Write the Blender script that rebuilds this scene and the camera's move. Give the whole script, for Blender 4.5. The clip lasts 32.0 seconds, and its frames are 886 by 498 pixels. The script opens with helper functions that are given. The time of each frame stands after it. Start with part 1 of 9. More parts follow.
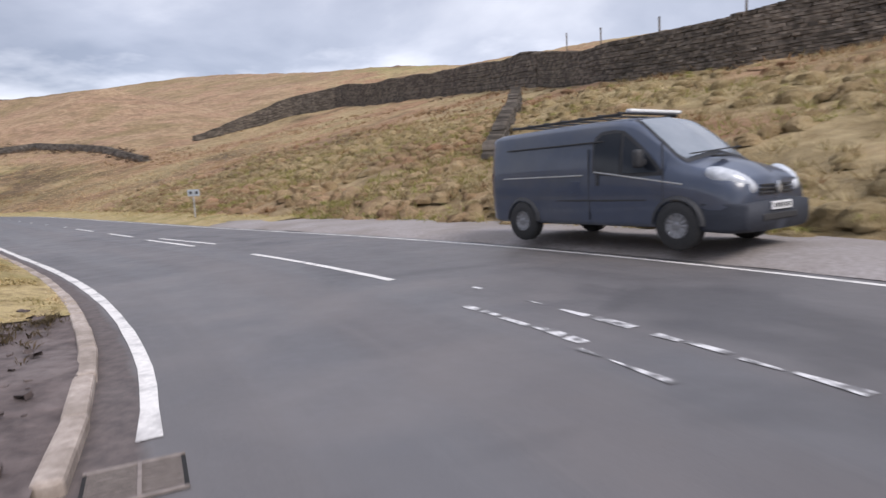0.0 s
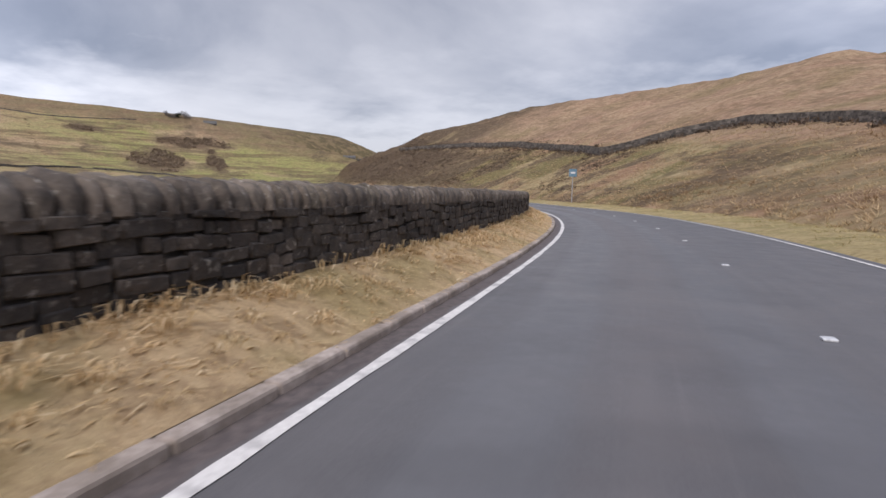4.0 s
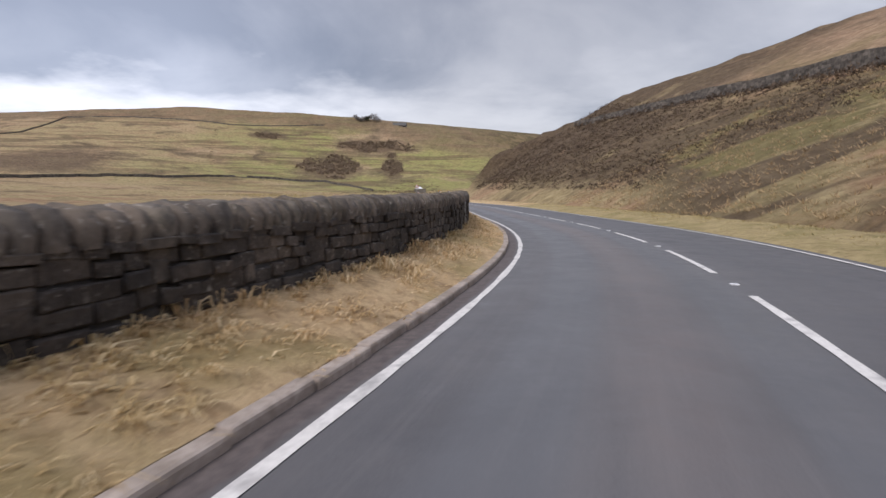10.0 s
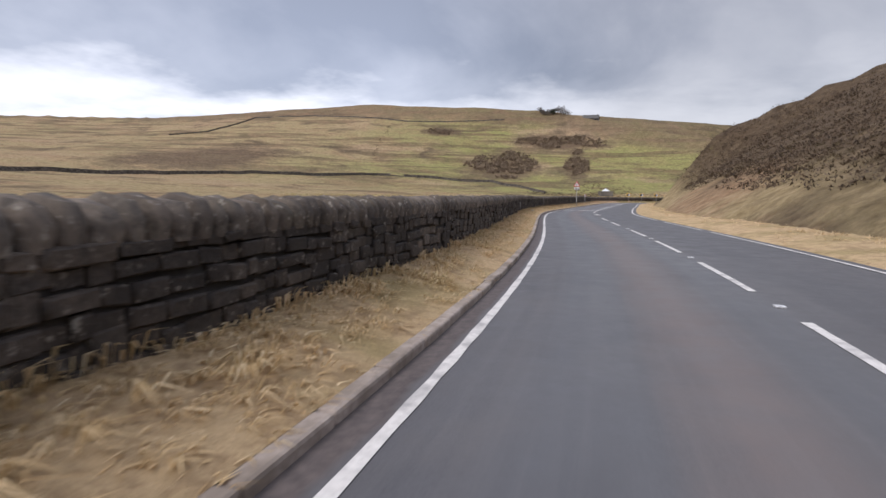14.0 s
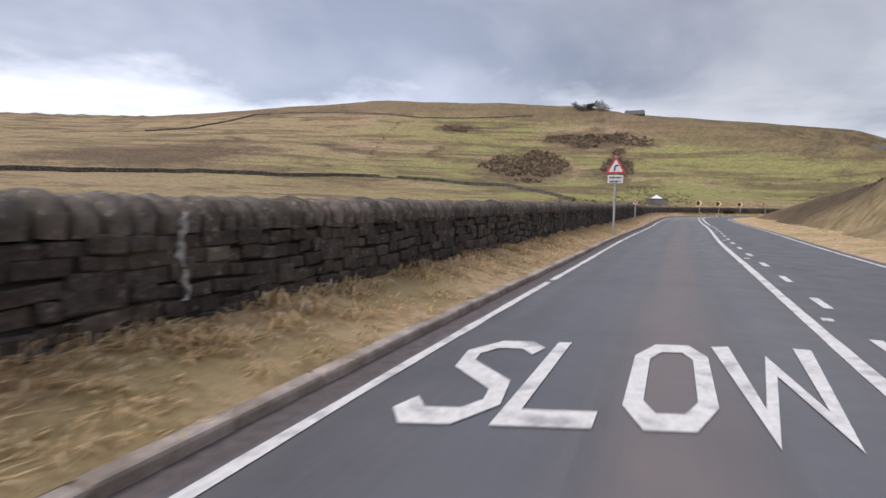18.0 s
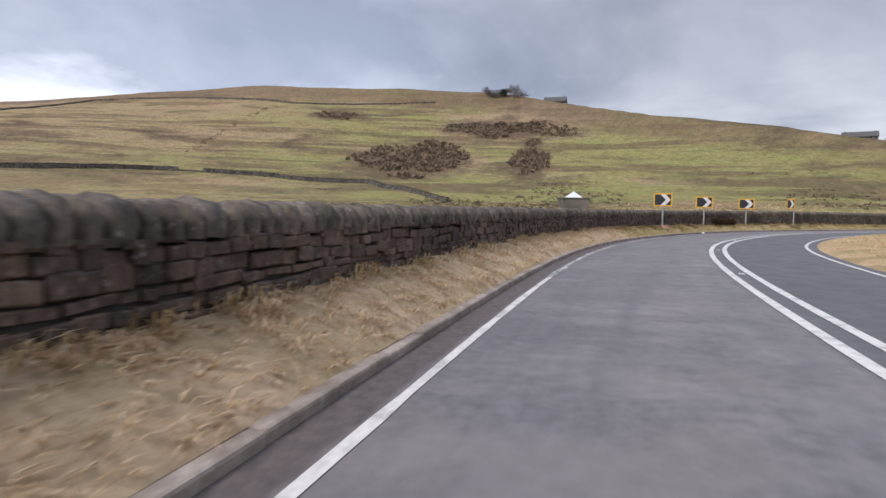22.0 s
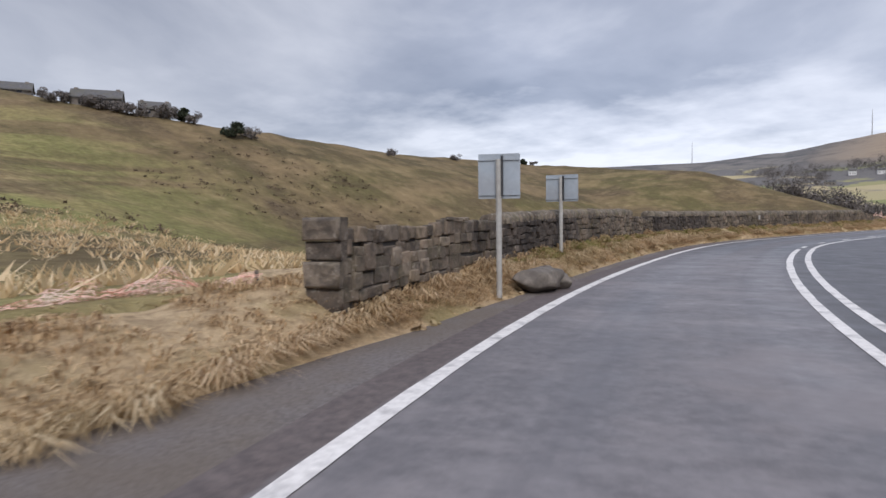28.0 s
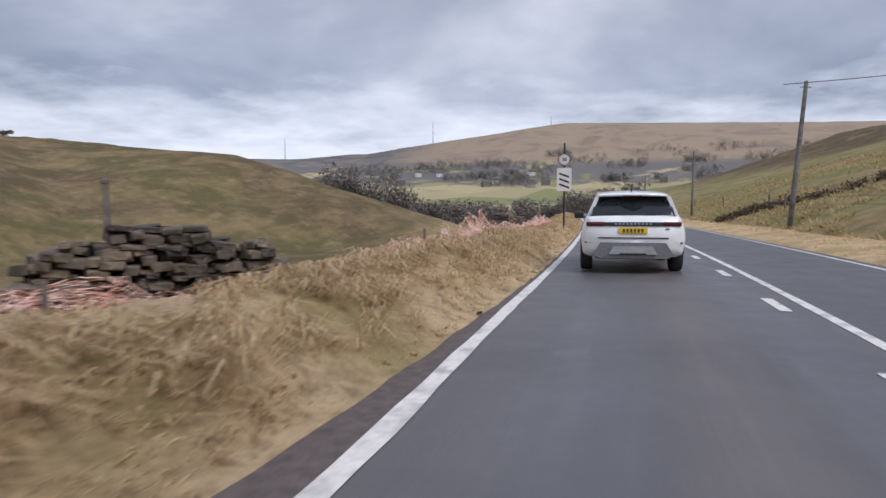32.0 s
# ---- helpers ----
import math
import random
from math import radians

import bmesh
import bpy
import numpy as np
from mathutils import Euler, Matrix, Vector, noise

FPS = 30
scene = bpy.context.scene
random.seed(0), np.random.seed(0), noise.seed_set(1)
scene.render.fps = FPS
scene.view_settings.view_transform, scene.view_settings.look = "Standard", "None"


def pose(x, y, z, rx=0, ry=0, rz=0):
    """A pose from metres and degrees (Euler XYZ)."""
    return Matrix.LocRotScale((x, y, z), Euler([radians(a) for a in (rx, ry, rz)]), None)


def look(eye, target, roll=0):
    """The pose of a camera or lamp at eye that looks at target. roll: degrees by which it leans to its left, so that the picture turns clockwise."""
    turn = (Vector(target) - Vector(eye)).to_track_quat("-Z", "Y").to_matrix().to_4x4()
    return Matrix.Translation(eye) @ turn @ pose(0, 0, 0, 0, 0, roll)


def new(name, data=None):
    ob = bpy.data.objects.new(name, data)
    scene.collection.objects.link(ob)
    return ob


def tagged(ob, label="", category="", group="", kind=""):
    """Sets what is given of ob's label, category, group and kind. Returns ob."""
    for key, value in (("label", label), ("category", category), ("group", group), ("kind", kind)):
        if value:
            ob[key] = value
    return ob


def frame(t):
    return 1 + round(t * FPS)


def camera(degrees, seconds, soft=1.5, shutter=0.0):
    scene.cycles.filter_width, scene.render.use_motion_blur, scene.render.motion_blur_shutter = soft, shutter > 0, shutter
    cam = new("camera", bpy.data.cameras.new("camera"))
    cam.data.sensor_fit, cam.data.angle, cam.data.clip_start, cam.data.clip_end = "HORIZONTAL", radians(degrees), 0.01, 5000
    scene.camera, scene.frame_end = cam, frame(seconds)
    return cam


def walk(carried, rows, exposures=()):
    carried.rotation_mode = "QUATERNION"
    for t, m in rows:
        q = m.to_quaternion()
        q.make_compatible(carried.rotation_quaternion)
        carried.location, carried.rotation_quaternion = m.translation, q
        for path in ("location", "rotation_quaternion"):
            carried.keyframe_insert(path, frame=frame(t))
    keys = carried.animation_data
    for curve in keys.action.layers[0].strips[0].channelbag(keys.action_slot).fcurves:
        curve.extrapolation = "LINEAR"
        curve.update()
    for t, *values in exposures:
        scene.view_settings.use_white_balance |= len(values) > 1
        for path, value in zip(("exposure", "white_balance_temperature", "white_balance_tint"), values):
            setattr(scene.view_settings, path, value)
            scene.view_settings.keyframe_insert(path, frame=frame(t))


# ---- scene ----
cam = camera(71.56, 32.0, soft=1.5, shutter=0.1)
EYE = 1.274  # height of the eye over the road

# seconds, x, y, heading (degrees left of +y), pitch, roll
DRIVE = [
    (0.0, -1.912, 11.717, 7.05, -6.28, -2.97),
    (0.5, -4.184, 17.346, 28.93, -6.75, -1.44),
    (1.0, -7.379, 21.834, 47.89, -6.77, 1.13),
    (1.5, -11.102, 25.406, 56.51, -6.81, 2.28),
    (2.5, -19.148, 32.425, 63.13, -6.51, 1.95),
    (3.3, -25.979, 38.753, 64.19, -5.81, 0.96),
    (4.0, -32.388, 44.625, 64.08, -5.44, 1.21),
    (6.5, -63.867, 68.423, 69.54, -5.39, 0.03),
    (7.0, -70.706, 72.024, 73.40, -5.18, -0.27),
    (8.0, -84.474, 77.982, 78.53, -5.26, 0.07),
    (9.0, -98.191, 83.412, 83.04, -5.82, 0.39),
    (10.0, -111.625, 88.212, 85.20, -5.15, 0.03),
    (10.5, -118.425, 90.292, 86.85, -5.31, 0.62),
    (11.5, -132.069, 93.359, 95.10, -5.08, -0.20),
    (12.2, -141.746, 94.221, 98.98, -5.24, 0.91),
    (13.0, -152.388, 94.806, 101.31, -5.52, 1.50),
    (14.0, -165.105, 95.307, 103.21, -5.01, 0.82),
    (14.5, -171.324, 95.350, 104.41, -4.64, 0.47),
    (16.5, -194.756, 94.457, 108.13, -4.49, 0.55),
    (17.0, -202.764, 94.203, 107.92, -3.98, 0.52),
    (17.5, -211.143, 94.137, 107.49, -4.39, 1.10),
    (18.0, -219.569, 94.392, 106.72, -4.36, 1.30),
    (19.0, -236.781, 95.306, 104.08, -4.23, 0.82),
    (20.0, -253.618, 96.608, 102.27, -3.86, 0.35),
    (20.5, -261.745, 97.252, 101.85, -3.80, -0.15),
    (21.3, -274.421, 98.175, 101.37, -4.06, 0.10),
    (22.0, -285.462, 99.106, 100.80, -3.71, 0.86),
    (23.0, -301.712, 100.845, 98.00, -3.32, 0.41),
    (24.0, -319.063, 106.600, 84.13, -3.91, 0.70),
    (24.5, -327.062, 111.345, 75.21, -3.44, 2.34),
    (25.3, -337.813, 120.605, 62.53, -2.56, 0.28),
    (26.0, -345.702, 130.345, 54.92, -3.58, 0.47),
    (26.5, -350.499, 137.629, 52.38, -4.40, 0.23),
    (28.5, -362.073, 158.435, 36.36, -2.85, -0.30),
    (29.0, -363.645, 164.666, 32.45, -3.23, 0.45),
    (29.5, -364.837, 171.247, 27.59, -3.50, 1.12),
    (30.0, -365.585, 178.157, 22.81, -3.53, 3.14),
    (30.5, -365.939, 185.290, 16.21, -3.38, 1.94),
    (31.3, -364.306, 197.361, 8.27, -3.93, 0.95),
    (32.0, -361.973, 208.093, 5.07, -3.71, -0.10),
]


def aim(x, y, turn, tilt, roll):
    a, b = radians(turn), radians(tilt)
    ahead = Vector((-math.sin(a) * math.cos(b), math.cos(a) * math.cos(b), math.sin(b)))
    eye = Vector((x, y, EYE))
    return look(eye, eye + 10 * ahead, roll)


walk(cam, [(t, aim(*r)) for t, *r in DRIVE], [(0.0, 0.54, 6400, 15), (1.0, 0.12, 6350, 16), (3.0, 0.26, 6350, 16), (4.0, 0.26, 6350, 16), (10.0, 0.20, 6400, 15), (18.0, 0.24, 6380, 15), (24.0, 0.28, 6250, 14), (26.5, 0.24, 6240, 14), (32.0, 0.12, 6150, 15)])

# ---- the line of the road: its bend every ten metres, along the near edge line ----
BEND = [0.01323, 0.01357, 0.01426, 0.01531, 0.05321, 0.02487, -0.00308, -0.00128, 0.00104, -0.00047, 0.00619, 0.00854, 0.00868, 0.01310, 0.00302, -0.00361, 0.00360, -0.00259, 0.00344, 0.01900, 0.01152, -0.00191, 0.00089, 0.00339, 0.00526, 0.00376, -0.00022, -0.00253, -0.00910, -0.00327, 0.00134, -0.00302, 0.00090, 0.00198, -0.00223, 0.00053, -0.00378, -0.01001, -0.01904, -0.01137, -0.02771, -0.00636, -0.00695, -0.00360, -0.00728, -0.01601, -0.01506, -0.00716, -0.02883, -0.00147, -0.00596, 0.00237, 0.00242, 0.00118, 0.00101, 0.00087, 0.00075, 0.00065, 0.00057, 0.00050, 0.00044, 0.00040, 0.00036, 0.00034, 0.00032, 0.00031]

S_FROM, S_TO = -60.0, 760.0
RS = np.arange(S_FROM, S_TO, 0.5)
_k = np.interp(RS, np.arange(len(BEND)) * 10.0 - 30.0, BEND)
_k[(RS < -30) | (RS > 600)] = 0
RTH = np.concatenate([[0], np.cumsum((_k[1:] + _k[:-1]) / 2 * 0.5)])
_i0 = int(-S_FROM * 2)
RTH = RTH - RTH[_i0]
RX = np.concatenate([[0], np.cumsum(-(np.sin(RTH[1:]) + np.sin(RTH[:-1])) / 4)])
RY = np.concatenate([[0], np.cumsum((np.cos(RTH[1:]) + np.cos(RTH[:-1])) / 4)])
RX, RY = RX - RX[_i0], RY - RY[_i0]


def along(s, d):
    """x, y and heading at s metres along the edge line and d metres to its right (arrays too)."""
    th = np.interp(s, RS, RTH)
    return np.interp(s, RS, RX) + np.cos(th) * d, np.interp(s, RS, RY) + np.sin(th) * d, th


def to_road(x, y):
    """s and d of places on the map."""
    x, y = np.ravel(x), np.ravel(y)
    s, d = np.empty(len(x)), np.empty(len(x))
    for i in range(0, len(x), 4000):
        a, b = x[i:i + 4000, None], y[i:i + 4000, None]
        j = ((a - RX[::4]) ** 2 + (b - RY[::4]) ** 2).argmin(1) * 4
        gap = np.hypot(a[:, 0] - RX[j], b[:, 0] - RY[j])
        lat = (a[:, 0] - RX[j]) * np.cos(RTH[j]) + (b[:, 0] - RY[j]) * np.sin(RTH[j])
        lon = -(a[:, 0] - RX[j]) * np.sin(RTH[j]) + (b[:, 0] - RY[j]) * np.cos(RTH[j])
        s[i:i + 4000] = RS[j] + lon
        d[i:i + 4000] = np.where(gap > 3, np.sign(lat) * gap, lat)
    return s, d


def road_pose(s, d, z=0.0, turn=0.0):
    """A pose on the road's map; its +y looks along the road."""
    x, y, th = along(s, d)
    return pose(float(x), float(y), z, 0, 0, math.degrees(float(th)) + turn)


# ---- light ----
SUN_TURN, SUN_UP = 50.0, 44.0
world = bpy.data.worlds.new("sky")
scene.world = world
world.use_nodes = True
wn, wl = world.node_tree.nodes, world.node_tree.links
wn.clear()


def node(tree, kind, **values):
    n = tree.nodes.new(kind)
    for key, v in values.items():
        if key in n.inputs:
            n.inputs[key].default_value = v
    return n


wt = world.node_tree
sky = node(wt, "ShaderNodeTexSky")
sky.sky_type, sky.sun_disc = "NISHITA", False
sky.sun_elevation, sky.sun_rotation = radians(SUN_UP), radians(180.0 - SUN_TURN)
sky_dim = node(wt, "ShaderNodeVectorMath")
sky_dim.operation = "SCALE"
sky_dim.inputs["Scale"].default_value = 0.10
wl.new(sky.outputs[0], sky_dim.inputs[0])
tc = node(wt, "ShaderNodeTexCoord")
sep = node(wt, "ShaderNodeSeparateXYZ")
wl.new(tc.outputs["Generated"], sep.inputs[0])
up = node(wt, "ShaderNodeMath")
up.operation = "MAXIMUM"
wl.new(sep.outputs[2], up.inputs[0])
up.inputs[1].default_value = 0.0
lift = node(wt, "ShaderNodeMath")
lift.operation = "ADD"
wl.new(up.outputs[0], lift.inputs[0])
lift.inputs[1].default_value = 0.16
flat = node(wt, "ShaderNodeCombineXYZ")
for i in (0, 1):
    q = node(wt, "ShaderNodeMath")
    q.operation = "DIVIDE"
    wl.new(sep.outputs[i], q.inputs[0])
    wl.new(lift.outputs[0], q.inputs[1])
    wl.new(q.outputs[0], flat.inputs[i])
cl1 = node(wt, "ShaderNodeTexNoise", Scale=0.62, Detail=8.0, Roughness=0.52, Distortion=0.35)
wl.new(flat.outputs[0], cl1.inputs["Vector"])
ramp = node(wt, "ShaderNodeValToRGB")
ramp.color_ramp.elements[0].position, ramp.color_ramp.elements[0].color = 0.36, (0.29, 0.325, 0.40, 1)
ramp.color_ramp.elements[1].position, ramp.color_ramp.elements[1].color = 0.66, (0.80, 0.825, 0.87, 1)
mid = ramp.color_ramp.elements.new(0.50)
mid.color = (0.45, 0.485, 0.56, 1)
wl.new(cl1.outputs["Fac"], ramp.inputs[0])
# paler towards the horizon, as under any overcast
pale = node(wt, "ShaderNodeMapRange")
for key, v in (("From Min", 0.075), ("From Max", 0.185), ("To Min", 0.80), ("To Max", 0.0)):
    pale.inputs[key].default_value = v
band = node(wt, "ShaderNodeTexNoise", Scale=1.6, Detail=5.0, Roughness=0.55)
wl.new(flat.outputs[0], band.inputs["Vector"])
ragged_ = node(wt, "ShaderNodeMapRange")
for key, v in (("From Min", 0.3), ("From Max", 0.7), ("To Min", -0.075), ("To Max", 0.075)):
    ragged_.inputs[key].default_value = v
wl.new(band.outputs["Fac"], ragged_.inputs[0])
brim = node(wt, "ShaderNodeMath")
brim.operation = "ADD"
wl.new(up.outputs[0], brim.inputs[0])
wl.new(ragged_.outputs[0], brim.inputs[1])
wl.new(brim.outputs[0], pale.inputs[0])
hazy = node(wt, "ShaderNodeMix")
hazy.data_type = "RGBA"
wl.new(pale.outputs[0], hazy.inputs[0])
wl.new(ramp.outputs[0], hazy.inputs[6])
hazy.inputs[7].default_value = (0.88, 0.905, 0.95, 1)
mixed = node(wt, "ShaderNodeMix")
mixed.data_type = "RGBA"
mixed.inputs[0].default_value = 0.86
wl.new(sky_dim.outputs[0], mixed.inputs[6])
wl.new(hazy.outputs[2], mixed.inputs[7])
# the cloud is thickest overhead
deep = node(wt, "ShaderNodeMapRange")
for key, v in (("From Min", 0.12), ("From Max", 0.42), ("To Min", 1.0), ("To Max", 0.8)):
    deep.inputs[key].default_value = v
wl.new(up.outputs[0], deep.inputs[0])
# an overcast sky is brightest towards the zenith
zenith = node(wt, "ShaderNodeMapRange")
for key, v in (("From Min", 0.38), ("From Max", 0.85), ("To Min", 1.0), ("To Max", 2.1)):
    zenith.inputs[key].default_value = v
wl.new(up.outputs[0], zenith.inputs[0])
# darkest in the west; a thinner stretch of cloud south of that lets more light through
away = node(wt, "ShaderNodeVectorMath")
away.operation = "DOT_PRODUCT"
wl.new(tc.outputs["Generated"], away.inputs[0])
away.inputs[1].default_value = (-0.945, 0.326, 0.0)
dusk = node(wt, "ShaderNodeMapRange")
for key, v in (("From Min", 0.78), ("From Max", 0.985), ("To Min", 1.05), ("To Max", 0.76)):
    dusk.inputs[key].default_value = v
wl.new(away.outputs["Value"], dusk.inputs[0])
level = node(wt, "ShaderNodeMath")
level.operation = "MULTIPLY"
both_ = node(wt, "ShaderNodeMath")
both_.operation = "MULTIPLY"
wl.new(deep.outputs[0], both_.inputs[0])
wl.new(zenith.outputs[0], both_.inputs[1])
wl.new(both_.outputs[0], level.inputs[0])
wl.new(dusk.outputs[0], level.inputs[1])
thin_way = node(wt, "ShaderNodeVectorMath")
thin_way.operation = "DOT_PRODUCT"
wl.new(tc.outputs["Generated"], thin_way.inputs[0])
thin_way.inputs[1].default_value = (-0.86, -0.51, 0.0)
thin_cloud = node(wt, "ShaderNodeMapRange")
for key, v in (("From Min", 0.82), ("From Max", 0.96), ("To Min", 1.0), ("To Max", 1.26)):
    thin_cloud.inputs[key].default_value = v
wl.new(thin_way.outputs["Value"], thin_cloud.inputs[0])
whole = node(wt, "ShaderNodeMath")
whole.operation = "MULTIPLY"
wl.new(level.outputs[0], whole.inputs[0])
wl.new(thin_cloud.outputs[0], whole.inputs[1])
bg = node(wt, "ShaderNodeBackground", Strength=1.0)
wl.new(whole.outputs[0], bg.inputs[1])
wl.new(mixed.outputs[2], bg.inputs[0])
out = node(wt, "ShaderNodeOutputWorld")
wl.new(bg.outputs[0], out.inputs[0])

sun = new("sun", bpy.data.lights.new("sun", "SUN"))
sun.data.energy, sun.data.angle, sun.data.color = 1.75, radians(25), (1.0, 0.96, 0.90)
sun.matrix_world = pose(0, 0, 60, 90 - SUN_UP, 0, SUN_TURN)
scene.view_settings.exposure = 0.05

# ---- materials ----


def surface(name, c1, c2, scale=8.0, rough=0.85, bump=0.3, c3=None, scale3=0.6, amount3=0.6, metal=0.0,
            island=0.0, per_object=0.0, coat=0.0, spec=0.5, space="Object", detail=6.0, bump_dist=0.01, low=0.4, high=0.62):
    """Grain of two colours, a wider variation towards a third, and relief."""
    m = bpy.data.materials.new(name)
    m.use_nodes = True
    t = m.node_tree
    n, l = t.nodes, t.links
    b = n["Principled BSDF"]
    b.inputs["Roughness"].default_value = rough
    b.inputs["Metallic"].default_value = metal
    b.inputs["Specular IOR Level"].default_value = spec
    if coat:
        b.inputs["Coat Weight"].default_value = coat
        b.inputs["Coat Roughness"].default_value = 0.05
    if space == "World":
        where = n.new("ShaderNodeNewGeometry").outputs["Position"]
    else:
        where = n.new("ShaderNodeTexCoord").outputs[space]
    fine = node(t, "ShaderNodeTexNoise", Scale=scale, Detail=detail, Roughness=0.6)
    l.new(where, fine.inputs["Vector"])
    spread = node(t, "ShaderNodeMapRange")
    spread.inputs["From Min"].default_value, spread.inputs["From Max"].default_value = 0.3, 0.7
    l.new(fine.outputs["Fac"], spread.inputs[0])
    mix = n.new("ShaderNodeMix")
    mix.data_type = "RGBA"
    l.new(spread.outputs[0], mix.inputs[0])
    mix.inputs[6].default_value, mix.inputs[7].default_value = (*c1, 1), (*c2, 1)
    colour = mix.outputs[2]
    if c3:
        wide = node(t, "ShaderNodeTexNoise", Scale=scale3, Detail=5.0, Roughness=0.6)
        l.new(where, wide.inputs["Vector"])
        r = node(t, "ShaderNodeMapRange")
        r.inputs["From Min"].default_value, r.inputs["From Max"].default_value, r.inputs["To Max"].default_value = low, high, amount3
        l.new(wide.outputs["Fac"], r.inputs[0])
        mix2 = n.new("ShaderNodeMix")
        mix2.data_type = "RGBA"
        l.new(r.outputs[0], mix2.inputs[0])
        l.new(colour, mix2.inputs[6])
        mix2.inputs[7].default_value = (*c3, 1)
        colour = mix2.outputs[2]
    if island or per_object:
        if island:
            rnd = n.new("ShaderNodeNewGeometry").outputs["Random Per Island"]
        else:
            rnd = n.new("ShaderNodeObjectInfo").outputs["Random"]
        vary = node(t, "ShaderNodeMapRange")
        k = island or per_object
        vary.inputs["To Min"].default_value, vary.inputs["To Max"].default_value = 1 - k, 1 + k
        l.new(rnd, vary.inputs[0])
        hsv = n.new("ShaderNodeHueSaturation")
        l.new(vary.outputs[0], hsv.inputs["Value"])
        l.new(colour, hsv.inputs["Color"])
        colour = hsv.outputs[0]
    l.new(colour, b.inputs["Base Color"])
    if bump:
        bm_ = node(t, "ShaderNodeBump", Strength=bump, Distance=bump_dist)
        l.new(fine.outputs["Fac"], bm_.inputs["Height"])
        l.new(bm_.outputs[0], b.inputs["Normal"])
    return m


def stretch(sock, t, lo, hi, a=0.0, b=1.0):
    r = node(t, "ShaderNodeMapRange")
    for key, v in (("From Min", lo), ("From Max", hi), ("To Min", a), ("To Max", b)):
        r.inputs[key].default_value = v
    t.links.new(sock, r.inputs[0])
    return r.outputs[0]


def blend(t, fac, c1, c2):
    """A mix node; the colours are sockets or tuples."""
    m = t.nodes.new("ShaderNodeMix")
    m.data_type = "RGBA"
    if isinstance(fac, float):
        m.inputs[0].default_value = fac
    else:
        t.links.new(fac, m.inputs[0])
    for i, c in ((6, c1), (7, c2)):
        if isinstance(c, tuple):
            m.inputs[i].default_value = (*c, 1)
        else:
            t.links.new(c, m.inputs[i])
    return m.outputs[2]


def calc(t, op, a, b=None):
    m = t.nodes.new("ShaderNodeMath")
    m.operation = op
    for i, v in ((0, a), (1, b)):
        if v is None:
            continue
        if isinstance(v, (int, float)):
            m.inputs[i].default_value = v
        else:
            t.links.new(v, m.inputs[i])
    return m.outputs[0]


def noise_at(t, where, scale, detail=5.0, rough=0.6, distortion=0.0):
    nz = node(t, "ShaderNodeTexNoise", Scale=scale, Detail=detail, Roughness=rough, Distortion=distortion)
    t.links.new(where, nz.inputs["Vector"])
    return nz.outputs["Fac"]


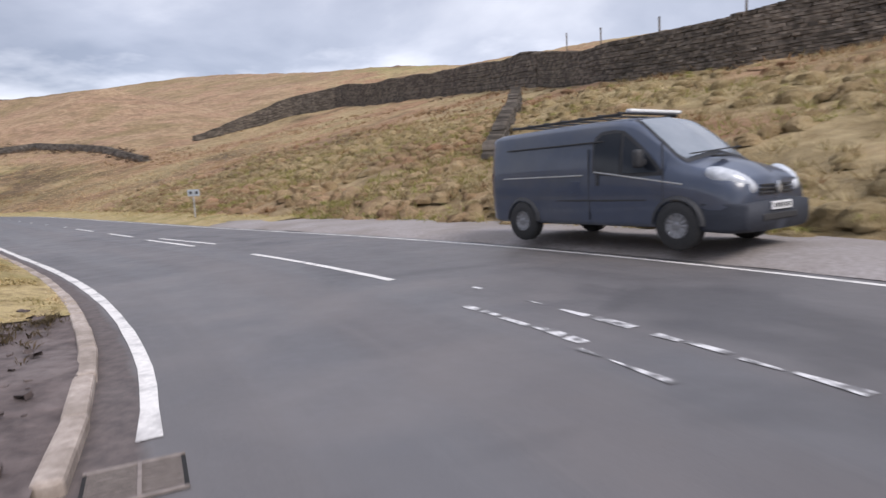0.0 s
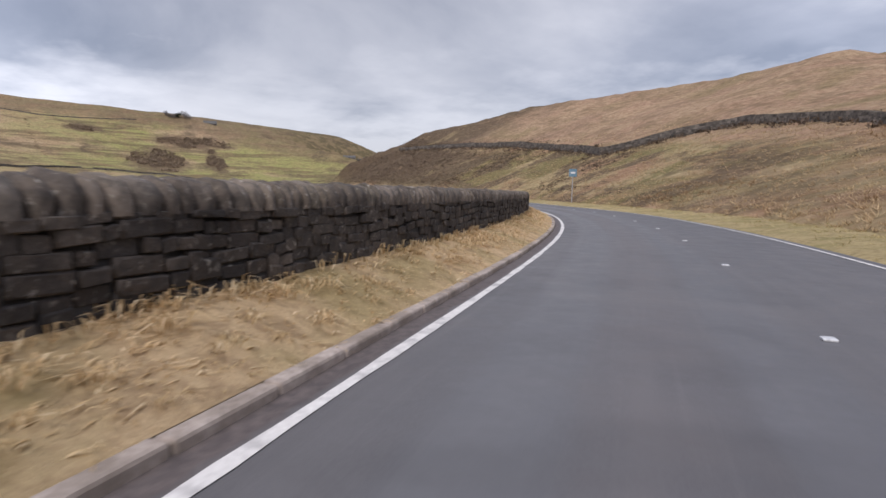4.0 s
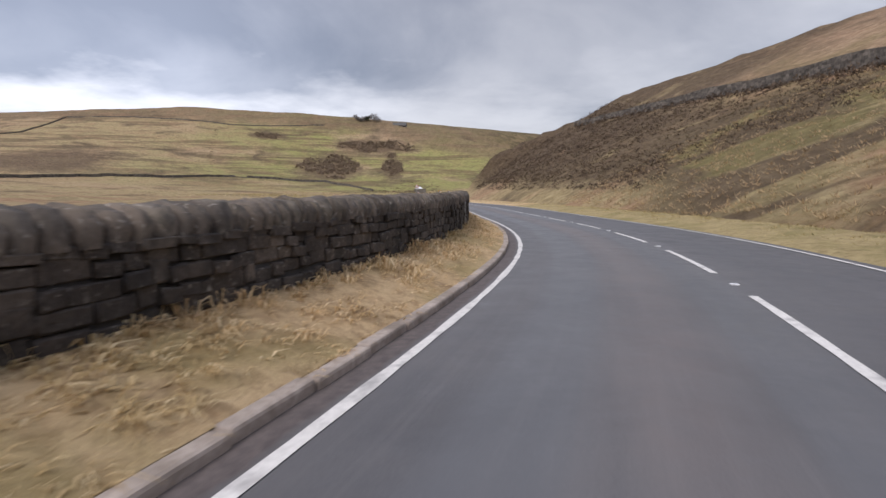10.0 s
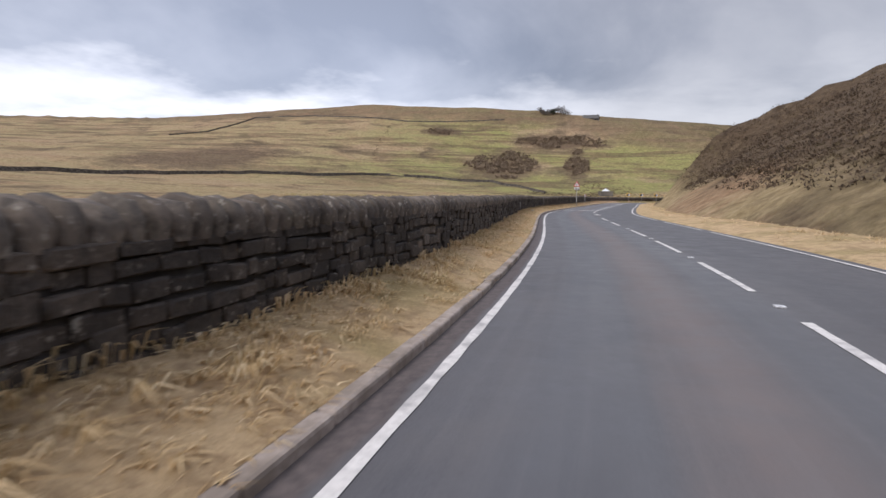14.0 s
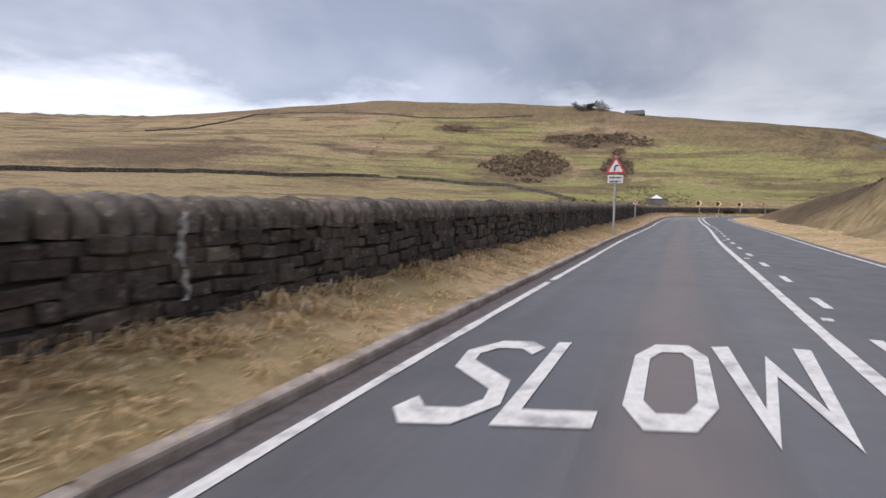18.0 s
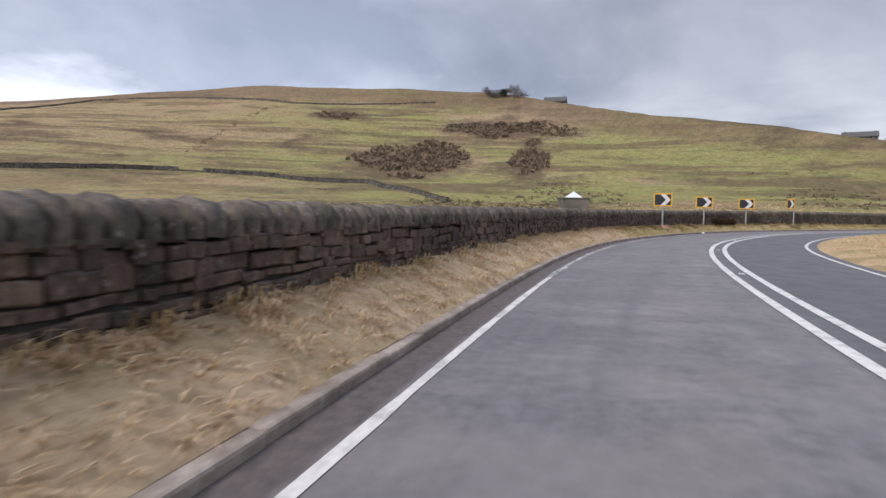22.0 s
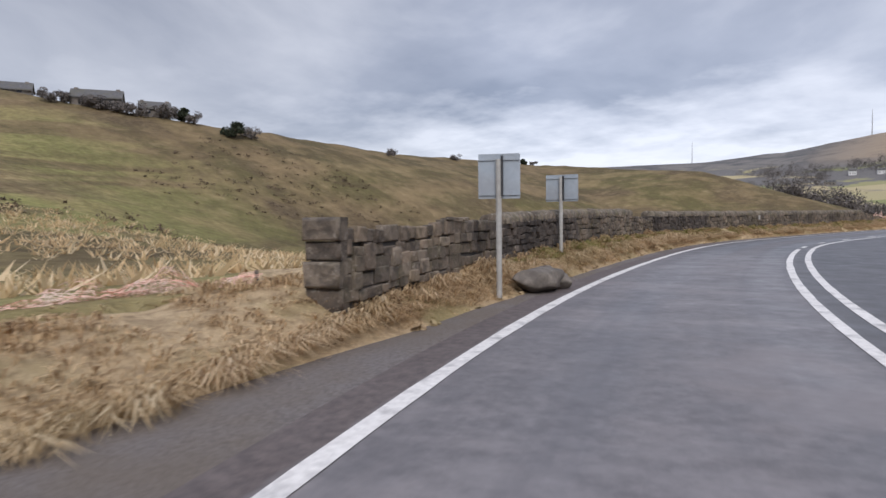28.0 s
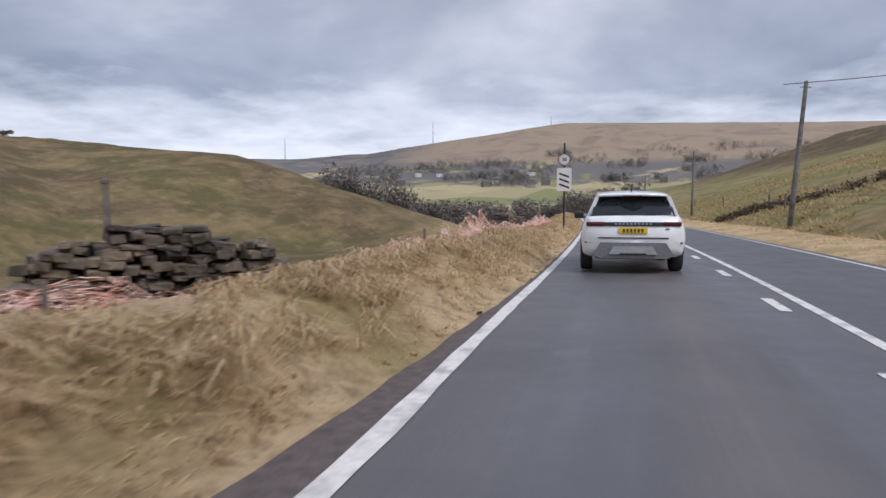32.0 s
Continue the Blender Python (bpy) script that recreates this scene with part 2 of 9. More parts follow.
def moor_material():
    """Dry moorland grass, greener swards, brown bracken and dark heather."""
    m = bpy.data.materials.new("moor_grass")
    m.use_nodes = True
    t = m.node_tree
    b = t.nodes["Principled BSDF"]
    b.inputs["Roughness"].default_value = 0.95
    b.inputs["Specular IOR Level"].default_value = 0.15
    where = t.nodes.new("ShaderNodeNewGeometry").outputs["Position"]
    xyz = t.nodes.new("ShaderNodeSeparateXYZ")
    t.links.new(where, xyz.inputs[0])
    fine = noise_at(t, where, 1.1, 9.0, 0.68)
    middle = noise_at(t, where, 0.09, 6.0, 0.62)
    wide = noise_at(t, where, 0.017, 5.0, 0.6)
    straw = blend(t, stretch(fine, t, 0.34, 0.66), (0.25, 0.168, 0.09), (0.50, 0.37, 0.225))
    # the western pastures are greener, most of all on their northern half
    north = stretch(xyz.outputs[1], t, -120.0, 180.0)
    west = stretch(xyz.outputs[0], t, -330.0, -420.0)
    sward = calc(t, "MULTIPLY", stretch(wide, t, 0.33, 0.51), calc(t, "ADD", 0.28, calc(t, "MULTIPLY", west, calc(t, "MULTIPLY", stretch(xyz.outputs[1], t, -60.0, 70.0), 1.05))))
    green = blend(t, stretch(fine, t, 0.35, 0.65), (0.185, 0.18, 0.058), (0.37, 0.345, 0.13))
    colour = blend(t, sward, straw, green)
    # the enclosed field right of the road's end
    field_in = calc(t, "MULTIPLY", stretch(xyz.outputs[1], t, 205.0, 225.0), stretch(xyz.outputs[0], t, -352.0, -344.0))
    colour = blend(t, calc(t, "MULTIPLY", field_in, 0.8), colour, blend(t, stretch(middle, t, 0.4, 0.6), (0.20, 0.20, 0.07), (0.33, 0.29, 0.13)))
    # darker and browner streaks that lie along the slope
    drawn = t.nodes.new("ShaderNodeCombineXYZ")
    for i_, k_ in ((0, 0.022), (1, 0.022), (2, 0.34)):
        t.links.new(calc(t, "MULTIPLY", xyz.outputs[i_], k_), drawn.inputs[i_])
    streak = noise_at(t, drawn.outputs[0], 1.0, 6.0, 0.6, 0.4)
    colour = blend(t, calc(t, "MULTIPLY", calc(t, "MULTIPLY", west, stretch(streak, t, 0.50, 0.58)), 0.8), colour, blend(t, stretch(fine, t, 0.35, 0.65), (0.085, 0.064, 0.036), (0.18, 0.13, 0.07)))
    # the crown of the western ridge is brown moor
    rim = calc(t, "SUBTRACT", xyz.outputs[0], stretch(xyz.outputs[1], t, 72.0, 212.0, -560.0, -455.0))
    rim = calc(t, "ADD", rim, calc(t, "MULTIPLY", calc(t, "SUBTRACT", middle, 0.5), 40.0))
    colour = blend(t, calc(t, "MULTIPLY", stretch(rim, t, 8.0, -8.0), 0.72), colour, blend(t, stretch(fine, t, 0.35, 0.65), (0.11, 0.074, 0.045), (0.22, 0.155, 0.095)))
    # bracken, rust brown, in large soft patches
    rust = blend(t, stretch(fine, t, 0.35, 0.65), (0.22, 0.118, 0.068), (0.40, 0.245, 0.15))
    east = stretch(xyz.outputs[0], t, -260.0, -160.0)
    colour = blend(t, calc(t, "MULTIPLY", stretch(middle, t, 0.46, 0.58), calc(t, "ADD", calc(t, "SUBTRACT", 0.38, calc(t, "MULTIPLY", calc(t, "MULTIPLY", west, north), 0.2)), calc(t, "MULTIPLY", east, 0.5))), colour, rust)
    # dark rough grazing on the flank across the valley
    flank = calc(t, "MULTIPLY", stretch(xyz.outputs[0], t, -370.0, -378.0), calc(t, "MULTIPLY", stretch(xyz.outputs[1], t, 165.0, 205.0), stretch(xyz.outputs[1], t, 420.0, 380.0)))
    rough_ = blend(t, stretch(middle, t, 0.42, 0.58), (0.090, 0.072, 0.034), (0.21, 0.152, 0.080))
    colour = blend(t, calc(t, "MULTIPLY", flank, 0.82), colour, rough_)
    # heather and gorse in dark clumps
    heath = noise_at(t, where, 0.045, 9.0, 0.66, 0.5)
    dark = blend(t, stretch(fine, t, 0.35, 0.65), (0.065, 0.046, 0.030), (0.15, 0.11, 0.065))
    nose = calc(t, "MULTIPLY", stretch(xyz.outputs[0], t, -160.0, -215.0), stretch(xyz.outputs[0], t, -300.0, -260.0))
    nose = calc(t, "MULTIPLY", nose, stretch(xyz.outputs[1], t, 92.0, 108.0))
    thick = calc(t, "ADD", heath, calc(t, "MULTIPLY", nose, 0.06))
    colour = blend(t, stretch(thick, t, 0.53, 0.66, 0.0, 0.82), colour, dark)
    # the long hillside: a clean tan brow above the hollow wall, heather, olive turf and straw in patches below it
    wall_y = stretch(xyz.outputs[0], t, -140.0, -50.0, 127.0, 93.0)
    road_y = stretch(xyz.outputs[0], t, -155.0, -50.0, 96.0, 58.0)
    slope = calc(t, "MULTIPLY", stretch(calc(t, "SUBTRACT", xyz.outputs[1], road_y), t, 9.0, 13.0), calc(t, "MULTIPLY", stretch(xyz.outputs[0], t, -42.0, -72.0), stretch(xyz.outputs[0], t, -310.0, -285.0)))
    past = calc(t, "SUBTRACT", calc(t, "ADD", xyz.outputs[1], calc(t, "MULTIPLY", calc(t, "SUBTRACT", middle, 0.5), 8.0)), wall_y)
    brow = calc(t, "MULTIPLY", slope, stretch(past, t, -1.0, 4.0))
    brow = calc(t, "MULTIPLY", brow, stretch(xyz.outputs[0], t, -225.0, -195.0, 0.0, 1.0))
    colour = blend(t, calc(t, "MULTIPLY", brow, 0.70), colour, blend(t, stretch(fine, t, 0.34, 0.66), (0.27, 0.166, 0.106), (0.445, 0.302, 0.202)))
    colour = blend(t, calc(t, "MULTIPLY", brow, stretch(noise_at(t, where, 0.16, 7.0, 0.68, 0.6), t, 0.48, 0.64, 0.0, 0.62)), colour, (0.165, 0.108, 0.062))
    colour = blend(t, calc(t, "MULTIPLY", brow, stretch(noise_at(t, where, 0.035, 5.0, 0.6, 0.8), t, 0.50, 0.62, 0.0, 0.60)), colour, blend(t, stretch(fine, t, 0.35, 0.65), (0.135, 0.105, 0.048), (0.27, 0.205, 0.098)))
    low = calc(t, "MULTIPLY", slope, stretch(past, t, 2.0, -2.0))
    turf = noise_at(t, where, 0.055, 4.0, 0.55, 0.8)
    colour = blend(t, calc(t, "MULTIPLY", low, stretch(turf, t, 0.46, 0.56, 0.0, 0.85)), colour, blend(t, stretch(fine, t, 0.35, 0.65), (0.115, 0.100, 0.037), (0.218, 0.180, 0.073)))
    clump = calc(t, "ADD", noise_at(t, where, 0.085, 6.0, 0.62, 0.9), stretch(xyz.outputs[0], t, -135.0, -190.0, 0.0, 0.17))
    colour = blend(t, calc(t, "MULTIPLY", low, stretch(clump, t, 0.49, 0.56, 0.0, 0.88)), colour, blend(t, stretch(fine, t, 0.35, 0.65), (0.072, 0.048, 0.031), (0.155, 0.108, 0.066)))
    # the nose where the hillside ends is dark with heather, down to a strip of turf by the road
    end = calc(t, "MULTIPLY", slope, stretch(calc(t, "ADD", xyz.outputs[0], calc(t, "MULTIPLY", middle, 30.0)), t, -172.0, -192.0))
    end = calc(t, "MULTIPLY", end, stretch(calc(t, "SUBTRACT", calc(t, "ADD", xyz.outputs[1], calc(t, "MULTIPLY", calc(t, "SUBTRACT", clump, 0.6), 22.0)), road_y), t, 9.0, 19.0))
    colour = blend(t, calc(t, "MULTIPLY", end, stretch(noise_at(t, where, 0.12, 6.0, 0.62, 0.9), t, 0.66, 0.52, 0.35, 0.9)), colour, blend(t, stretch(fine, t, 0.35, 0.65), (0.070, 0.047, 0.031), (0.140, 0.098, 0.061)))
    # banks of scrub below the hill farm, and brown rushes in the hollow further south
    for cx_, cy_, rx_, ry_ in ((-466.0, 53.0, 34.0, 17.0), (-529.0, 77.0, 15.0, 26.0), (-476.0, 89.0, 36.0, 6.0), (-531.0, 6.0, 10.0, 12.0), (-395.0, -64.0, 46.0, 24.0)):
        ex = calc(t, "DIVIDE", calc(t, "SUBTRACT", xyz.outputs[0], cx_), rx_)
        ey = calc(t, "DIVIDE", calc(t, "SUBTRACT", xyz.outputs[1], cy_), ry_)
        rr = calc(t, "SQRT", calc(t, "ADD", calc(t, "MULTIPLY", ex, ex), calc(t, "MULTIPLY", ey, ey)))
        rr = calc(t, "ADD", rr, calc(t, "ADD", calc(t, "MULTIPLY", middle, 1.7), calc(t, "MULTIPLY", fine, 0.5)))
        colour = blend(t, stretch(rr, t, 2.35, 1.85, 0.0, 0.8), colour, blend(t, stretch(fine, t, 0.35, 0.65), (0.075, 0.048, 0.033), (0.175, 0.118, 0.074)))
    # dark brown and pale mottling a few metres across
    knobs = noise_at(t, where, 0.36, 7.0, 0.70, 0.5)
    colour = blend(t, stretch(knobs, t, 0.52, 0.36, 0.0, 0.42), colour, (0.115, 0.080, 0.046))
    colour = blend(t, stretch(knobs, t, 0.56, 0.72, 0.0, 0.30), colour, (0.42, 0.325, 0.19))
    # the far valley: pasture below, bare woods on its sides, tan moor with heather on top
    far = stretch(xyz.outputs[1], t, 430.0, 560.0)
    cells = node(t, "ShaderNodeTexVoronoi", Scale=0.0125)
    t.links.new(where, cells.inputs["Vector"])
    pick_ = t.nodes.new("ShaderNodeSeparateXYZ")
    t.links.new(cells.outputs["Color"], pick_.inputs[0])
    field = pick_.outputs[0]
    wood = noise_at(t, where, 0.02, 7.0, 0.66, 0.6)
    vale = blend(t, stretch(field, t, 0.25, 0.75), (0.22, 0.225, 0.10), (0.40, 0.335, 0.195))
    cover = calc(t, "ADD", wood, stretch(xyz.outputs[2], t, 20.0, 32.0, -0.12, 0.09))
    # greys of the woods and the west top stand for haze over distance
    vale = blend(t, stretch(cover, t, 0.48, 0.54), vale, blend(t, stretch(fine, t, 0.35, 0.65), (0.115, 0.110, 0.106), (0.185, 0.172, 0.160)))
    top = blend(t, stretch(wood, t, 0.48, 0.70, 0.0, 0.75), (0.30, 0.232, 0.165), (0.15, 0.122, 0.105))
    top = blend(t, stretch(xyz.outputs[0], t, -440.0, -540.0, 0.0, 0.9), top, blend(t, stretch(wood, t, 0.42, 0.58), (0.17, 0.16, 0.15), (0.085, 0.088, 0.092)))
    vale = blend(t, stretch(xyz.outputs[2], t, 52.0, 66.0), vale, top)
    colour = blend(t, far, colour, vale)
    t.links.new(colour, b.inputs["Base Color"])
    bump = node(t, "ShaderNodeBump", Strength=0.9, Distance=0.35)
    t.links.new(noise_at(t, where, 2.2, 7.0, 0.7), bump.inputs["Height"])
    t.links.new(bump.outputs[0], b.inputs["Normal"])
    return m


def stone_material(name, tones, soot=0.5, lichen=0.3, moss=0.0, per_object=False):
    """Weathered gritstone: every block has its own tone between brown, grey and black, with soot, lichen spots and grain."""
    m = bpy.data.materials.new(name)
    m.use_nodes = True
    t = m.node_tree
    b = t.nodes["Principled BSDF"]
    b.inputs["Specular IOR Level"].default_value = 0.3
    geo = t.nodes.new("ShaderNodeNewGeometry")
    where = geo.outputs["Position"]
    rnd = t.nodes.new("ShaderNodeObjectInfo").outputs["Random"] if per_object else geo.outputs["Random Per Island"]
    tone = t.nodes.new("ShaderNodeValToRGB")
    e = tone.color_ramp.elements
    e[0].position, e[0].color = 0.0, (*tones[0], 1)
    e[1].position, e[1].color = 1.0, (*tones[-1], 1)
    for i_, c_ in enumerate(tones[1:-1]):
        e.new((i_ + 1) / (len(tones) - 1)).color = (*c_, 1)
    t.links.new(rnd, tone.inputs[0])
    grain = noise_at(t, where, 34.0, 6.0, 0.7)
    blotch = noise_at(t, where, 6.5, 5.0, 0.65, 0.4)
    colour = blend(t, stretch(grain, t, 0.35, 0.68, 0.0, 0.42), tone.outputs[0], (0.25, 0.205, 0.17))
    colour = blend(t, stretch(blotch, t, 0.55, 0.36, 0.0, 0.62), colour, (0.026, 0.022, 0.020))
    grime = noise_at(t, where, 0.8, 5.0, 0.62)
    colour = blend(t, stretch(grime, t, 0.42, 0.62, 0.0, soot), colour, (0.024, 0.020, 0.018))
    spots = noise_at(t, where, 17.0, 3.0, 0.5)
    colour = blend(t, calc(t, "MULTIPLY", stretch(spots, t, 0.60, 0.68), calc(t, "MULTIPLY", stretch(blotch, t, 0.42, 0.60), lichen)), colour, (0.40, 0.365, 0.31))
    if moss:
        green = noise_at(t, where, 2.3, 4.0, 0.6)
        colour = blend(t, stretch(green, t, 0.50, 0.68, 0.0, moss), colour, (0.145, 0.135, 0.055))
    t.links.new(colour, b.inputs["Base Color"])
    t.links.new(stretch(blotch, t, 0.3, 0.7, 0.72, 0.95), b.inputs["Roughness"])
    bump = node(t, "ShaderNodeBump", Strength=0.9, Distance=0.02)
    t.links.new(calc(t, "ADD", blotch, calc(t, "MULTIPLY", grain, 0.45)), bump.inputs["Height"])
    t.links.new(bump.outputs[0], b.inputs["Normal"])
    return m


def turf_material(name, dark, mid, pale, green, amount):
    """Trodden winter turf: matted fibres, clumps of thatch, greener patches and tussock shading by colour."""
    m = bpy.data.materials.new(name)
    m.use_nodes = True
    t = m.node_tree
    b = t.nodes["Principled BSDF"]
    b.inputs["Roughness"].default_value = 0.95
    b.inputs["Specular IOR Level"].default_value = 0.15
    where = t.nodes.new("ShaderNodeNewGeometry").outputs["Position"]
    fibre = noise_at(t, where, 42.0, 7.0, 0.72, 0.8)
    thatch = noise_at(t, where, 5.5, 6.0, 0.66, 0.5)
    wide = noise_at(t, where, 0.55, 5.0, 0.6)
    colour = blend(t, stretch(fibre, t, 0.32, 0.68), mid, pale)
    colour = blend(t, stretch(thatch, t, 0.52, 0.36, 0.0, 0.6), colour, dark)
    # shading of tussocks put into the colour: dark hollows, pale tops
    clumps = noise_at(t, where, 2.3, 5.0, 0.62, 0.6)
    colour = blend(t, stretch(clumps, t, 0.48, 0.34, 0.0, 0.42), colour, tuple(0.62 * c for c in dark))
    colour = blend(t, stretch(clumps, t, 0.54, 0.70, 0.0, 0.45), colour, pale)
    colour = blend(t, stretch(wide, t, 0.46, 0.62, 0.0, amount), colour, blend(t, stretch(fibre, t, 0.35, 0.65), tuple(0.55 * c for c in green), green))
    earth = noise_at(t, where, 1.4, 5.0, 0.7)
    colour = blend(t, stretch(earth, t, 0.60, 0.72, 0.0, 0.45), colour, (0.13, 0.085, 0.056))
    t.links.new(colour, b.inputs["Base Color"])
    bump = node(t, "ShaderNodeBump", Strength=1.0, Distance=0.05)
    t.links.new(calc(t, "ADD", thatch, calc(t, "MULTIPLY", fibre, 0.5)), bump.inputs["Height"])
    t.links.new(bump.outputs[0], b.inputs["Normal"])
    return m


def road_material():
    """Worn asphalt; the map runs along the road (u) and across it (v), in tens of metres."""
    m = bpy.data.materials.new("asphalt")
    m.use_nodes = True
    t = m.node_tree
    b = t.nodes["Principled BSDF"]
    where = t.nodes.new("ShaderNodeNewGeometry").outputs["Position"]
    uv = t.nodes.new("ShaderNodeUVMap")
    uvs = t.nodes.new("ShaderNodeSeparateXYZ")
    t.links.new(uv.outputs[0], uvs.inputs[0])
    s = calc(t, "MULTIPLY", uvs.outputs[0], 10.0)
    d = calc(t, "MULTIPLY", uvs.outputs[1], 10.0)
    grit = noise_at(t, where, 60.0, 4.0, 0.7)
    mottle = noise_at(t, where, 1.6, 6.0, 0.65)
    patchy = noise_at(t, where, 0.42, 5.0, 0.62, 0.6)

    def drawn(ks, kd, scale, detail=5.0, rough=0.6):
        lane = t.nodes.new("ShaderNodeCombineXYZ")
        t.links.new(calc(t, "MULTIPLY", s, ks), lane.inputs[0])
        t.links.new(calc(t, "MULTIPLY", d, kd), lane.inputs[1])
        return noise_at(t, lane.outputs[0], scale, detail, rough)

    streak = drawn(0.05, 1.0, 2.4)
    hair = drawn(0.10, 4.0, 2.0, 4.0, 0.7)
    colour = blend(t, stretch(grit, t, 0.3, 0.7), (0.056, 0.054, 0.057), (0.112, 0.108, 0.112))
    colour = blend(t, stretch(mottle, t, 0.40, 0.65, 0.0, 0.40), colour, (0.128, 0.120, 0.119))
    colour = blend(t, stretch(patchy, t, 0.50, 0.36, 0.0, 0.42), colour, (0.050, 0.048, 0.052))
    colour = blend(t, stretch(streak, t, 0.46, 0.66, 0.0, 0.5), colour, (0.125, 0.118, 0.119))
    colour = blend(t, stretch(hair, t, 0.52, 0.70, 0.0, 0.30), colour, (0.150, 0.140, 0.138))
    # the tyres keep their tracks smooth; their colour is mixed bluer
    sway = calc(t, "ADD", d, calc(t, "MULTIPLY", calc(t, "SUBTRACT", streak, 0.5), 0.5))
    tracks = calc(t, "MAXIMUM", stretch(calc(t, "ABSOLUTE", calc(t, "SUBTRACT", sway, 1.05)), t, 0.50, 0.22), stretch(calc(t, "ABSOLUTE", calc(t, "SUBTRACT", sway, 2.85)), t, 0.46, 0.20))
    colour = blend(t, calc(t, "MULTIPLY", tracks, 0.42), colour, (0.094, 0.099, 0.110))
    # reddish wear between the wheel tracks
    mid = calc(t, "ABSOLUTE", calc(t, "SUBTRACT", calc(t, "ADD", d, calc(t, "MULTIPLY", streak, 0.5)), 2.2))
    worn = calc(t, "MULTIPLY", stretch(mid, t, 0.58, 0.12), calc(t, "MULTIPLY", stretch(s, t, 110.0, 210.0, 0.25, 1.0), stretch(s, t, 440.0, 410.0, 0.45, 1.0)))
    worn = calc(t, "MULTIPLY", worn, stretch(mottle, t, 0.30, 0.60, 0.55, 1.0))
    colour = blend(t, calc(t, "MULTIPLY", worn, 0.60), colour, (0.185, 0.140, 0.125))
    # the far lane is newer and darker
    colour = blend(t, calc(t, "MULTIPLY", stretch(d, t, 3.4, 3.9), calc(t, "MULTIPLY", stretch(s, t, 60.0, 130.0), 0.45)), colour, (0.055, 0.055, 0.062))
    # an older, paler surfacing laid from here on through the bend, scuffed across by the plant that rolled it
    old = calc(t, "MULTIPLY", stretch(s, t, 319.4, 319.8), stretch(s, t, 446.0, 440.0))
    old = calc(t, "MULTIPLY", old, stretch(calc(t, "ADD", d, calc(t, "MULTIPLY", mottle, 0.25)), t, 3.5, 3.35))
    pale = blend(t, stretch(noise_at(t, where, 7.0, 6.0, 0.7), t, 0.36, 0.66), (0.112, 0.102, 0.104), (0.195, 0.178, 0.178))
    pale = blend(t, stretch(drawn(1.0, 0.40, 1.0, 7.0, 0.70), t, 0.49, 0.66, 0.0, 0.6), pale, (0.300, 0.268, 0.262))
    pale = blend(t, stretch(drawn(0.12, 1.5, 1.0, 5.0, 0.6), t, 0.50, 0.36, 0.0, 0.5), pale, (0.092, 0.086, 0.092))
    pale = blend(t, calc(t, "MULTIPLY", stretch(patchy, t, 0.52, 0.64), 0.5), pale, (0.240, 0.205, 0.198))
    colour = blend(t, calc(t, "MULTIPLY", old, 0.9), colour, pale)
    # broad paler sweeps where tyres turn, and darker patches of tar at the junction
    sweep = noise_at(t, where, 0.33, 3.0, 0.5, 1.2)
    here = stretch(s, t, 75.0, 35.0, 0.2, 1.0)
    colour = blend(t, calc(t, "MULTIPLY", here, 0.38), colour, (0.140, 0.124, 0.116))
    colour = blend(t, calc(t, "MULTIPLY", stretch(sweep, t, 0.50, 0.66), calc(t, "MULTIPLY", here, 0.55)), colour, (0.16, 0.142, 0.135))
    colour = blend(t, calc(t, "MULTIPLY", stretch(sweep, t, 0.42, 0.32), calc(t, "MULTIPLY", here, 0.5)), colour, (0.045, 0.042, 0.043))
    # grit and mud in the channel by the kerb
    edge = stretch(calc(t, "ADD", d, calc(t, "MULTIPLY", calc(t, "SUBTRACT", mottle, 0.5), 0.25)), t, -0.04, -0.12)
    mud = blend(t, stretch(noise_at(t, where, 9.0, 5.0, 0.7), t, 0.35, 0.65), (0.062, 0.047, 0.043), (0.130, 0.100, 0.090))
    colour = blend(t, calc(t, "MULTIPLY", edge, 0.9), colour, mud)
    t.links.new(colour, b.inputs["Base Color"])
    gloss = calc(t, "SUBTRACT", stretch(mottle, t, 0.3, 0.7, 0.40, 0.60), calc(t, "MULTIPLY", tracks, 0.08))
    t.links.new(calc(t, "ADD", gloss, calc(t, "MULTIPLY", edge, 0.25)), b.inputs["Roughness"])
    bump = node(t, "ShaderNodeBump", Strength=0.22, Distance=0.004)
    t.links.new(calc(t, "ADD", grit, mottle), bump.inputs["Height"])
    t.links.new(bump.outputs[0], b.inputs["Normal"])
    return m


MOOR = moor_material()
ASPHALT = road_material()
PAINT = surface("road_paint", (0.56, 0.53, 0.495), (0.78, 0.745, 0.70), scale=16, rough=0.6, bump=0.25, c3=(0.24, 0.225, 0.22), scale3=3.4, amount3=0.7, space="World", low=0.50, high=0.68)
PAINT_WORN = surface("worn_road_paint", (0.50, 0.48, 0.47), (0.72, 0.70, 0.69), scale=22, rough=0.65, bump=0.25, c3=(0.10, 0.095, 0.095), scale3=7.0, amount3=0.9, space="World", low=0.44, high=0.58)
COPING_DARK = stone_material("blackened_coping", ((0.123, 0.097, 0.076), (0.194, 0.154, 0.12), (0.145, 0.121, 0.1), (0.238, 0.193, 0.152)), 0.5, 0.8, 0.1)
COPING_DARK_ONE = stone_material("blackened_coping_stone", ((0.123, 0.097, 0.076), (0.194, 0.154, 0.12), (0.145, 0.121, 0.1), (0.238, 0.193, 0.152)), 0.5, 0.8, 0.1, per_object=True)
KERB = surface("kerb_concrete", (0.30, 0.245, 0.208), (0.50, 0.42, 0.362), scale=18, bump=0.5, c3=(0.15, 0.115, 0.085), scale3=1.6, amount3=0.7, space="World")
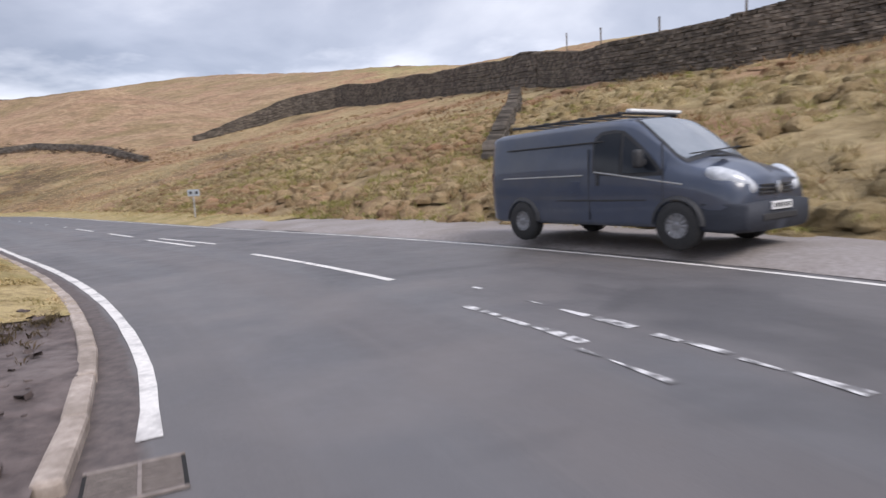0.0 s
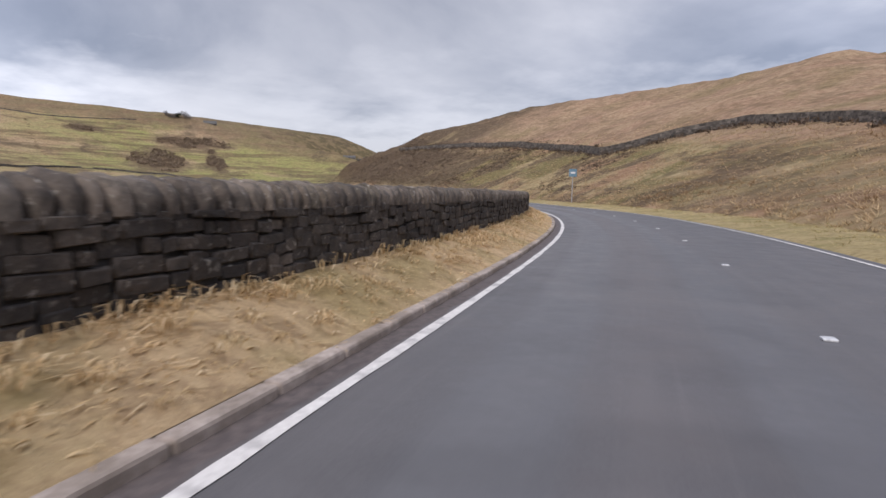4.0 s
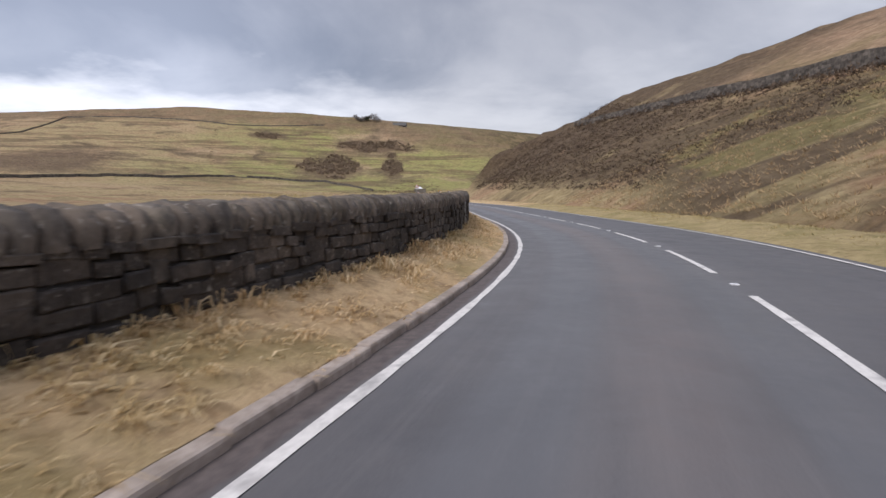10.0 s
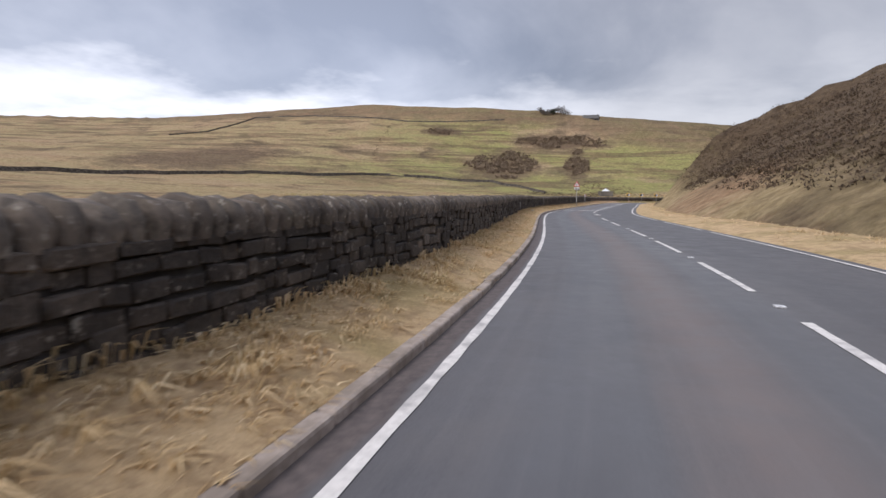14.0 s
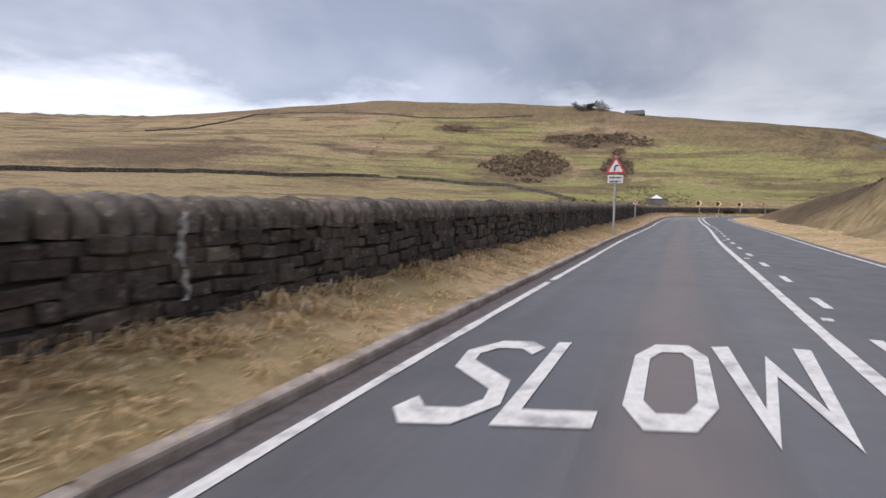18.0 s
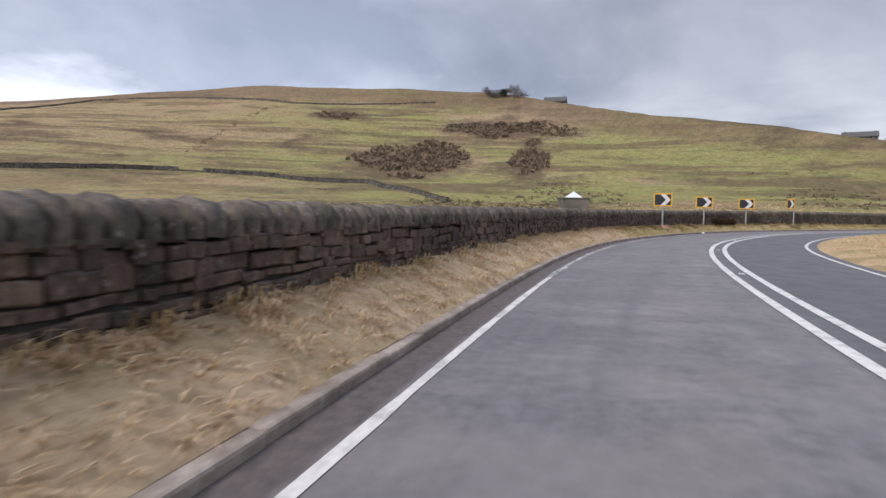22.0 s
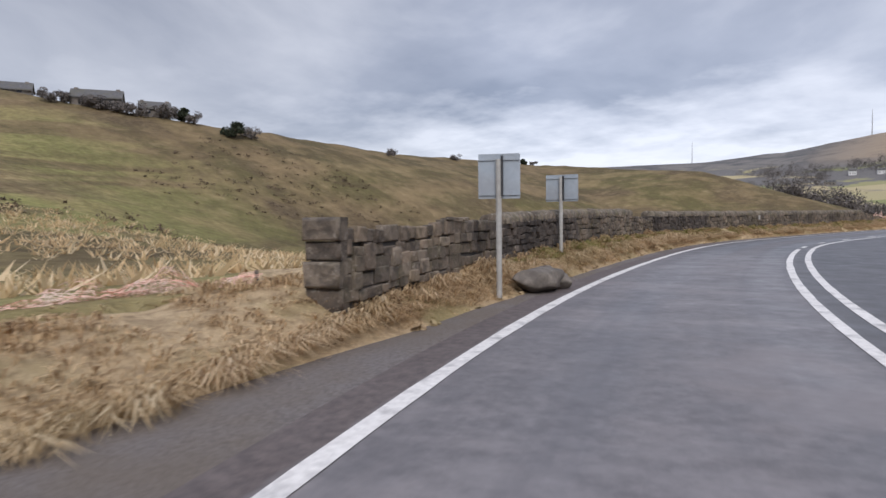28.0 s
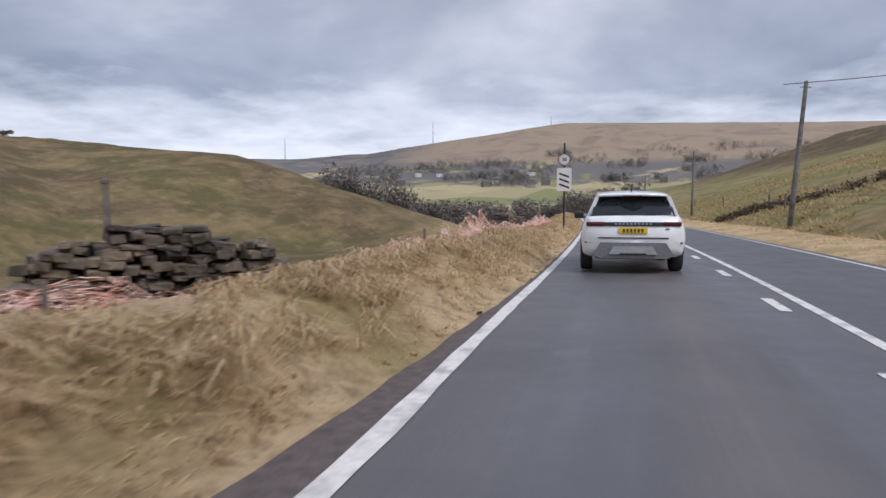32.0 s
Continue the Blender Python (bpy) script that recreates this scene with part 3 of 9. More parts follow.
VERGE = turf_material("verge_turf", (0.29, 0.185, 0.102), (0.45, 0.312, 0.174), (0.68, 0.50, 0.295), (0.31, 0.26, 0.095), 0.5)
VERGE_ROUGH = turf_material("rough_verge_turf", (0.24, 0.160, 0.092), (0.42, 0.305, 0.180), (0.64, 0.485, 0.295), (0.25, 0.225, 0.075), 0.55)
VERGE_GREEN = turf_material("green_verge_turf", (0.23, 0.165, 0.082), (0.40, 0.305, 0.145), (0.60, 0.47, 0.255), (0.31, 0.275, 0.10), 0.6)
VERGE_OLIVE = turf_material("olive_verge_turf", (0.19, 0.138, 0.066), (0.32, 0.246, 0.116), (0.48, 0.375, 0.20), (0.25, 0.222, 0.08), 0.6)
VERGE_PALE = turf_material("pale_verge_turf", (0.34, 0.225, 0.140), (0.55, 0.40, 0.255), (0.76, 0.585, 0.395), (0.36, 0.30, 0.13), 0.35)
LAY_BY = surface("worn_lay_by", (0.20, 0.172, 0.160), (0.34, 0.305, 0.288), scale=14, bump=0.5, c3=(0.17, 0.14, 0.115), scale3=0.5, space="World")
MUD = surface("trodden_mud", (0.055, 0.040, 0.037), (0.150, 0.114, 0.104), scale=6, bump=1.0, c3=(0.20, 0.168, 0.155), scale3=1.5, amount3=0.5, space="World", bump_dist=0.04, low=0.52, high=0.7)
GRAVEL = surface("verge_gravel", (0.085, 0.074, 0.07), (0.20, 0.175, 0.165), scale=26, bump=0.9, c3=(0.12, 0.09, 0.06), scale3=0.5, space="World", bump_dist=0.02)
STONE = stone_material("gritstone", ((0.027, 0.022, 0.019), (0.072, 0.056, 0.045), (0.044, 0.039, 0.037), (0.110, 0.086, 0.068), (0.034, 0.027, 0.024), (0.165, 0.134, 0.108)), 0.72, 0.5)
STONE_ONE = stone_material("gritstone_block", ((0.027, 0.022, 0.019), (0.072, 0.056, 0.045), (0.044, 0.039, 0.037), (0.110, 0.086, 0.068), (0.034, 0.027, 0.024), (0.165, 0.134, 0.108)), 0.72, 0.5, per_object=True)
COPING = stone_material("weathered_coping", ((0.125, 0.098, 0.070), (0.23, 0.184, 0.135), (0.170, 0.146, 0.108), (0.26, 0.215, 0.16)), 0.45, 0.7, 0.3)
COPING_ONE = stone_material("weathered_coping_stone", ((0.125, 0.098, 0.070), (0.23, 0.184, 0.135), (0.170, 0.146, 0.108), (0.26, 0.215, 0.16)), 0.45, 0.7, 0.3, per_object=True)
HILL_STONE = surface("weathered_field_stone", (0.075, 0.064, 0.056), (0.19, 0.165, 0.14), scale=3, rough=0.95, bump=0.7, c3=(0.05, 0.044, 0.038), scale3=0.5, amount3=0.5, island=0.5, space="World", bump_dist=0.03)
MID_STONE = stone_material("grey_brown_gritstone", ((0.076, 0.05, 0.038), (0.168, 0.111, 0.082), (0.11, 0.081, 0.067), (0.221, 0.145, 0.107), (0.093, 0.063, 0.05), (0.248, 0.171, 0.13)), 0.55, 0.5, 0.1)
MID_STONE_ONE = stone_material("grey_brown_gritstone_block", ((0.076, 0.05, 0.038), (0.168, 0.111, 0.082), (0.11, 0.081, 0.067), (0.221, 0.145, 0.107), (0.093, 0.063, 0.05), (0.248, 0.171, 0.13)), 0.55, 0.5, 0.1, per_object=True)
BROWN_STONE = stone_material("brown_gritstone", ((0.080, 0.062, 0.046), (0.215, 0.165, 0.118), (0.125, 0.104, 0.082), (0.28, 0.212, 0.148), (0.095, 0.077, 0.060), (0.31, 0.25, 0.185)), 0.62, 0.5, 0.2)
BROWN_STONE_ONE = stone_material("brown_gritstone_block", ((0.080, 0.062, 0.046), (0.215, 0.165, 0.118), (0.125, 0.104, 0.082), (0.28, 0.212, 0.148), (0.095, 0.077, 0.060), (0.31, 0.25, 0.185)), 0.62, 0.5, 0.2, per_object=True)
DARK_CORE = surface("wall_heart", (0.018, 0.015, 0.013), (0.045, 0.038, 0.032), scale=6, bump=0.5, space="World")

# ---- helpers for meshes ----


def mesh_from(name, verts, faces, material, smooth=False):
    me = bpy.data.meshes.new(name)
    me.from_pydata([tuple(v) for v in verts], [], [tuple(f) for f in faces])
    me.materials.append(material)
    if smooth:
        me.shade_smooth()
    me.update()
    return me


def structure(name, me, label, category, kind="structure", parent=None):
    ob = new(name, me)
    if parent:
        ob.parent = parent
    return tagged(ob, label, category, kind=kind) if label else ob


def strip(name, s_from, s_to, step, offs, zs, material, label="", category="", uv=False, parent=None, kind="structure", wobble=0.0, smooth=True, calm=0):
    """A band along the road: offs and zs are the cross section (numbers, or functions of s)."""
    n = max(2, int(round((s_to - s_from) / step)) + 1)
    s = np.linspace(s_from, s_to, n)
    cols = []
    for o, z in zip(offs, zs):
        o = o(s) if callable(o) else np.full(n, o)
        z = z(s) if callable(z) else np.full(n, z)
        x, y, _ = along(s, o)
        cols.append(np.stack([x, y, z], 1))
    m = len(cols)
    v = np.stack(cols, 1).reshape(-1, 3)
    if wobble:
        v[:, 2] += np.array([noise.noise(Vector((p[0] * 1.3, p[1] * 1.3, 3.0))) for p in v]) * wobble * np.tile(np.clip((np.arange(m) - calm + 1) / 2.0, 0.1, 1.0) if calm else np.ones(m), n)
    f = [(i * m + j, i * m + j + 1, (i + 1) * m + j + 1, (i + 1) * m + j) for i in range(n - 1) for j in range(m - 1)]
    me = mesh_from(name, v, f, material, smooth)
    if uv:
        layer = me.uv_layers.new(name="UVMap")
        dd = np.stack([o(s) if callable(o) else np.full(n, o) for o in offs], 1).ravel()
        sv = np.repeat(s, m)
        idx = np.empty(len(me.loops), int)
        me.loops.foreach_get("vertex_index", idx)
        layer.data.foreach_set("uv", np.stack([sv[idx] / 10, dd[idx] / 10], 1).ravel())
    return structure(name, me, label, category, kind, parent)


# ---- the ground ----


def crest(x, y, line):
    """Distance to a ridge line and its height at the nearest place."""
    best, high, total = np.full(len(x), 1e9), np.zeros(len(x)), np.zeros(len(x))
    for (x0, y0, z0), (x1, y1, z1) in zip(line[:-1], line[1:]):
        dx, dy = x1 - x0, y1 - y0
        u = np.clip(((x - x0) * dx + (y - y0) * dy) / (dx * dx + dy * dy), 0, 1)
        r = np.hypot(x - x0 - u * dx, y - y0 - u * dy)
        pull = (r + 2.0) ** -7.0
        best, high, total = np.minimum(best, r), high + pull * (z0 + u * (z1 - z0)), total + pull
    return best, high / total


WEST_RIDGE = [(200, -470, 55), (-150, -480, 55), (-420, -400, 46), (-588, -230, 58), (-600, -60, 67.2), (-592, 72, 58.5), (-545, 140, 39.2), (-485, 190, 23.4), (-470, 212, 20.6), (-478, 249, 19.3), (-484, 287, 19.2), (-490, 362, 20.5), (-480, 430, 6)]
NORTH_RIDGE = [(-252, 112, 10.5), (-240, 138, 21.1), (-252, 190, 36.7), (-208, 251, 44.3), (-150, 290, 55.4), (-16, 211, 37.6), (44, 150, 31.5), (90, 90, 30)]
BROW = [(-240, 138, 22.8), (-195, 165, 29.6), (-150, 180, 31.4), (-112, 172, 31)]
EAST_RIDGE = [(-258, 190, 36), (-270, 300, 20), (-250, 420, 26), (-180, 560, 30)]
SPUR = [(-492, 360, 20.1), (-455, 350, 16.8), (-422, 345, 13.8), (-395, 334, 5), (-378, 322, -1.5)]
BACK_RIDGE = [(-700, 60, 70.7), (-750, 174, 67.6), (-790, 250, 65.6), (-830, 380, 26)]
FAR_RIDGE = [(-1500, 700, 98), (-1000, 1150, 87.5), (-740, 1256, 91), (-600, 1314, 104), (-250, 1360, 158.6), (150, 1300, 147), (700, 1100, 120)]


def smooth01(v):
    v = np.clip(v, 0, 1)
    return v * v * (3 - 2 * v)


def roughness(x, y, scale, seed):
    return np.array([noise.fractal(Vector((a / scale, b / scale, seed)), 0.9, 2.1, 4) for a, b in zip(x, y)])


def ground_z(x, y, rough=True):
    x, y = np.ravel(np.asarray(x, float)), np.ravel(np.asarray(y, float))
    s, d = to_road(x, y)
    left, right = np.clip(-d - 2.6, 0, None), np.clip(d - 9.3, 0, None)
    rw, zw = crest(x, y, WEST_RIDGE)
    tw = left / (left + rw + 1e-6)
    zl = zw * tw ** 1.75
    dip = smooth01((y - 150) / 70) * smooth01((560 - y) / 120)
    fall = smooth01((y - 203) / 14) * smooth01((330 - y) / 60)
    zl = zl - fall * (2.6 * smooth01((left - 1.2) / 8.0) + 2.0 * smooth01((left - 6.0) / 26.0)) * (1 - smooth01((left - 45) / 45))
    zl = zl - 11 * dip * np.exp(-((left - 45) / 38) ** 2) - 0.5 * smooth01(left / 8)
    rs_, zs_ = crest(x, y, SPUR)
    zl = np.maximum(zl, zs_ - 0.22 * rs_)
    rb, zb = crest(x, y, BACK_RIDGE)
    swell = np.exp(-(rb / 140) ** 2)
    zl = np.maximum(zl, zb * swell - 40 * (1 - swell))
    rn, zn = crest(x, y, NORTH_RIDGE)
    re, ze = crest(x, y, EAST_RIDGE)
    tn, te = right / (right + rn + 1e-6), right / (right + re + 1e-6)
    rw2, zw2 = crest(x, y, BROW)
    zr = np.maximum(np.maximum(zn * tn ** 0.95, ze * te ** 1.1), zw2 * (right / (right + rw2 + 1e-6)) ** 0.95)
    z = np.where(d < 3, zl, zr)
    rf, zf = crest(x, y, FAR_RIDGE)
    z = np.maximum(z, zf * np.exp(-(rf / 420) ** 2) - 6)
    if rough:
        wild = np.where(d < 3, smooth01(left / 60), smooth01(right / 40))
        z = z + wild * (roughness(x, y, 60, 1.0) * 0.9 + roughness(x, y, 9, 5.0) * 0.22)
        z = z + np.where(d > 3, smooth01(right / 6), 0) * roughness(x, y, 2.6, 8.0) * 0.22
    base = np.where(d < 3, 0.4 + (verge_left_z(s) - 0.4) * np.exp(-left / 12), 0.22)
    under = np.where(d < 3, smooth01((-d - 1.9) / 0.8), smooth01((d - 8.2) / 2.0))
    return np.where((d > -2.6) & (d < 9.3), -0.6 + under * (base + 0.6 + 0 * z), base + z) - 0.0


def verge_left_z(s):
    """Height of the left verge where it meets the wall."""
    return np.interp(s, [0, 19.5, 23.5, 40, 140, 200, 258, 294, 308, 332, 400, 425, 440, 470, 520, 600], [0.09, 0.09, 0.36, 0.42, 0.40, 0.32, 0.34, 0.38, 0.44, 0.53, 0.46, 0.55, 0.72, 0.72, 0.50, 0.4])


def axis(lo, hi, step, far_lo, far_hi):
    core = np.arange(lo, hi + step, step)
    a, b, g = [lo], [core[-1]], step
    while a[-1] > far_lo or b[-1] < far_hi:
        g *= 1.05
        if a[-1] > far_lo:
            a.append(a[-1] - g)
        if b[-1] < far_hi:
            b.append(b[-1] + g)
    return np.concatenate([np.array(a[:0:-1]), core, np.array(b[1:])])


gx, gy = axis(-606, 25, 2.2, -4200, 4200), axis(-120, 390, 2.2, -4200, 4200)
GX, GY = np.meshgrid(gx, gy)
gz = ground_z(GX, GY)
nx, ny = len(gx), len(gy)
gv = np.stack([GX.ravel(), GY.ravel(), gz], 1)


def ground_at(x, y):
    """Height of the ground sheet itself, between its grid points."""
    x, y = np.ravel(np.asarray(x, float)), np.ravel(np.asarray(y, float))
    i = np.clip(np.searchsorted(gx, x) - 1, 0, nx - 2)
    j = np.clip(np.searchsorted(gy, y) - 1, 0, ny - 2)
    u, v = (x - gx[i]) / (gx[i + 1] - gx[i]), (y - gy[j]) / (gy[j + 1] - gy[j])
    g = gz.reshape(ny, nx)
    return (g[j, i] * (1 - u) + g[j, i + 1] * u) * (1 - v) + (g[j + 1, i] * (1 - u) + g[j + 1, i + 1] * u) * v


gi = (np.arange(ny - 1)[:, None] * nx + np.arange(nx - 1)[None]).ravel()
gf = np.stack([gi, gi + 1, gi + nx + 1, gi + nx], 1)
ground = structure("ground", mesh_from("ground", gv, gf.tolist(), MOOR, True), "rolling moorland of dry grass, bracken and heather under an overcast sky", "moorland")

# ---- road, markings, kerb, verges ----
ROAD_END = 640.0


def half(s):
    return np.interp(s, [-30, 20, 60, 180, 260, 640], [6.85, 6.75, 6.45, 6.1, 6.55, 6.75])


centre = lambda s: np.interp(s, [-30, 20, 40, 120, 160, 200, 240, 395, 408, 422, 440, 470, 640], [3.1, 3.2, 3.42, 3.45, 3.2, 3.12, 3.35, 3.42, 3.5, 3.45, 3.2, 3.15, 3.3])
road = strip("road", -58, ROAD_END, 0.5, [-0.5, 0.0, 1.0, 2.0, 3.3, 4.6, 5.6, lambda s: half(s), lambda s: half(s) + 0.35], [-0.012, 0.0, 0.018, 0.03, 0.036, 0.03, 0.018, 0.0, -0.01], ASPHALT, "worn grey asphalt two-lane moorland road", "road", uv=True)


def camber(d):
    return np.interp(d, [-0.5, 0.0, 1.0, 2.0, 3.3, 4.6, 5.6, 6.6, 7.2], [-0.012, 0.0, 0.018, 0.03, 0.036, 0.03, 0.018, 0.0, -0.01])


def mark(name, s0, s1, d, width, label="", ragged=0.012, lift=0.006, paint=None):
    """One painted bar along the road; d is a number or a function of s."""
    n = max(2, int((s1 - s0) / 0.5) + 1)
    s = np.linspace(s0, s1, n)
    o = d(s) if callable(d) else np.full(n, float(d))
    wob = np.array([noise.noise(Vector((a * 2.0, 7.7, float(np.mean(o))))) for a in s]) * ragged
    rows = []
    for side in (-0.5, 0.5):
        off = o + side * width + wob * (1 if side > 0 else -1)
        x, y, _ = along(s, off)
        rows.append(np.stack([x, y, camber(off) + lift], 1))
    v = np.concatenate(rows)
    f = [(i, n + i, n + i + 1, i + 1) for i in range(n - 1)]
    return structure(name, mesh_from(name, v, f, paint or PAINT), label or "white painted road marking, worn", "road marking")


# the edge lines, each with its breaks
left_gaps = [(15.4, 124.85), (125.2, 228.0), (228.35, 244.0), (244.35, 266.0), (266.3, 280.2), (280.5, 334.0), (383.0, 600.0)]
edge_d = lambda s: np.interp(s, [15.2, 16.8, 478, 482, 484, 487, 640], [-0.06, 0.0, 0.0, -0.04, -0.10, -0.15, -0.15])
for a, b in left_gaps:
    mark("edge_line", a, b, edge_d, (0.11 if a < 100 else 0.095) if a < 380 else 0.16, "white painted edge line, chipped along its length", 0.02)
chip = random.Random(4)
a = 334.2
while a < 382.8:
    b = a + chip.uniform(0.10, 0.75)
    mark("edge_line", a, min(b, 382.9), chip.uniform(-0.02, 0.02), chip.uniform(0.08, 0.15), "worn fragment of the white edge line", 0.05, paint=PAINT_WORN)
    a = b + chip.uniform(0.03, 0.10)
mark("edge_line", 404.5, 408.35, -0.28, 0.07, "short second white line by the gate, worn", 0.03, paint=PAINT_WORN)
for a, b in ((14.0, 226.0), (227.5, 236.0), (238.0, 600.0)):
    mark("edge_line", a, b, lambda s: half(s) - 0.1, 0.11, "thin white painted edge line on the far side")

# the centre line: faded double marks, then warning dashes, a solid line, a double solid line, and dashes again
for a, b, o in ((18.86, 23.78, -0.08), (27.0, 30.95, -0.13), (33.0, 36.3, 0.0), (39.0, 42.6, 0.0)):
    mark("centre_dash", a, b, lambda s, o=o: centre(s) + o, 0.12)
mark("centre_dash", 27.0, 31.0, lambda s: 3.66 - (s - 27.0) * 0.025, 0.12)
for a, b, o in ((14.5, 15.3, -0.48), (15.4, 17.0, -0.33), (13.9, 14.6, 0.22), (14.7, 15.4, 0.25), (15.5, 16.4, 0.28), (16.55, 16.8, 0.3), (17.6, 17.75, 0.35)):
    flake = a
    while flake < b - 0.05:
        end_ = min(b, flake + chip.uniform(0.14, 0.5))
        mark("old_dash", flake, end_, lambda s, o=o + chip.uniform(-0.02, 0.02): centre(s) + o, chip.uniform(0.045, 0.085), "faded, broken old white road dash", 0.05, paint=PAINT_WORN)
        flake = end_ + chip.uniform(0.02, 0.10)
for i in range(31):
    a = 46.5 + i * 5.85
    if a < 228:
        if a < 128:
            continue
        length = 3.75
        mark("centre_dash", a, a + length, centre, 0.11)
for a in (229.5, 235.2, 252.3, 256.6):
    mark("centre_dash", a, a + 3.6, centre, 0.11)
mark("solid_line", 258.5, 446.0, centre, 0.14, "continuous white centre line beside the near lane")
for i in range(14):
    mark("centre_dash", 262.0 + i * 3.0, 263.0 + i * 3.0, lambda s: centre(s) + 0.42, 0.12)
mark("solid_line", 304.5, 446.0, lambda s: centre(s) + 0.40, 0.14, "second continuous white line of the double centre line")
mark("solid_line", 446.0, 600.0, lambda s: centre(s) + 0.36, 0.13, "continuous white centre line beside the far lane")
for i in range(24):
    mark("centre_dash", 447.0 + i * 4.0, 448.1 + i * 4.0, centre, 0.14)

# the curved arrow that sends drivers back into their lane
STEM = [(247.25, 3.46, 0.10), (246.9, 3.56, 0.16), (246.4, 3.62, 0.28), (245.8, 3.56, 0.42), (245.15, 3.37, 0.36)]
HEAD = [(248.65, 3.08), (247.35, 3.74), (247.2, 3.55), (247.25, 3.36), (247.45, 3.28)]


def on_road(s_, d_, lift=0.007):
    x_, y_, _ = along(s_, d_)
    return (float(x_), float(y_), float(camber(d_)) + lift)


arrow = tagged(new("return_arrow"), "white curved return arrow painted on the road", "road marking")
av = [on_road(s_, d_ + side * w_ / 2) for s_, d_, w_ in STEM for side in (-1, 1)]
for name_, vs_, fs_ in (("arrow_stem", av, [(2 * i, 2 * i + 1, 2 * i + 3, 2 * i + 2) for i in range(len(STEM) - 1)]), ("arrow_head", [on_road(*p_, 0.009) for p_ in HEAD], [tuple(range(len(HEAD)))])):
    ob_ = new(name_, mesh_from(name_, vs_, fs_, PAINT))
    ob_.parent = arrow

# the word painted in the lane, its letters stretched along the road
WORD_LETTERS = (
    ("S", 0.37, 0.88, [(1.0, 1.33), (0.72, 1.5), (0.28, 1.5), (0.0, 1.28), (0.1, 1.0), (0.9, 0.58), (1.0, 0.3), (0.74, 0.1), (0.26, 0.1), (0.0, 0.28)], False),
    ("L", 0.98, 1.50, [(0.1, 1.6), (0.1, 0.1), (1.05, 0.1)], False),
    ("O", 1.66, 2.22, [(0.1, 1.25), (0.1, 0.35), (0.3, 0.1), (0.7, 0.1), (0.9, 0.35), (0.9, 1.25), (0.7, 1.5), (0.3, 1.5)], True),
    ("W", 2.34, 3.02, [(0.0, 1.6), (0.22, 0.08), (0.5, 1.15), (0.78, 0.08), (1.0, 1.6)], False),
)
word = tagged(new("slow_word"), "word SLOW painted in tall white letters on the lane", "road marking")
word.matrix_world = road_pose(259.2, 0.0, 0.0)
back = word.matrix_world.inverted()


def letter(d0, d1, path, closed, stroke=0.215):
    """A ribbon with mitred corners along a path drawn in a cell one wide and 1.6 high, laid on the road."""
    p = [Vector(q) for q in path]
    n = len(p)
    sides = []
    for i in range(n):
        a = p[i] - p[i - 1] if (i or closed) else p[1] - p[0]
        b = p[(i + 1) % n] - p[i] if (i + 1 < n or closed) else a
        a, b = a.normalized(), b.normalized()
        m = Vector((-(a.y + b.y), a.x + b.x)).normalized()
        k = stroke / 2 / max(0.45, m.dot(Vector((-a.y, a.x))))
        sides.append((p[i] + m * k, p[i] - m * k))
    vs = []
    for pair in sides:
        for q in pair:
            d_ = d0 + (d1 - d0) * q.x
            s_ = 259.12 + 0.30 * (d_ - 0.4) + q.y / 1.6 * 2.28
            x_, y_, _ = along(s_, d_)
            vs.append(back @ Vector((float(x_), float(y_), float(camber(d_)) + 0.008)))
    m_ = n if closed else n - 1
    return vs, [(2 * i, 2 * i + 1, 2 * ((i + 1) % n) + 1, 2 * ((i + 1) % n)) for i in range(m_)]


for name_, d0_, d1_, path_, ring_ in WORD_LETTERS:
    lo_ = new("letter_" + name_.lower(), mesh_from("letter", *letter(d0_, d1_, path_, ring_), PAINT))
    lo_.parent = word

# reflecting studs
stud_mat = surface("stud_casting", (0.35, 0.35, 0.36), (0.75, 0.75, 0.75), scale=30, rough=0.45, bump=0.2)


def box(cx_, cy_, cz_, sx, sy, sz, bm=None, bevel=0.0):
    bm = bm or bmesh.new()
    r = bmesh.ops.create_cube(bm, size=1.0, matrix=Matrix.Translation((cx_, cy_, cz_)) @ Matrix.Diagonal((sx, sy, sz, 1)))
    if bevel:
        es = list({e for v in r["verts"] for e in v.link_edges})
        bmesh.ops.bevel(bm, geom=es, offset=bevel, segments=2, affect="EDGES", profile=0.5)
    return bm


def done(bm, name, material, smooth=False):
    me = bpy.data.meshes.new(name)
    bmesh.ops.recalc_face_normals(bm, faces=bm.faces)
    bm.to_mesh(me)
    bm.free()
    me.materials.append(material)
    if smooth:
        me.shade_smooth()
    return me


def part(name, bm, material, parent, label="", smooth=False, at=None):
    """One mesh under a thing or under a part."""
    me = done(bm, name, material, smooth) if isinstance(bm, bmesh.types.BMesh) else bm
    ob = new(name, me)
    ob.parent = parent
    if at is not None:
        ob.matrix_basis = at
    if label:
        ob["label"] = label
    return ob


def thing(name, label, category, at, group="", kind=""):
    ob = tagged(new(name), label, category, group, kind)
    ob.empty_display_size = 0.2
    ob.matrix_world = at
    return ob


stud_me = done(box(0, 0, 0.012, 0.12, 0.13, 0.024, bevel=0.008), "road_stud", stud_mat)
for i in range(34):
    s_ = 45.3 + i * 5.85
    tagged(new("road_stud", stud_me), "white reflecting road stud set between the centre dashes", "road stud", "road studs").matrix_world = road_pose(s_, float(centre(s_)), 0.034)
for i in range(18):
    s_ = 246.0 + i * 9.0
    tagged(new("road_stud", stud_me), "white reflecting road stud set in the centre line", "road stud", "road studs").matrix_world = road_pose(s_, float(centre(s_)) + 0.21, 0.034)

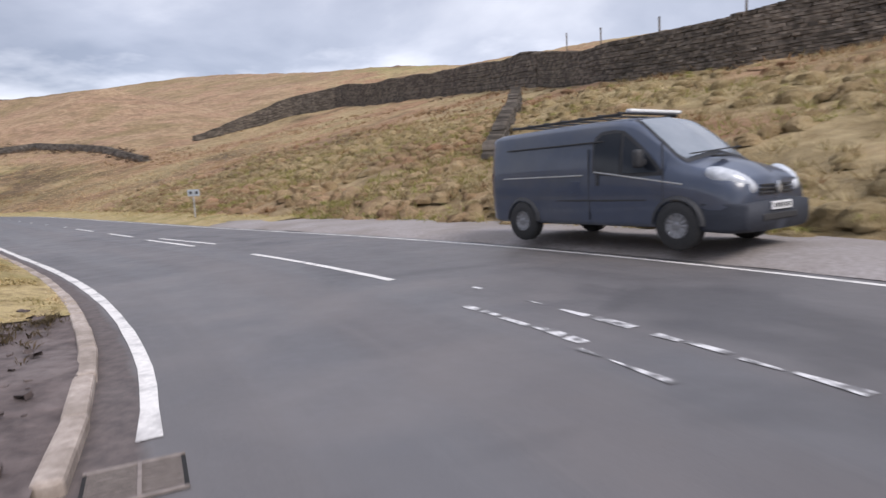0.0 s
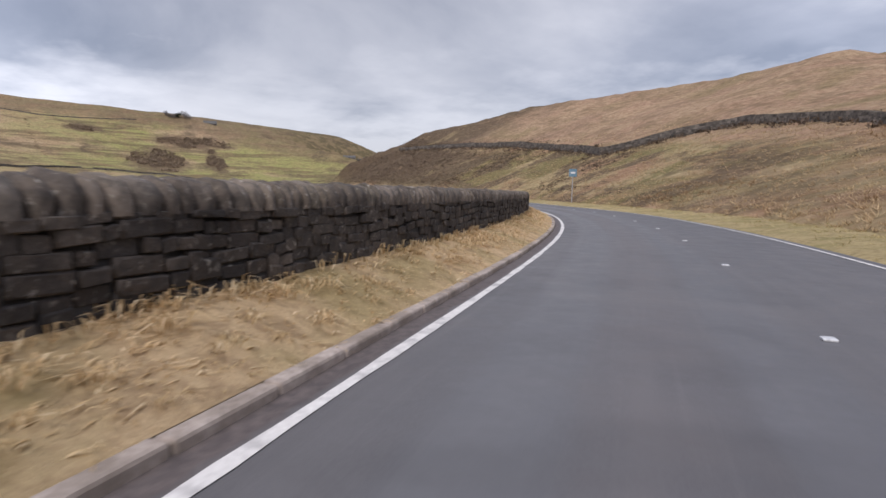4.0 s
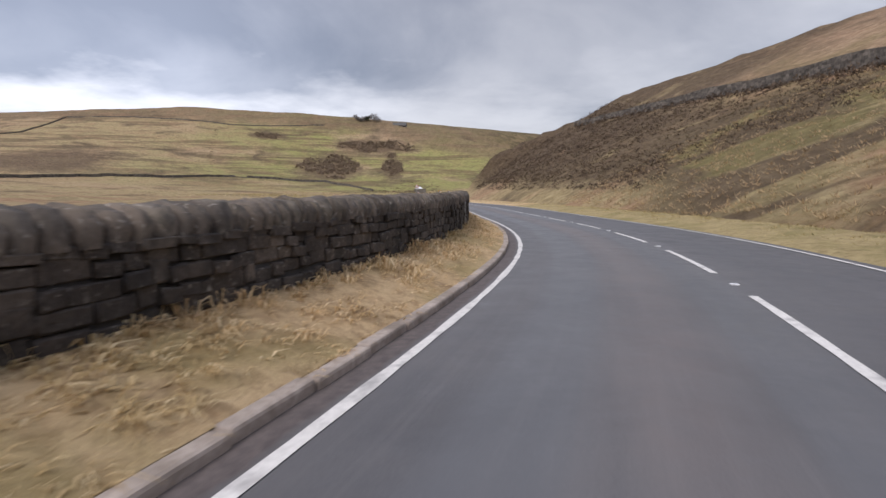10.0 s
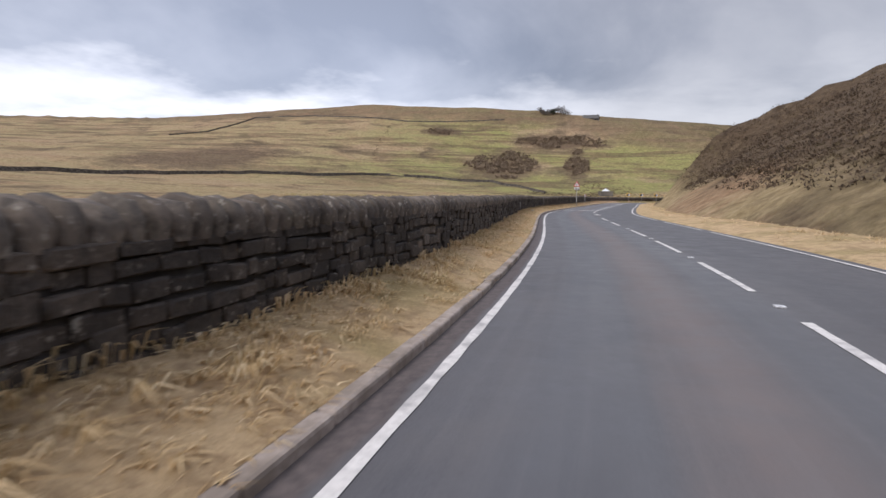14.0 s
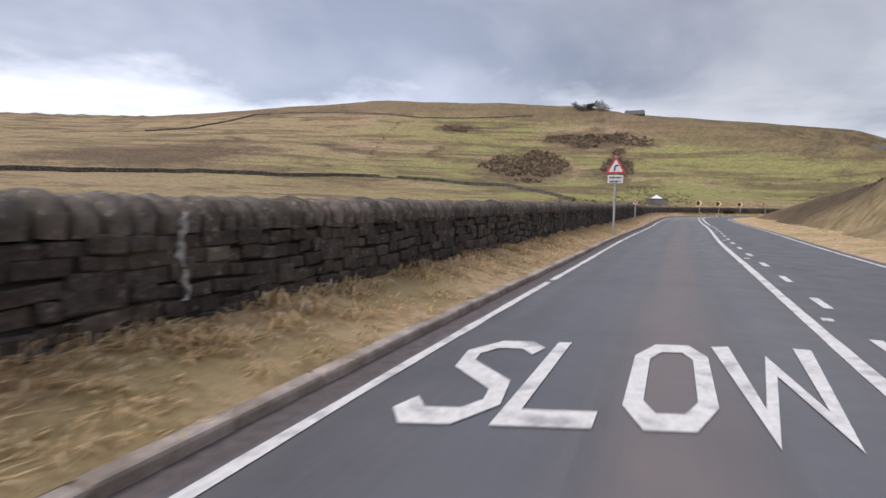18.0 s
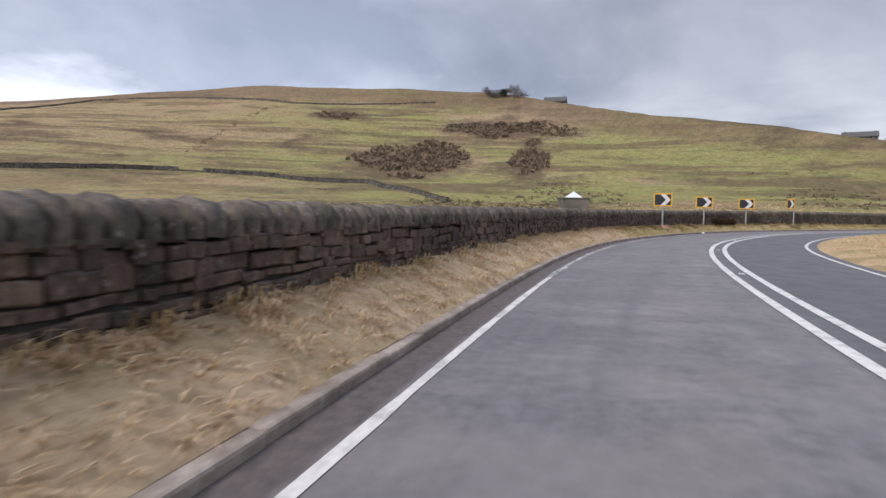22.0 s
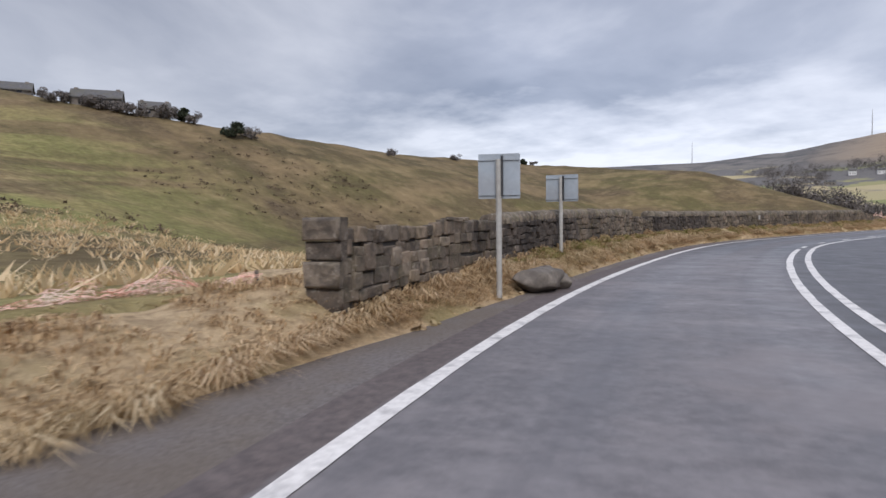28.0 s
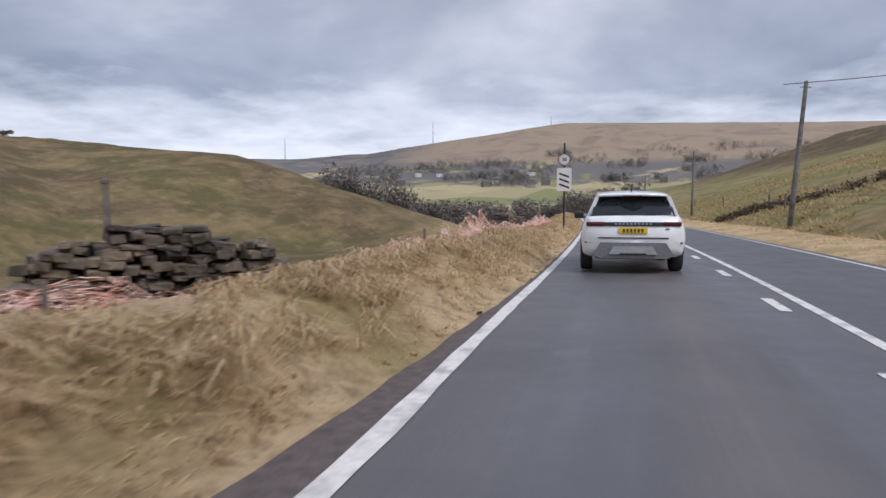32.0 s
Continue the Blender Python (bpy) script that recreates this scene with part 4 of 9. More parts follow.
# the left verge rises from the kerb to the foot of the wall, the right one runs out to the hillside
bank = lambda f, extra=0.0: (lambda s: 0.07 + (verge_left_z(s) - 0.07) * f + extra)
kerb_d = lambda s: np.interp(s, [15, 16, 17.5, 260, 330, 368, 380, 392, 403], [-0.47, -0.415, -0.365, -0.375, -0.50, -0.53, -0.61, -0.59, -0.54])
strip("verge_left", 19.5, 46, 0.35, [lambda s: kerb_d(s) - 0.055, -0.75, -0.95, -1.15, -1.35, -1.6, -2.2, -3.2], [bank(0.0), bank(0.30), bank(0.52), bank(0.72), bank(0.90), bank(1.0), bank(1.0), bank(1.0, -0.5)], VERGE_GREEN, "bank of greenish grass between kerb and wall", "grass verge", wobble=0.05, calm=2)
strip("verge_left", 46, 296, 0.35, [lambda s: kerb_d(s) - 0.055, -0.75, -0.95, -1.15, -1.35, -1.6, -2.2, -3.2], [bank(0.0), bank(0.30), bank(0.52), bank(0.72), bank(0.90), bank(1.0), bank(1.0), bank(1.0, -0.5)], VERGE, "bank of dry straw-coloured grass between kerb and wall", "grass verge", wobble=0.05, calm=2)
strip("verge_left", 296, 352, 0.35, [lambda s: kerb_d(s) - 0.055, -0.75, -0.95, -1.15, -1.35, -1.6, -2.2, -3.2], [bank(0.0), bank(0.30), bank(0.52), bank(0.72), bank(0.90), bank(1.0), bank(1.0), bank(1.0, -0.5)], VERGE_PALE, "bank of bleached pale grass between kerb and wall", "grass verge", wobble=0.05, calm=2)
strip("verge_left", 352, 403, 0.35, [lambda s: kerb_d(s) - 0.055, -0.75, -0.95, -1.15, -1.35, -1.6, -2.2, -3.2], [bank(0.0), bank(0.30), bank(0.52), bank(0.72), bank(0.90), bank(1.0), bank(1.0), bank(1.0, -0.5)], VERGE_GREEN, "bank of yellow-green grass along the bend", "grass verge", wobble=0.05, calm=2)
# past the first wall the gravel margin widens into a pull-in by the gate and narrows again
EDGE_S, EDGE_D = [402.0, 404.5, 407.0, 409.0, 410.6, 413.0, 417.5, 421.0, 424.0, 428.0, 431.0, 436.0, 446.0, 468.0, 482.0, 490.0], [0.52, 1.45, 1.70, 1.35, 1.25, 2.3, 3.2, 2.5, 1.8, 1.1, 0.88, 0.82, 0.84, 0.86, 0.66, 0.50]
RISE_D = [1.0, 0.35, 0.25, 0.45, 0.5, 0.4, 0.3, 0.4, 0.6, 0.9, 1.0, 1.0, 1.0, 1.0, 1.0, 1.0]
hollow = lambda s, low: np.interp(s, [480.0, 481.6, 485.6, 488.0], [1.0, low, low, 1.0])
past_wall = lambda s, low: np.interp(s, [477, 483], [1.0, low])
brink = lambda a: (lambda s: -np.interp(s, EDGE_S, EDGE_D) - a)
bank_far = lambda f, sink=0.0: (lambda s: 0.03 + (verge_left_z(s) - 0.03) * f * np.interp(s, EDGE_S, RISE_D) + sink)
strip("verge_left_far", 402.6, ROAD_END, 0.35, [brink(-0.3), brink(0.0), brink(0.22), brink(0.48), brink(0.75), brink(1.1), brink(1.7), brink(2.9), brink(4.2)], [-0.03, bank_far(0.0, 0.0), bank_far(0.28), bank_far(0.58), bank_far(0.84), bank_far(1.0), lambda s: bank_far(1.0)(s) * past_wall(s, 0.7) * hollow(s, 0.45), lambda s: bank_far(0.85)(s) * past_wall(s, 0.1), lambda s: bank_far(0.6, -0.9)(s) - 0.6 * (1 - past_wall(s, 0.0))], VERGE_ROUGH, "tussocky bank of dry grass beside the road", "grass verge", wobble=0.13, calm=2)
strip("pull_in", 402.6, ROAD_END, 0.5, [brink(0.3), brink(-0.1), lambda s: -0.5 * np.interp(s, EDGE_S, EDGE_D) - 0.22, -0.45], [-0.03, 0.006, 0.004, -0.02], GRAVEL, "dark gravel margin widening into a muddy pull-in by the gate", "gravel margin", wobble=0.012)
edge_r = lambda a: (lambda s: half(s) + a)
strip("verge_right", 33, 210, 0.5, [edge_r(0.25), edge_r(0.5), edge_r(1.1), edge_r(2.0), edge_r(3.2), edge_r(4.4)], [-0.012, 0.05, 0.12, 0.20, 0.24, 0.0], VERGE_OLIVE, "strip of yellow-green grass along the far edge of the road", "grass verge", wobble=0.08, calm=2)
strip("verge_right", 210, ROAD_END, 0.5, [edge_r(0.25), edge_r(0.5), edge_r(1.1), edge_r(2.0), edge_r(3.2), edge_r(4.4)], [-0.012, 0.05, 0.12, 0.20, 0.24, 0.0], VERGE, "strip of dry grass along the far edge of the road", "grass verge", wobble=0.08, calm=2)
# the lay-by on the right where the van stands
strip("lay_by", 4.0, 36.0, 0.5, [edge_r(0.15), edge_r(0.3), edge_r(0.9), lambda s: half(s) + np.interp(s, [4, 10, 18, 26, 31, 36], [4.4, 4.4, 4.5, 4.2, 3.2, 0.9])], [0.0, 0.06, 0.13, 0.16], LAY_BY, "rough pale tarmac lay-by", "lay-by", wobble=0.03)
# the paved mouth of a side track on the left at the start
sunk = lambda z: (lambda s: z - np.interp(s, [16.5, 22.5], [0.0, z - 0.03]))
strip("track_mouth", -20.0, 22.5, 0.5, [-16.0, -9.0, -5.0, -2.0, lambda s: kerb_d(s) - 0.04], [sunk(0.75), sunk(0.5), sunk(0.24), sunk(0.12), 0.05], MUD, "muddy mouth of a side track, puddled and stony", "track", wobble=0.05)

# kerb stones, laid end to end
kerb_row = structure("kerb", mesh_from("kerb", [along(19.0, -0.42)[:2] + (-0.2,), along(20.0, -0.42)[:2] + (-0.2,), along(20.0, -0.52)[:2] + (-0.2,), along(19.0, -0.52)[:2] + (-0.2,)], [(0, 1, 2, 3)], KERB), "low worn concrete kerb along the left side", "kerb")
kerb_me = done(box(0, 0, -0.045, 0.14, 0.905, 0.24, bevel=0.026), "kerb_stone", KERB)
for i in range(290):
    s_ = 15.4 + i * 0.92
    if s_ > 282:
        break
    k = new("kerb_stone", kerb_me)
    k.parent = kerb_row
    turn_ = -math.degrees(math.atan(float(kerb_d(s_ + 0.3) - kerb_d(s_ - 0.3)) / 0.6))
    k.matrix_basis = road_pose(s_, float(kerb_d(s_)) - 0.02 * noise.noise(Vector((s_, 0, 0))), 0.012 * noise.noise(Vector((s_ * 0.9, 5, 0))), turn_)
kv, kf = [], []
km = [v.co.copy() for v in kerb_me.vertices]
for i in range(140):
    s_ = 282.2 + i * 0.92
    if s_ > 403.2:
        break
    m_ = road_pose(s_, float(kerb_d(s_)) - 0.02 * noise.noise(Vector((s_, 0, 0))), 0.012 * noise.noise(Vector((s_ * 0.9, 5, 0))))
    o_ = len(kv)
    kv += [m_ @ c for c in km]
    kf += [[o_ + j for j in p_.vertices] for p_ in kerb_me.polygons]
kerb_far = new("kerb_run", mesh_from("kerb_run", kv, kf, KERB))
kerb_far.parent = kerb_row
kerb_far["kind"] = "stuff"


# ---- dry stone walls ----
WALL_D = -1.5  # the face of the roadside wall


def wall_top(s):
    return np.interp(s, [20, 30, 60, 110, 140, 160, 173, 193, 205, 244, 260, 275, 292, 302, 314, 326, 342, 362, 378, 386, 400, 407, 409, 410.3, 412, 416, 425, 430, 434, 438, 443, 446, 458, 465, 475, 490],
                     [1.36, 1.42, 1.36, 1.30, 1.16, 1.31, 1.42, 1.31, 1.26, 1.36, 1.30, 1.38, 1.43, 1.50, 1.38, 1.34, 1.37, 1.43, 1.54, 1.54, 1.48, 1.70, 1.66, 1.48, 1.33, 1.25, 1.15, 1.26, 1.37, 1.44, 1.45, 1.38, 1.38, 1.36, 1.40, 1.38])


def stone_shape(rng):
    """A block one wide, one high, one deep: back corners, front corners drawn in, and a worn face that is nearly flat."""
    v = []
    ring = ((-0.5, -0.5), (0.5, -0.5), (0.5, 0.5), (-0.5, 0.5))
    for a, b in ring:
        v.append((a * rng.uniform(0.94, 1.0), 0.0, b * rng.uniform(0.94, 1.0)))
    for a, b in ring:
        v.append((a * rng.uniform(0.94, 1.01), rng.uniform(0.74, 0.88), b * rng.uniform(0.92, 1.02)))
    for a, b in ring:
        v.append((a * rng.uniform(0.78, 0.92), rng.uniform(0.96, 1.04), b * rng.uniform(0.66, 0.86)))
    return np.array(v)


def worn_edges(me, size=9):
    """Flat faces and sides, with the band of worn edges between them shaded round."""
    k = np.arange(len(me.polygons)) % size
    me.polygons.foreach_set("use_smooth", (k >= 4) & (k < 8))
    return me


STONE_FACES = [(i + k, (i + 1) % 4 + k, (i + 1) % 4 + k + 4, i + k + 4) for k in (0, 4) for i in range(4)] + [(8, 9, 10, 11)]
srng = random.Random(11)
STONE_SHAPES = [stone_shape(srng) for _ in range(14)]
BROWN_MESHES = [worn_edges(mesh_from("brown_wall_stone", v, STONE_FACES, BROWN_STONE_ONE)) for v in STONE_SHAPES]
MID_MESHES = [worn_edges(mesh_from("grey_brown_wall_stone", v, STONE_FACES, MID_STONE_ONE)) for v in STONE_SHAPES]
STONE_MESHES = [worn_edges(mesh_from("wall_stone", v, STONE_FACES, STONE_ONE)) for v in STONE_SHAPES]

COPE_RING = [(-0.5, 0.0), (-0.53, 0.46), (-0.40, 0.84), (0.0, 1.0), (0.40, 0.84), (0.53, 0.46), (0.5, 0.0)]


def cope_shape(rng):
    """A rough round-backed stone set on edge: one long, one wide, one high."""
    v = []
    for a, k in ((-0.48, 0.82), (-0.33, 1.0), (0.33, 1.0), (0.48, 0.82)):
        lean = rng.uniform(-0.07, 0.07)
        for w, h in COPE_RING:
            v.append((a + lean * h, w * k * rng.uniform(0.93, 1.05), h * (0.9 * k + 0.1) * rng.uniform(0.92, 1.06)))
    return np.array(v)


COPE_FACES = [(i * 7 + j, i * 7 + j + 1, i * 7 + j + 8, i * 7 + j + 7) for i in range(3) for j in range(6)] + [tuple(range(6, -1, -1)), tuple(range(21, 28))]
COPE_SHAPES = [cope_shape(srng) for _ in range(10)]
COPE_MESHES = [mesh_from("coping_stone", v, COPE_FACES, COPING_ONE, True) for v in COPE_SHAPES]
DARK_COPES = [mesh_from("coping_stone", v, COPE_FACES, COPING_DARK_ONE, True) for v in COPE_SHAPES]


def dry_wall(name, label, s_from, s_to, face=WALL_D, top=wall_top, foot=None, coping=0.28, parts=(0, 0), cope_parts=(0, 0), seed=3, ragged=0.0, tall=(0.072, 0.145), thick=0.46, brown=False, quoin=None, faded=False, black=False):
    """A roadside wall of coursed rubble with a row of upright coping stones.
    parts, cope_parts: the stretches whose stones are objects of their own."""
    rng = random.Random(seed)
    facef = face if callable(face) else (lambda s: np.full(np.shape(s), float(face)))
    foot = foot or (lambda s: verge_left_z(s) - 0.22)
    stone_mat, one = (STONE, STONE_MESHES) if black else (BROWN_STONE, BROWN_MESHES) if brown else (MID_STONE, MID_MESHES) if faded else (STONE, STONE_MESHES)
    holder = structure(name, None, label, "stone wall")
    cap = lambda s: top(s) - coping
    n = max(3, int((s_to - s_from) / 1.0))
    # a near-black core that shows in the gaps between the stones
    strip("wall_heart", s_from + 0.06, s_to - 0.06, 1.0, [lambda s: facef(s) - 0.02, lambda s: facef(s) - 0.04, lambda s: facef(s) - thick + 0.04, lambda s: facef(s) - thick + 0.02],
          [lambda s: foot(s) - 0.3, lambda s: cap(s) + (0.03 if coping else -0.06) - ragged, lambda s: cap(s) + (0.03 if coping else -0.06) - ragged, lambda s: foot(s) - 0.6], DARK_CORE, parent=holder)
    verts, faces, single = [], [], 0
    z_low = float(np.min(foot(np.linspace(s_from, s_to, n))))
    z = z_low
    z_high = float(np.max(cap(np.linspace(s_from, s_to, n))))
    while z < z_high:
        high = rng.uniform(*tall)
        s = s_from
        while s < s_to - 0.08:
            long_ = min(rng.choice((rng.uniform(0.12, 0.28), rng.uniform(0.2, 0.5))) * ((0.55 if brown else 0.75) + high * 2.0), s_to - s)
            mid = s + long_ / 2
            s += long_
            lift = 0.085 * noise.noise(Vector((mid * 0.55, z * 1.7, seed))) + rng.uniform(-0.014, 0.014)
            zt, zb = float(cap(mid)) - lift, float(foot(mid))
            if ragged:
                zt -= ragged * (0.5 + 0.5 * noise.noise(Vector((mid * 0.8, 2.0, seed))))
            if z + high < zb or z > zt - 0.03:
                continue
            hh = min(high * rng.choice((0.86, 1.0, 1.0, 1.12, 1.4)), zt - z + rng.uniform(0, 0.02))
            ledge = 0.012 if coping and zt - (z + high) < 0.03 else 0.0
            deep = 0.10 + rng.uniform(-0.025, 0.03) + ledge
            shape = rng.randrange(14)
            d0 = float(facef(mid)) - 0.09
            if parts[0] <= mid <= parts[1] and single < 300:
                single += 1
                st = new("wall_stone", one[shape])
                st.parent = holder
                x_, y_, th_ = along(mid, d0)
                st.matrix_basis = pose(float(x_), float(y_), z + lift + hh / 2, 0, rng.uniform(-2.5, 2.5), math.degrees(float(th_)) - 90) @ Matrix.Diagonal((long_ * 0.98, deep, hh * 0.96, 1))
                continue
            v = STONE_SHAPES[shape]
            ss_ = mid + v[:, 0] * long_ * 0.98 * (1 if rng.random() < 0.5 else -1)
            x_, y_, _ = along(ss_, d0 + v[:, 1] * deep)
            o = len(verts)
            verts.extend(np.stack([x_, y_, z + lift + hh / 2 + v[:, 2] * hh * 0.96 + v[:, 0] * rng.uniform(-0.02, 0.02)], 1).tolist())
            faces.extend([tuple(o + j for j in f) for f in STONE_FACES])
        z += high
    if verts:
        run = new("wall_stones", worn_edges(mesh_from("wall_stones", verts, faces, stone_mat)))
        run.parent = holder
        run["kind"] = "stuff"
    if coping:
        verts, faces, single = [], [], 0
        s = s_from
        while s < s_to - 0.1:
            long_ = min(rng.uniform(0.14, 0.29), s_to - s)
            mid = s + long_ / 2
            s += long_
            zt = float(top(mid))
            tall_ = coping * rng.uniform(0.95, 1.06)
            wide = thick * rng.uniform(0.98, 1.05)
            d0 = float(facef(mid)) - thick / 2 + 0.02
            shape = rng.randrange(10)
            if cope_parts[0] <= mid <= cope_parts[1] and single < 300:
                single += 1
                st = new("coping_stone", (COPE_MESHES if brown else DARK_COPES)[shape])
                st.parent = holder
                x_, y_, th_ = along(mid, d0)
                st.matrix_basis = pose(float(x_), float(y_), zt - coping - 0.02, 0, 0, math.degrees(float(th_)) + 90) @ pose(0, 0, 0, 0, rng.uniform(-7, 7), 0) @ Matrix.Diagonal((long_ * 0.88, wide, tall_, 1))
                continue
            v = COPE_SHAPES[shape]
            x_, y_, _ = along(mid + v[:, 0] * long_ * 0.90, d0 + v[:, 1] * wide)
            o = len(verts)
            verts.extend(np.stack([x_, y_, zt - coping - 0.02 + v[:, 2] * tall_], 1).tolist())
            faces.extend([tuple(o + j for j in f) for f in COPE_FACES])
        if verts:
            run = new("coping_stones", mesh_from("coping_stones", verts, faces, COPING if brown else COPING_DARK, True))
            run.parent = holder
            run["kind"] = "stuff"
    # squared stones close an open end of the wall
    for end, way in quoin or ():
        z, k = float(foot(np.array(end))) - 0.1, 0
        while z < float(cap(np.array(end))):
            hh = rng.uniform(0.18, 0.30)
            q = new("quoin", one[rng.randrange(14)])
            q.parent = holder
            x_, y_, th_ = along(end - way * 0.10, float(facef(np.array(end))) - thick / 2 + 0.01)
            q.matrix_basis = pose(float(x_), float(y_), z + hh / 2, 0, 0, math.degrees(float(th_)) + (180 if way < 0 else 0)) @ Matrix.Diagonal((thick * rng.uniform(0.96, 1.04), 0.16 + 0.05 * (k % 2), hh * 0.98, 1))
            z, k = z + hh, k + 1
    return holder


dry_wall("wall_roadside", "long blackened gritstone wall with rounded coping stones beside the road", 23.5, 316.0, parts=(287.0, 299.0), cope_parts=(255.0, 316.0), quoin=((23.5, -1),))
dry_wall("wall_approach", "grey-brown gritstone wall with rounded coping stones before the bend", 316.0, 372.0, seed=4, faded=True, parts=(346.0, 358.0), cope_parts=(322.0, 372.0))
dry_wall("wall_corner", "brown and grey stone wall with a rounded coping on the bend", 372.0, 404.4, seed=51, brown=True, tall=(0.08, 0.16), parts=(388.0, 397.0), cope_parts=(372.0, 404.4), quoin=((404.4, 1),))
behind_gate = lambda s: np.interp(s, [407, 408.5, 411.5, 416, 420, 425.5], [-1.98, -2.0, -2.35, -3.1, -3.5, -4.0])
dry_wall("wall_gate", "weathered brown stone wall that sweeps down from a tall gate pier", 407.2, 425.5, brown=True, quoin=((407.2, -1), (425.5, 1)), face=behind_gate, foot=lambda s: 0.1 + 0 * s, seed=8, parts=(407.0, 411.8), cope_parts=(406.0, 425.0), coping=0.2)
dry_wall("wall_ruin", "tumbled stone wall that has lost its coping", 427.5, 432.6, seed=21, brown=True, quoin=((427.5, -1),), coping=0.0, ragged=0.18, tall=(0.11, 0.22), parts=(427.5, 433), top=lambda s: np.minimum(wall_top(s), 1.27) + 0.02)
dry_wall("wall_sooty", "sooty black stone wall with mossy upright coping stones", 432.6, 437.5, seed=26, brown=True, black=True, parts=(432.5, 437.6), cope_parts=(432.5, 437.6), coping=0.21, tall=(0.09, 0.17))
dry_wall("wall_mossy", "brown stone wall with mossy upright coping stones", 437.5, 443.2, seed=27, brown=True, parts=(437.4, 443.3), cope_parts=(437.4, 443.3), coping=0.21, tall=(0.08, 0.16))
dry_wall("wall_gap", "collapsed stretch of tan stone wall", 443.2, 445.7, seed=29, brown=True, ragged=0.16, coping=0.0, parts=(443.1, 445.8), tall=(0.06, 0.12), top=lambda s: np.interp(s, [443.2, 444.2, 445.2, 445.7], [1.27, 1.24, 1.10, 1.22]))
dry_wall("wall_blackened", "blackened stone wall with pale weathered coping stones", 445.7, 452.2, seed=32, brown=True, black=True, parts=(445.6, 452.3), cope_parts=(445.6, 452.3), coping=0.22, tall=(0.08, 0.15), quoin=((445.7, -1),))
dry_wall("wall_bend", "brown stone wall with weathered upright coping stones", 452.2, 474.0, seed=33, brown=True, tall=(0.095, 0.19), parts=(452.0, 466.0), cope_parts=(452.0, 474.0), coping=0.24)
dry_wall("wall_broken", "broken end of a stone wall, stepping down to rubble", 474.0, 479.2, seed=34, brown=True, coping=0.0, ragged=0.10, parts=(474.0, 479.5), tall=(0.10, 0.20), top=lambda s: np.interp(s, [474, 475.5, 477.5, 479.2], [1.28, 1.05, 0.92, 0.72]))


def rubble(name, label, s0, d0, long_, wide, high, count, seed, base=None, turn=0.0):
    """What is left of a tumbled wall: flat stones in rough layers, narrowing upwards, with a skirt of loose ones."""
    rng = random.Random(seed)
    x_, y_, _ = along(s0, d0)
    base = (max(float(ground_at(x_, y_)[0]), float(far_foot(s0, d0))) if base is None else base) - 0.06
    heap = thing(name, label, "stone heap", road_pose(s0, d0, base, turn))
    level, made = 0.0, 0
    pick = lambda: (STONE_MESHES if rng.random() < 0.2 else BROWN_MESHES)[rng.randrange(14)]
    crown = lambda y: 1.02 + 0.35 * noise.noise(Vector((y * 1.4, seed, 0.5)))
    while level < high:
        hh = rng.uniform(0.055, 0.12)
        f = 1 - 0.45 * (level / high) ** 1.5
        y = -long_ / 2 * f
        while y < long_ / 2 * f:
            a = rng.uniform(0.12, 0.30)
            edge = abs(y / (long_ / 2))
            if level < high * crown(y) * (1.1 - 0.95 * edge ** 2.0) + rng.uniform(-0.1, 0.06):
                for side in (-1, 1):
                    st = new("fallen_stone", pick())
                    st.parent = heap
                    deep = wide * f * rng.uniform(0.34, 0.58)
                    st.matrix_basis = pose(0, y + a / 2, level + hh / 2, rng.uniform(-8, 8), rng.uniform(-9, 9), -90 * side + rng.uniform(-24, 24)) @ Matrix.Diagonal((a * 1.02, deep, hh * 1.02, 1))
                    made += 1
            y += a
        level += hh * 0.93
    for i in range(max(0, count - made // 2)):
        a, b = rng.choice((-1, 1)) * rng.uniform(0.35, 0.8), rng.uniform(-0.75, 0.75)
        st = new("fallen_stone", pick())
        st.parent = heap
        k = rng.uniform(0.5, 1.0)
        st.matrix_basis = pose(a * wide, b * long_, rng.uniform(-0.02, 0.12), rng.uniform(-22, 22), rng.uniform(-22, 22), rng.uniform(0, 360)) @ Matrix.Diagonal((0.38 * k, 0.30 * k, 0.15 * k, 1)) @ pose(0, -0.5, 0)
    return heap


def far_foot(s, d):
    e = -d - np.interp(s, EDGE_S, EDGE_D)
    f = np.interp(e, [0.0, 0.22, 0.48, 0.75, 1.1, 1.7, 2.9, 4.2], [0.0, 0.28, 0.58, 0.84, 1.0, 1.0, 0.85, 0.5])
    return 0.03 + (verge_left_z(s) - 0.03) * f * np.interp(e, [1.1, 1.7, 2.9], [1.0, past_wall(s, 0.7), past_wall(s, 0.1)])


rubble("rubble_heap", "layered remains of a tumbled stone wall in the grass", 484.75, -4.05, 3.7, 1.0, 1.06, 130, 5, 0.02, -43.0)
rubble("rubble_heap", "mound of fallen wall stones with netting round it", 503.0, -3.0, 4.0, 0.9, 0.95, 70, 7)
rubble("rubble_heap", "fallen stones beyond the broken wall", 509.5, -3.2, 5.0, 0.9, 0.8, 50, 9)


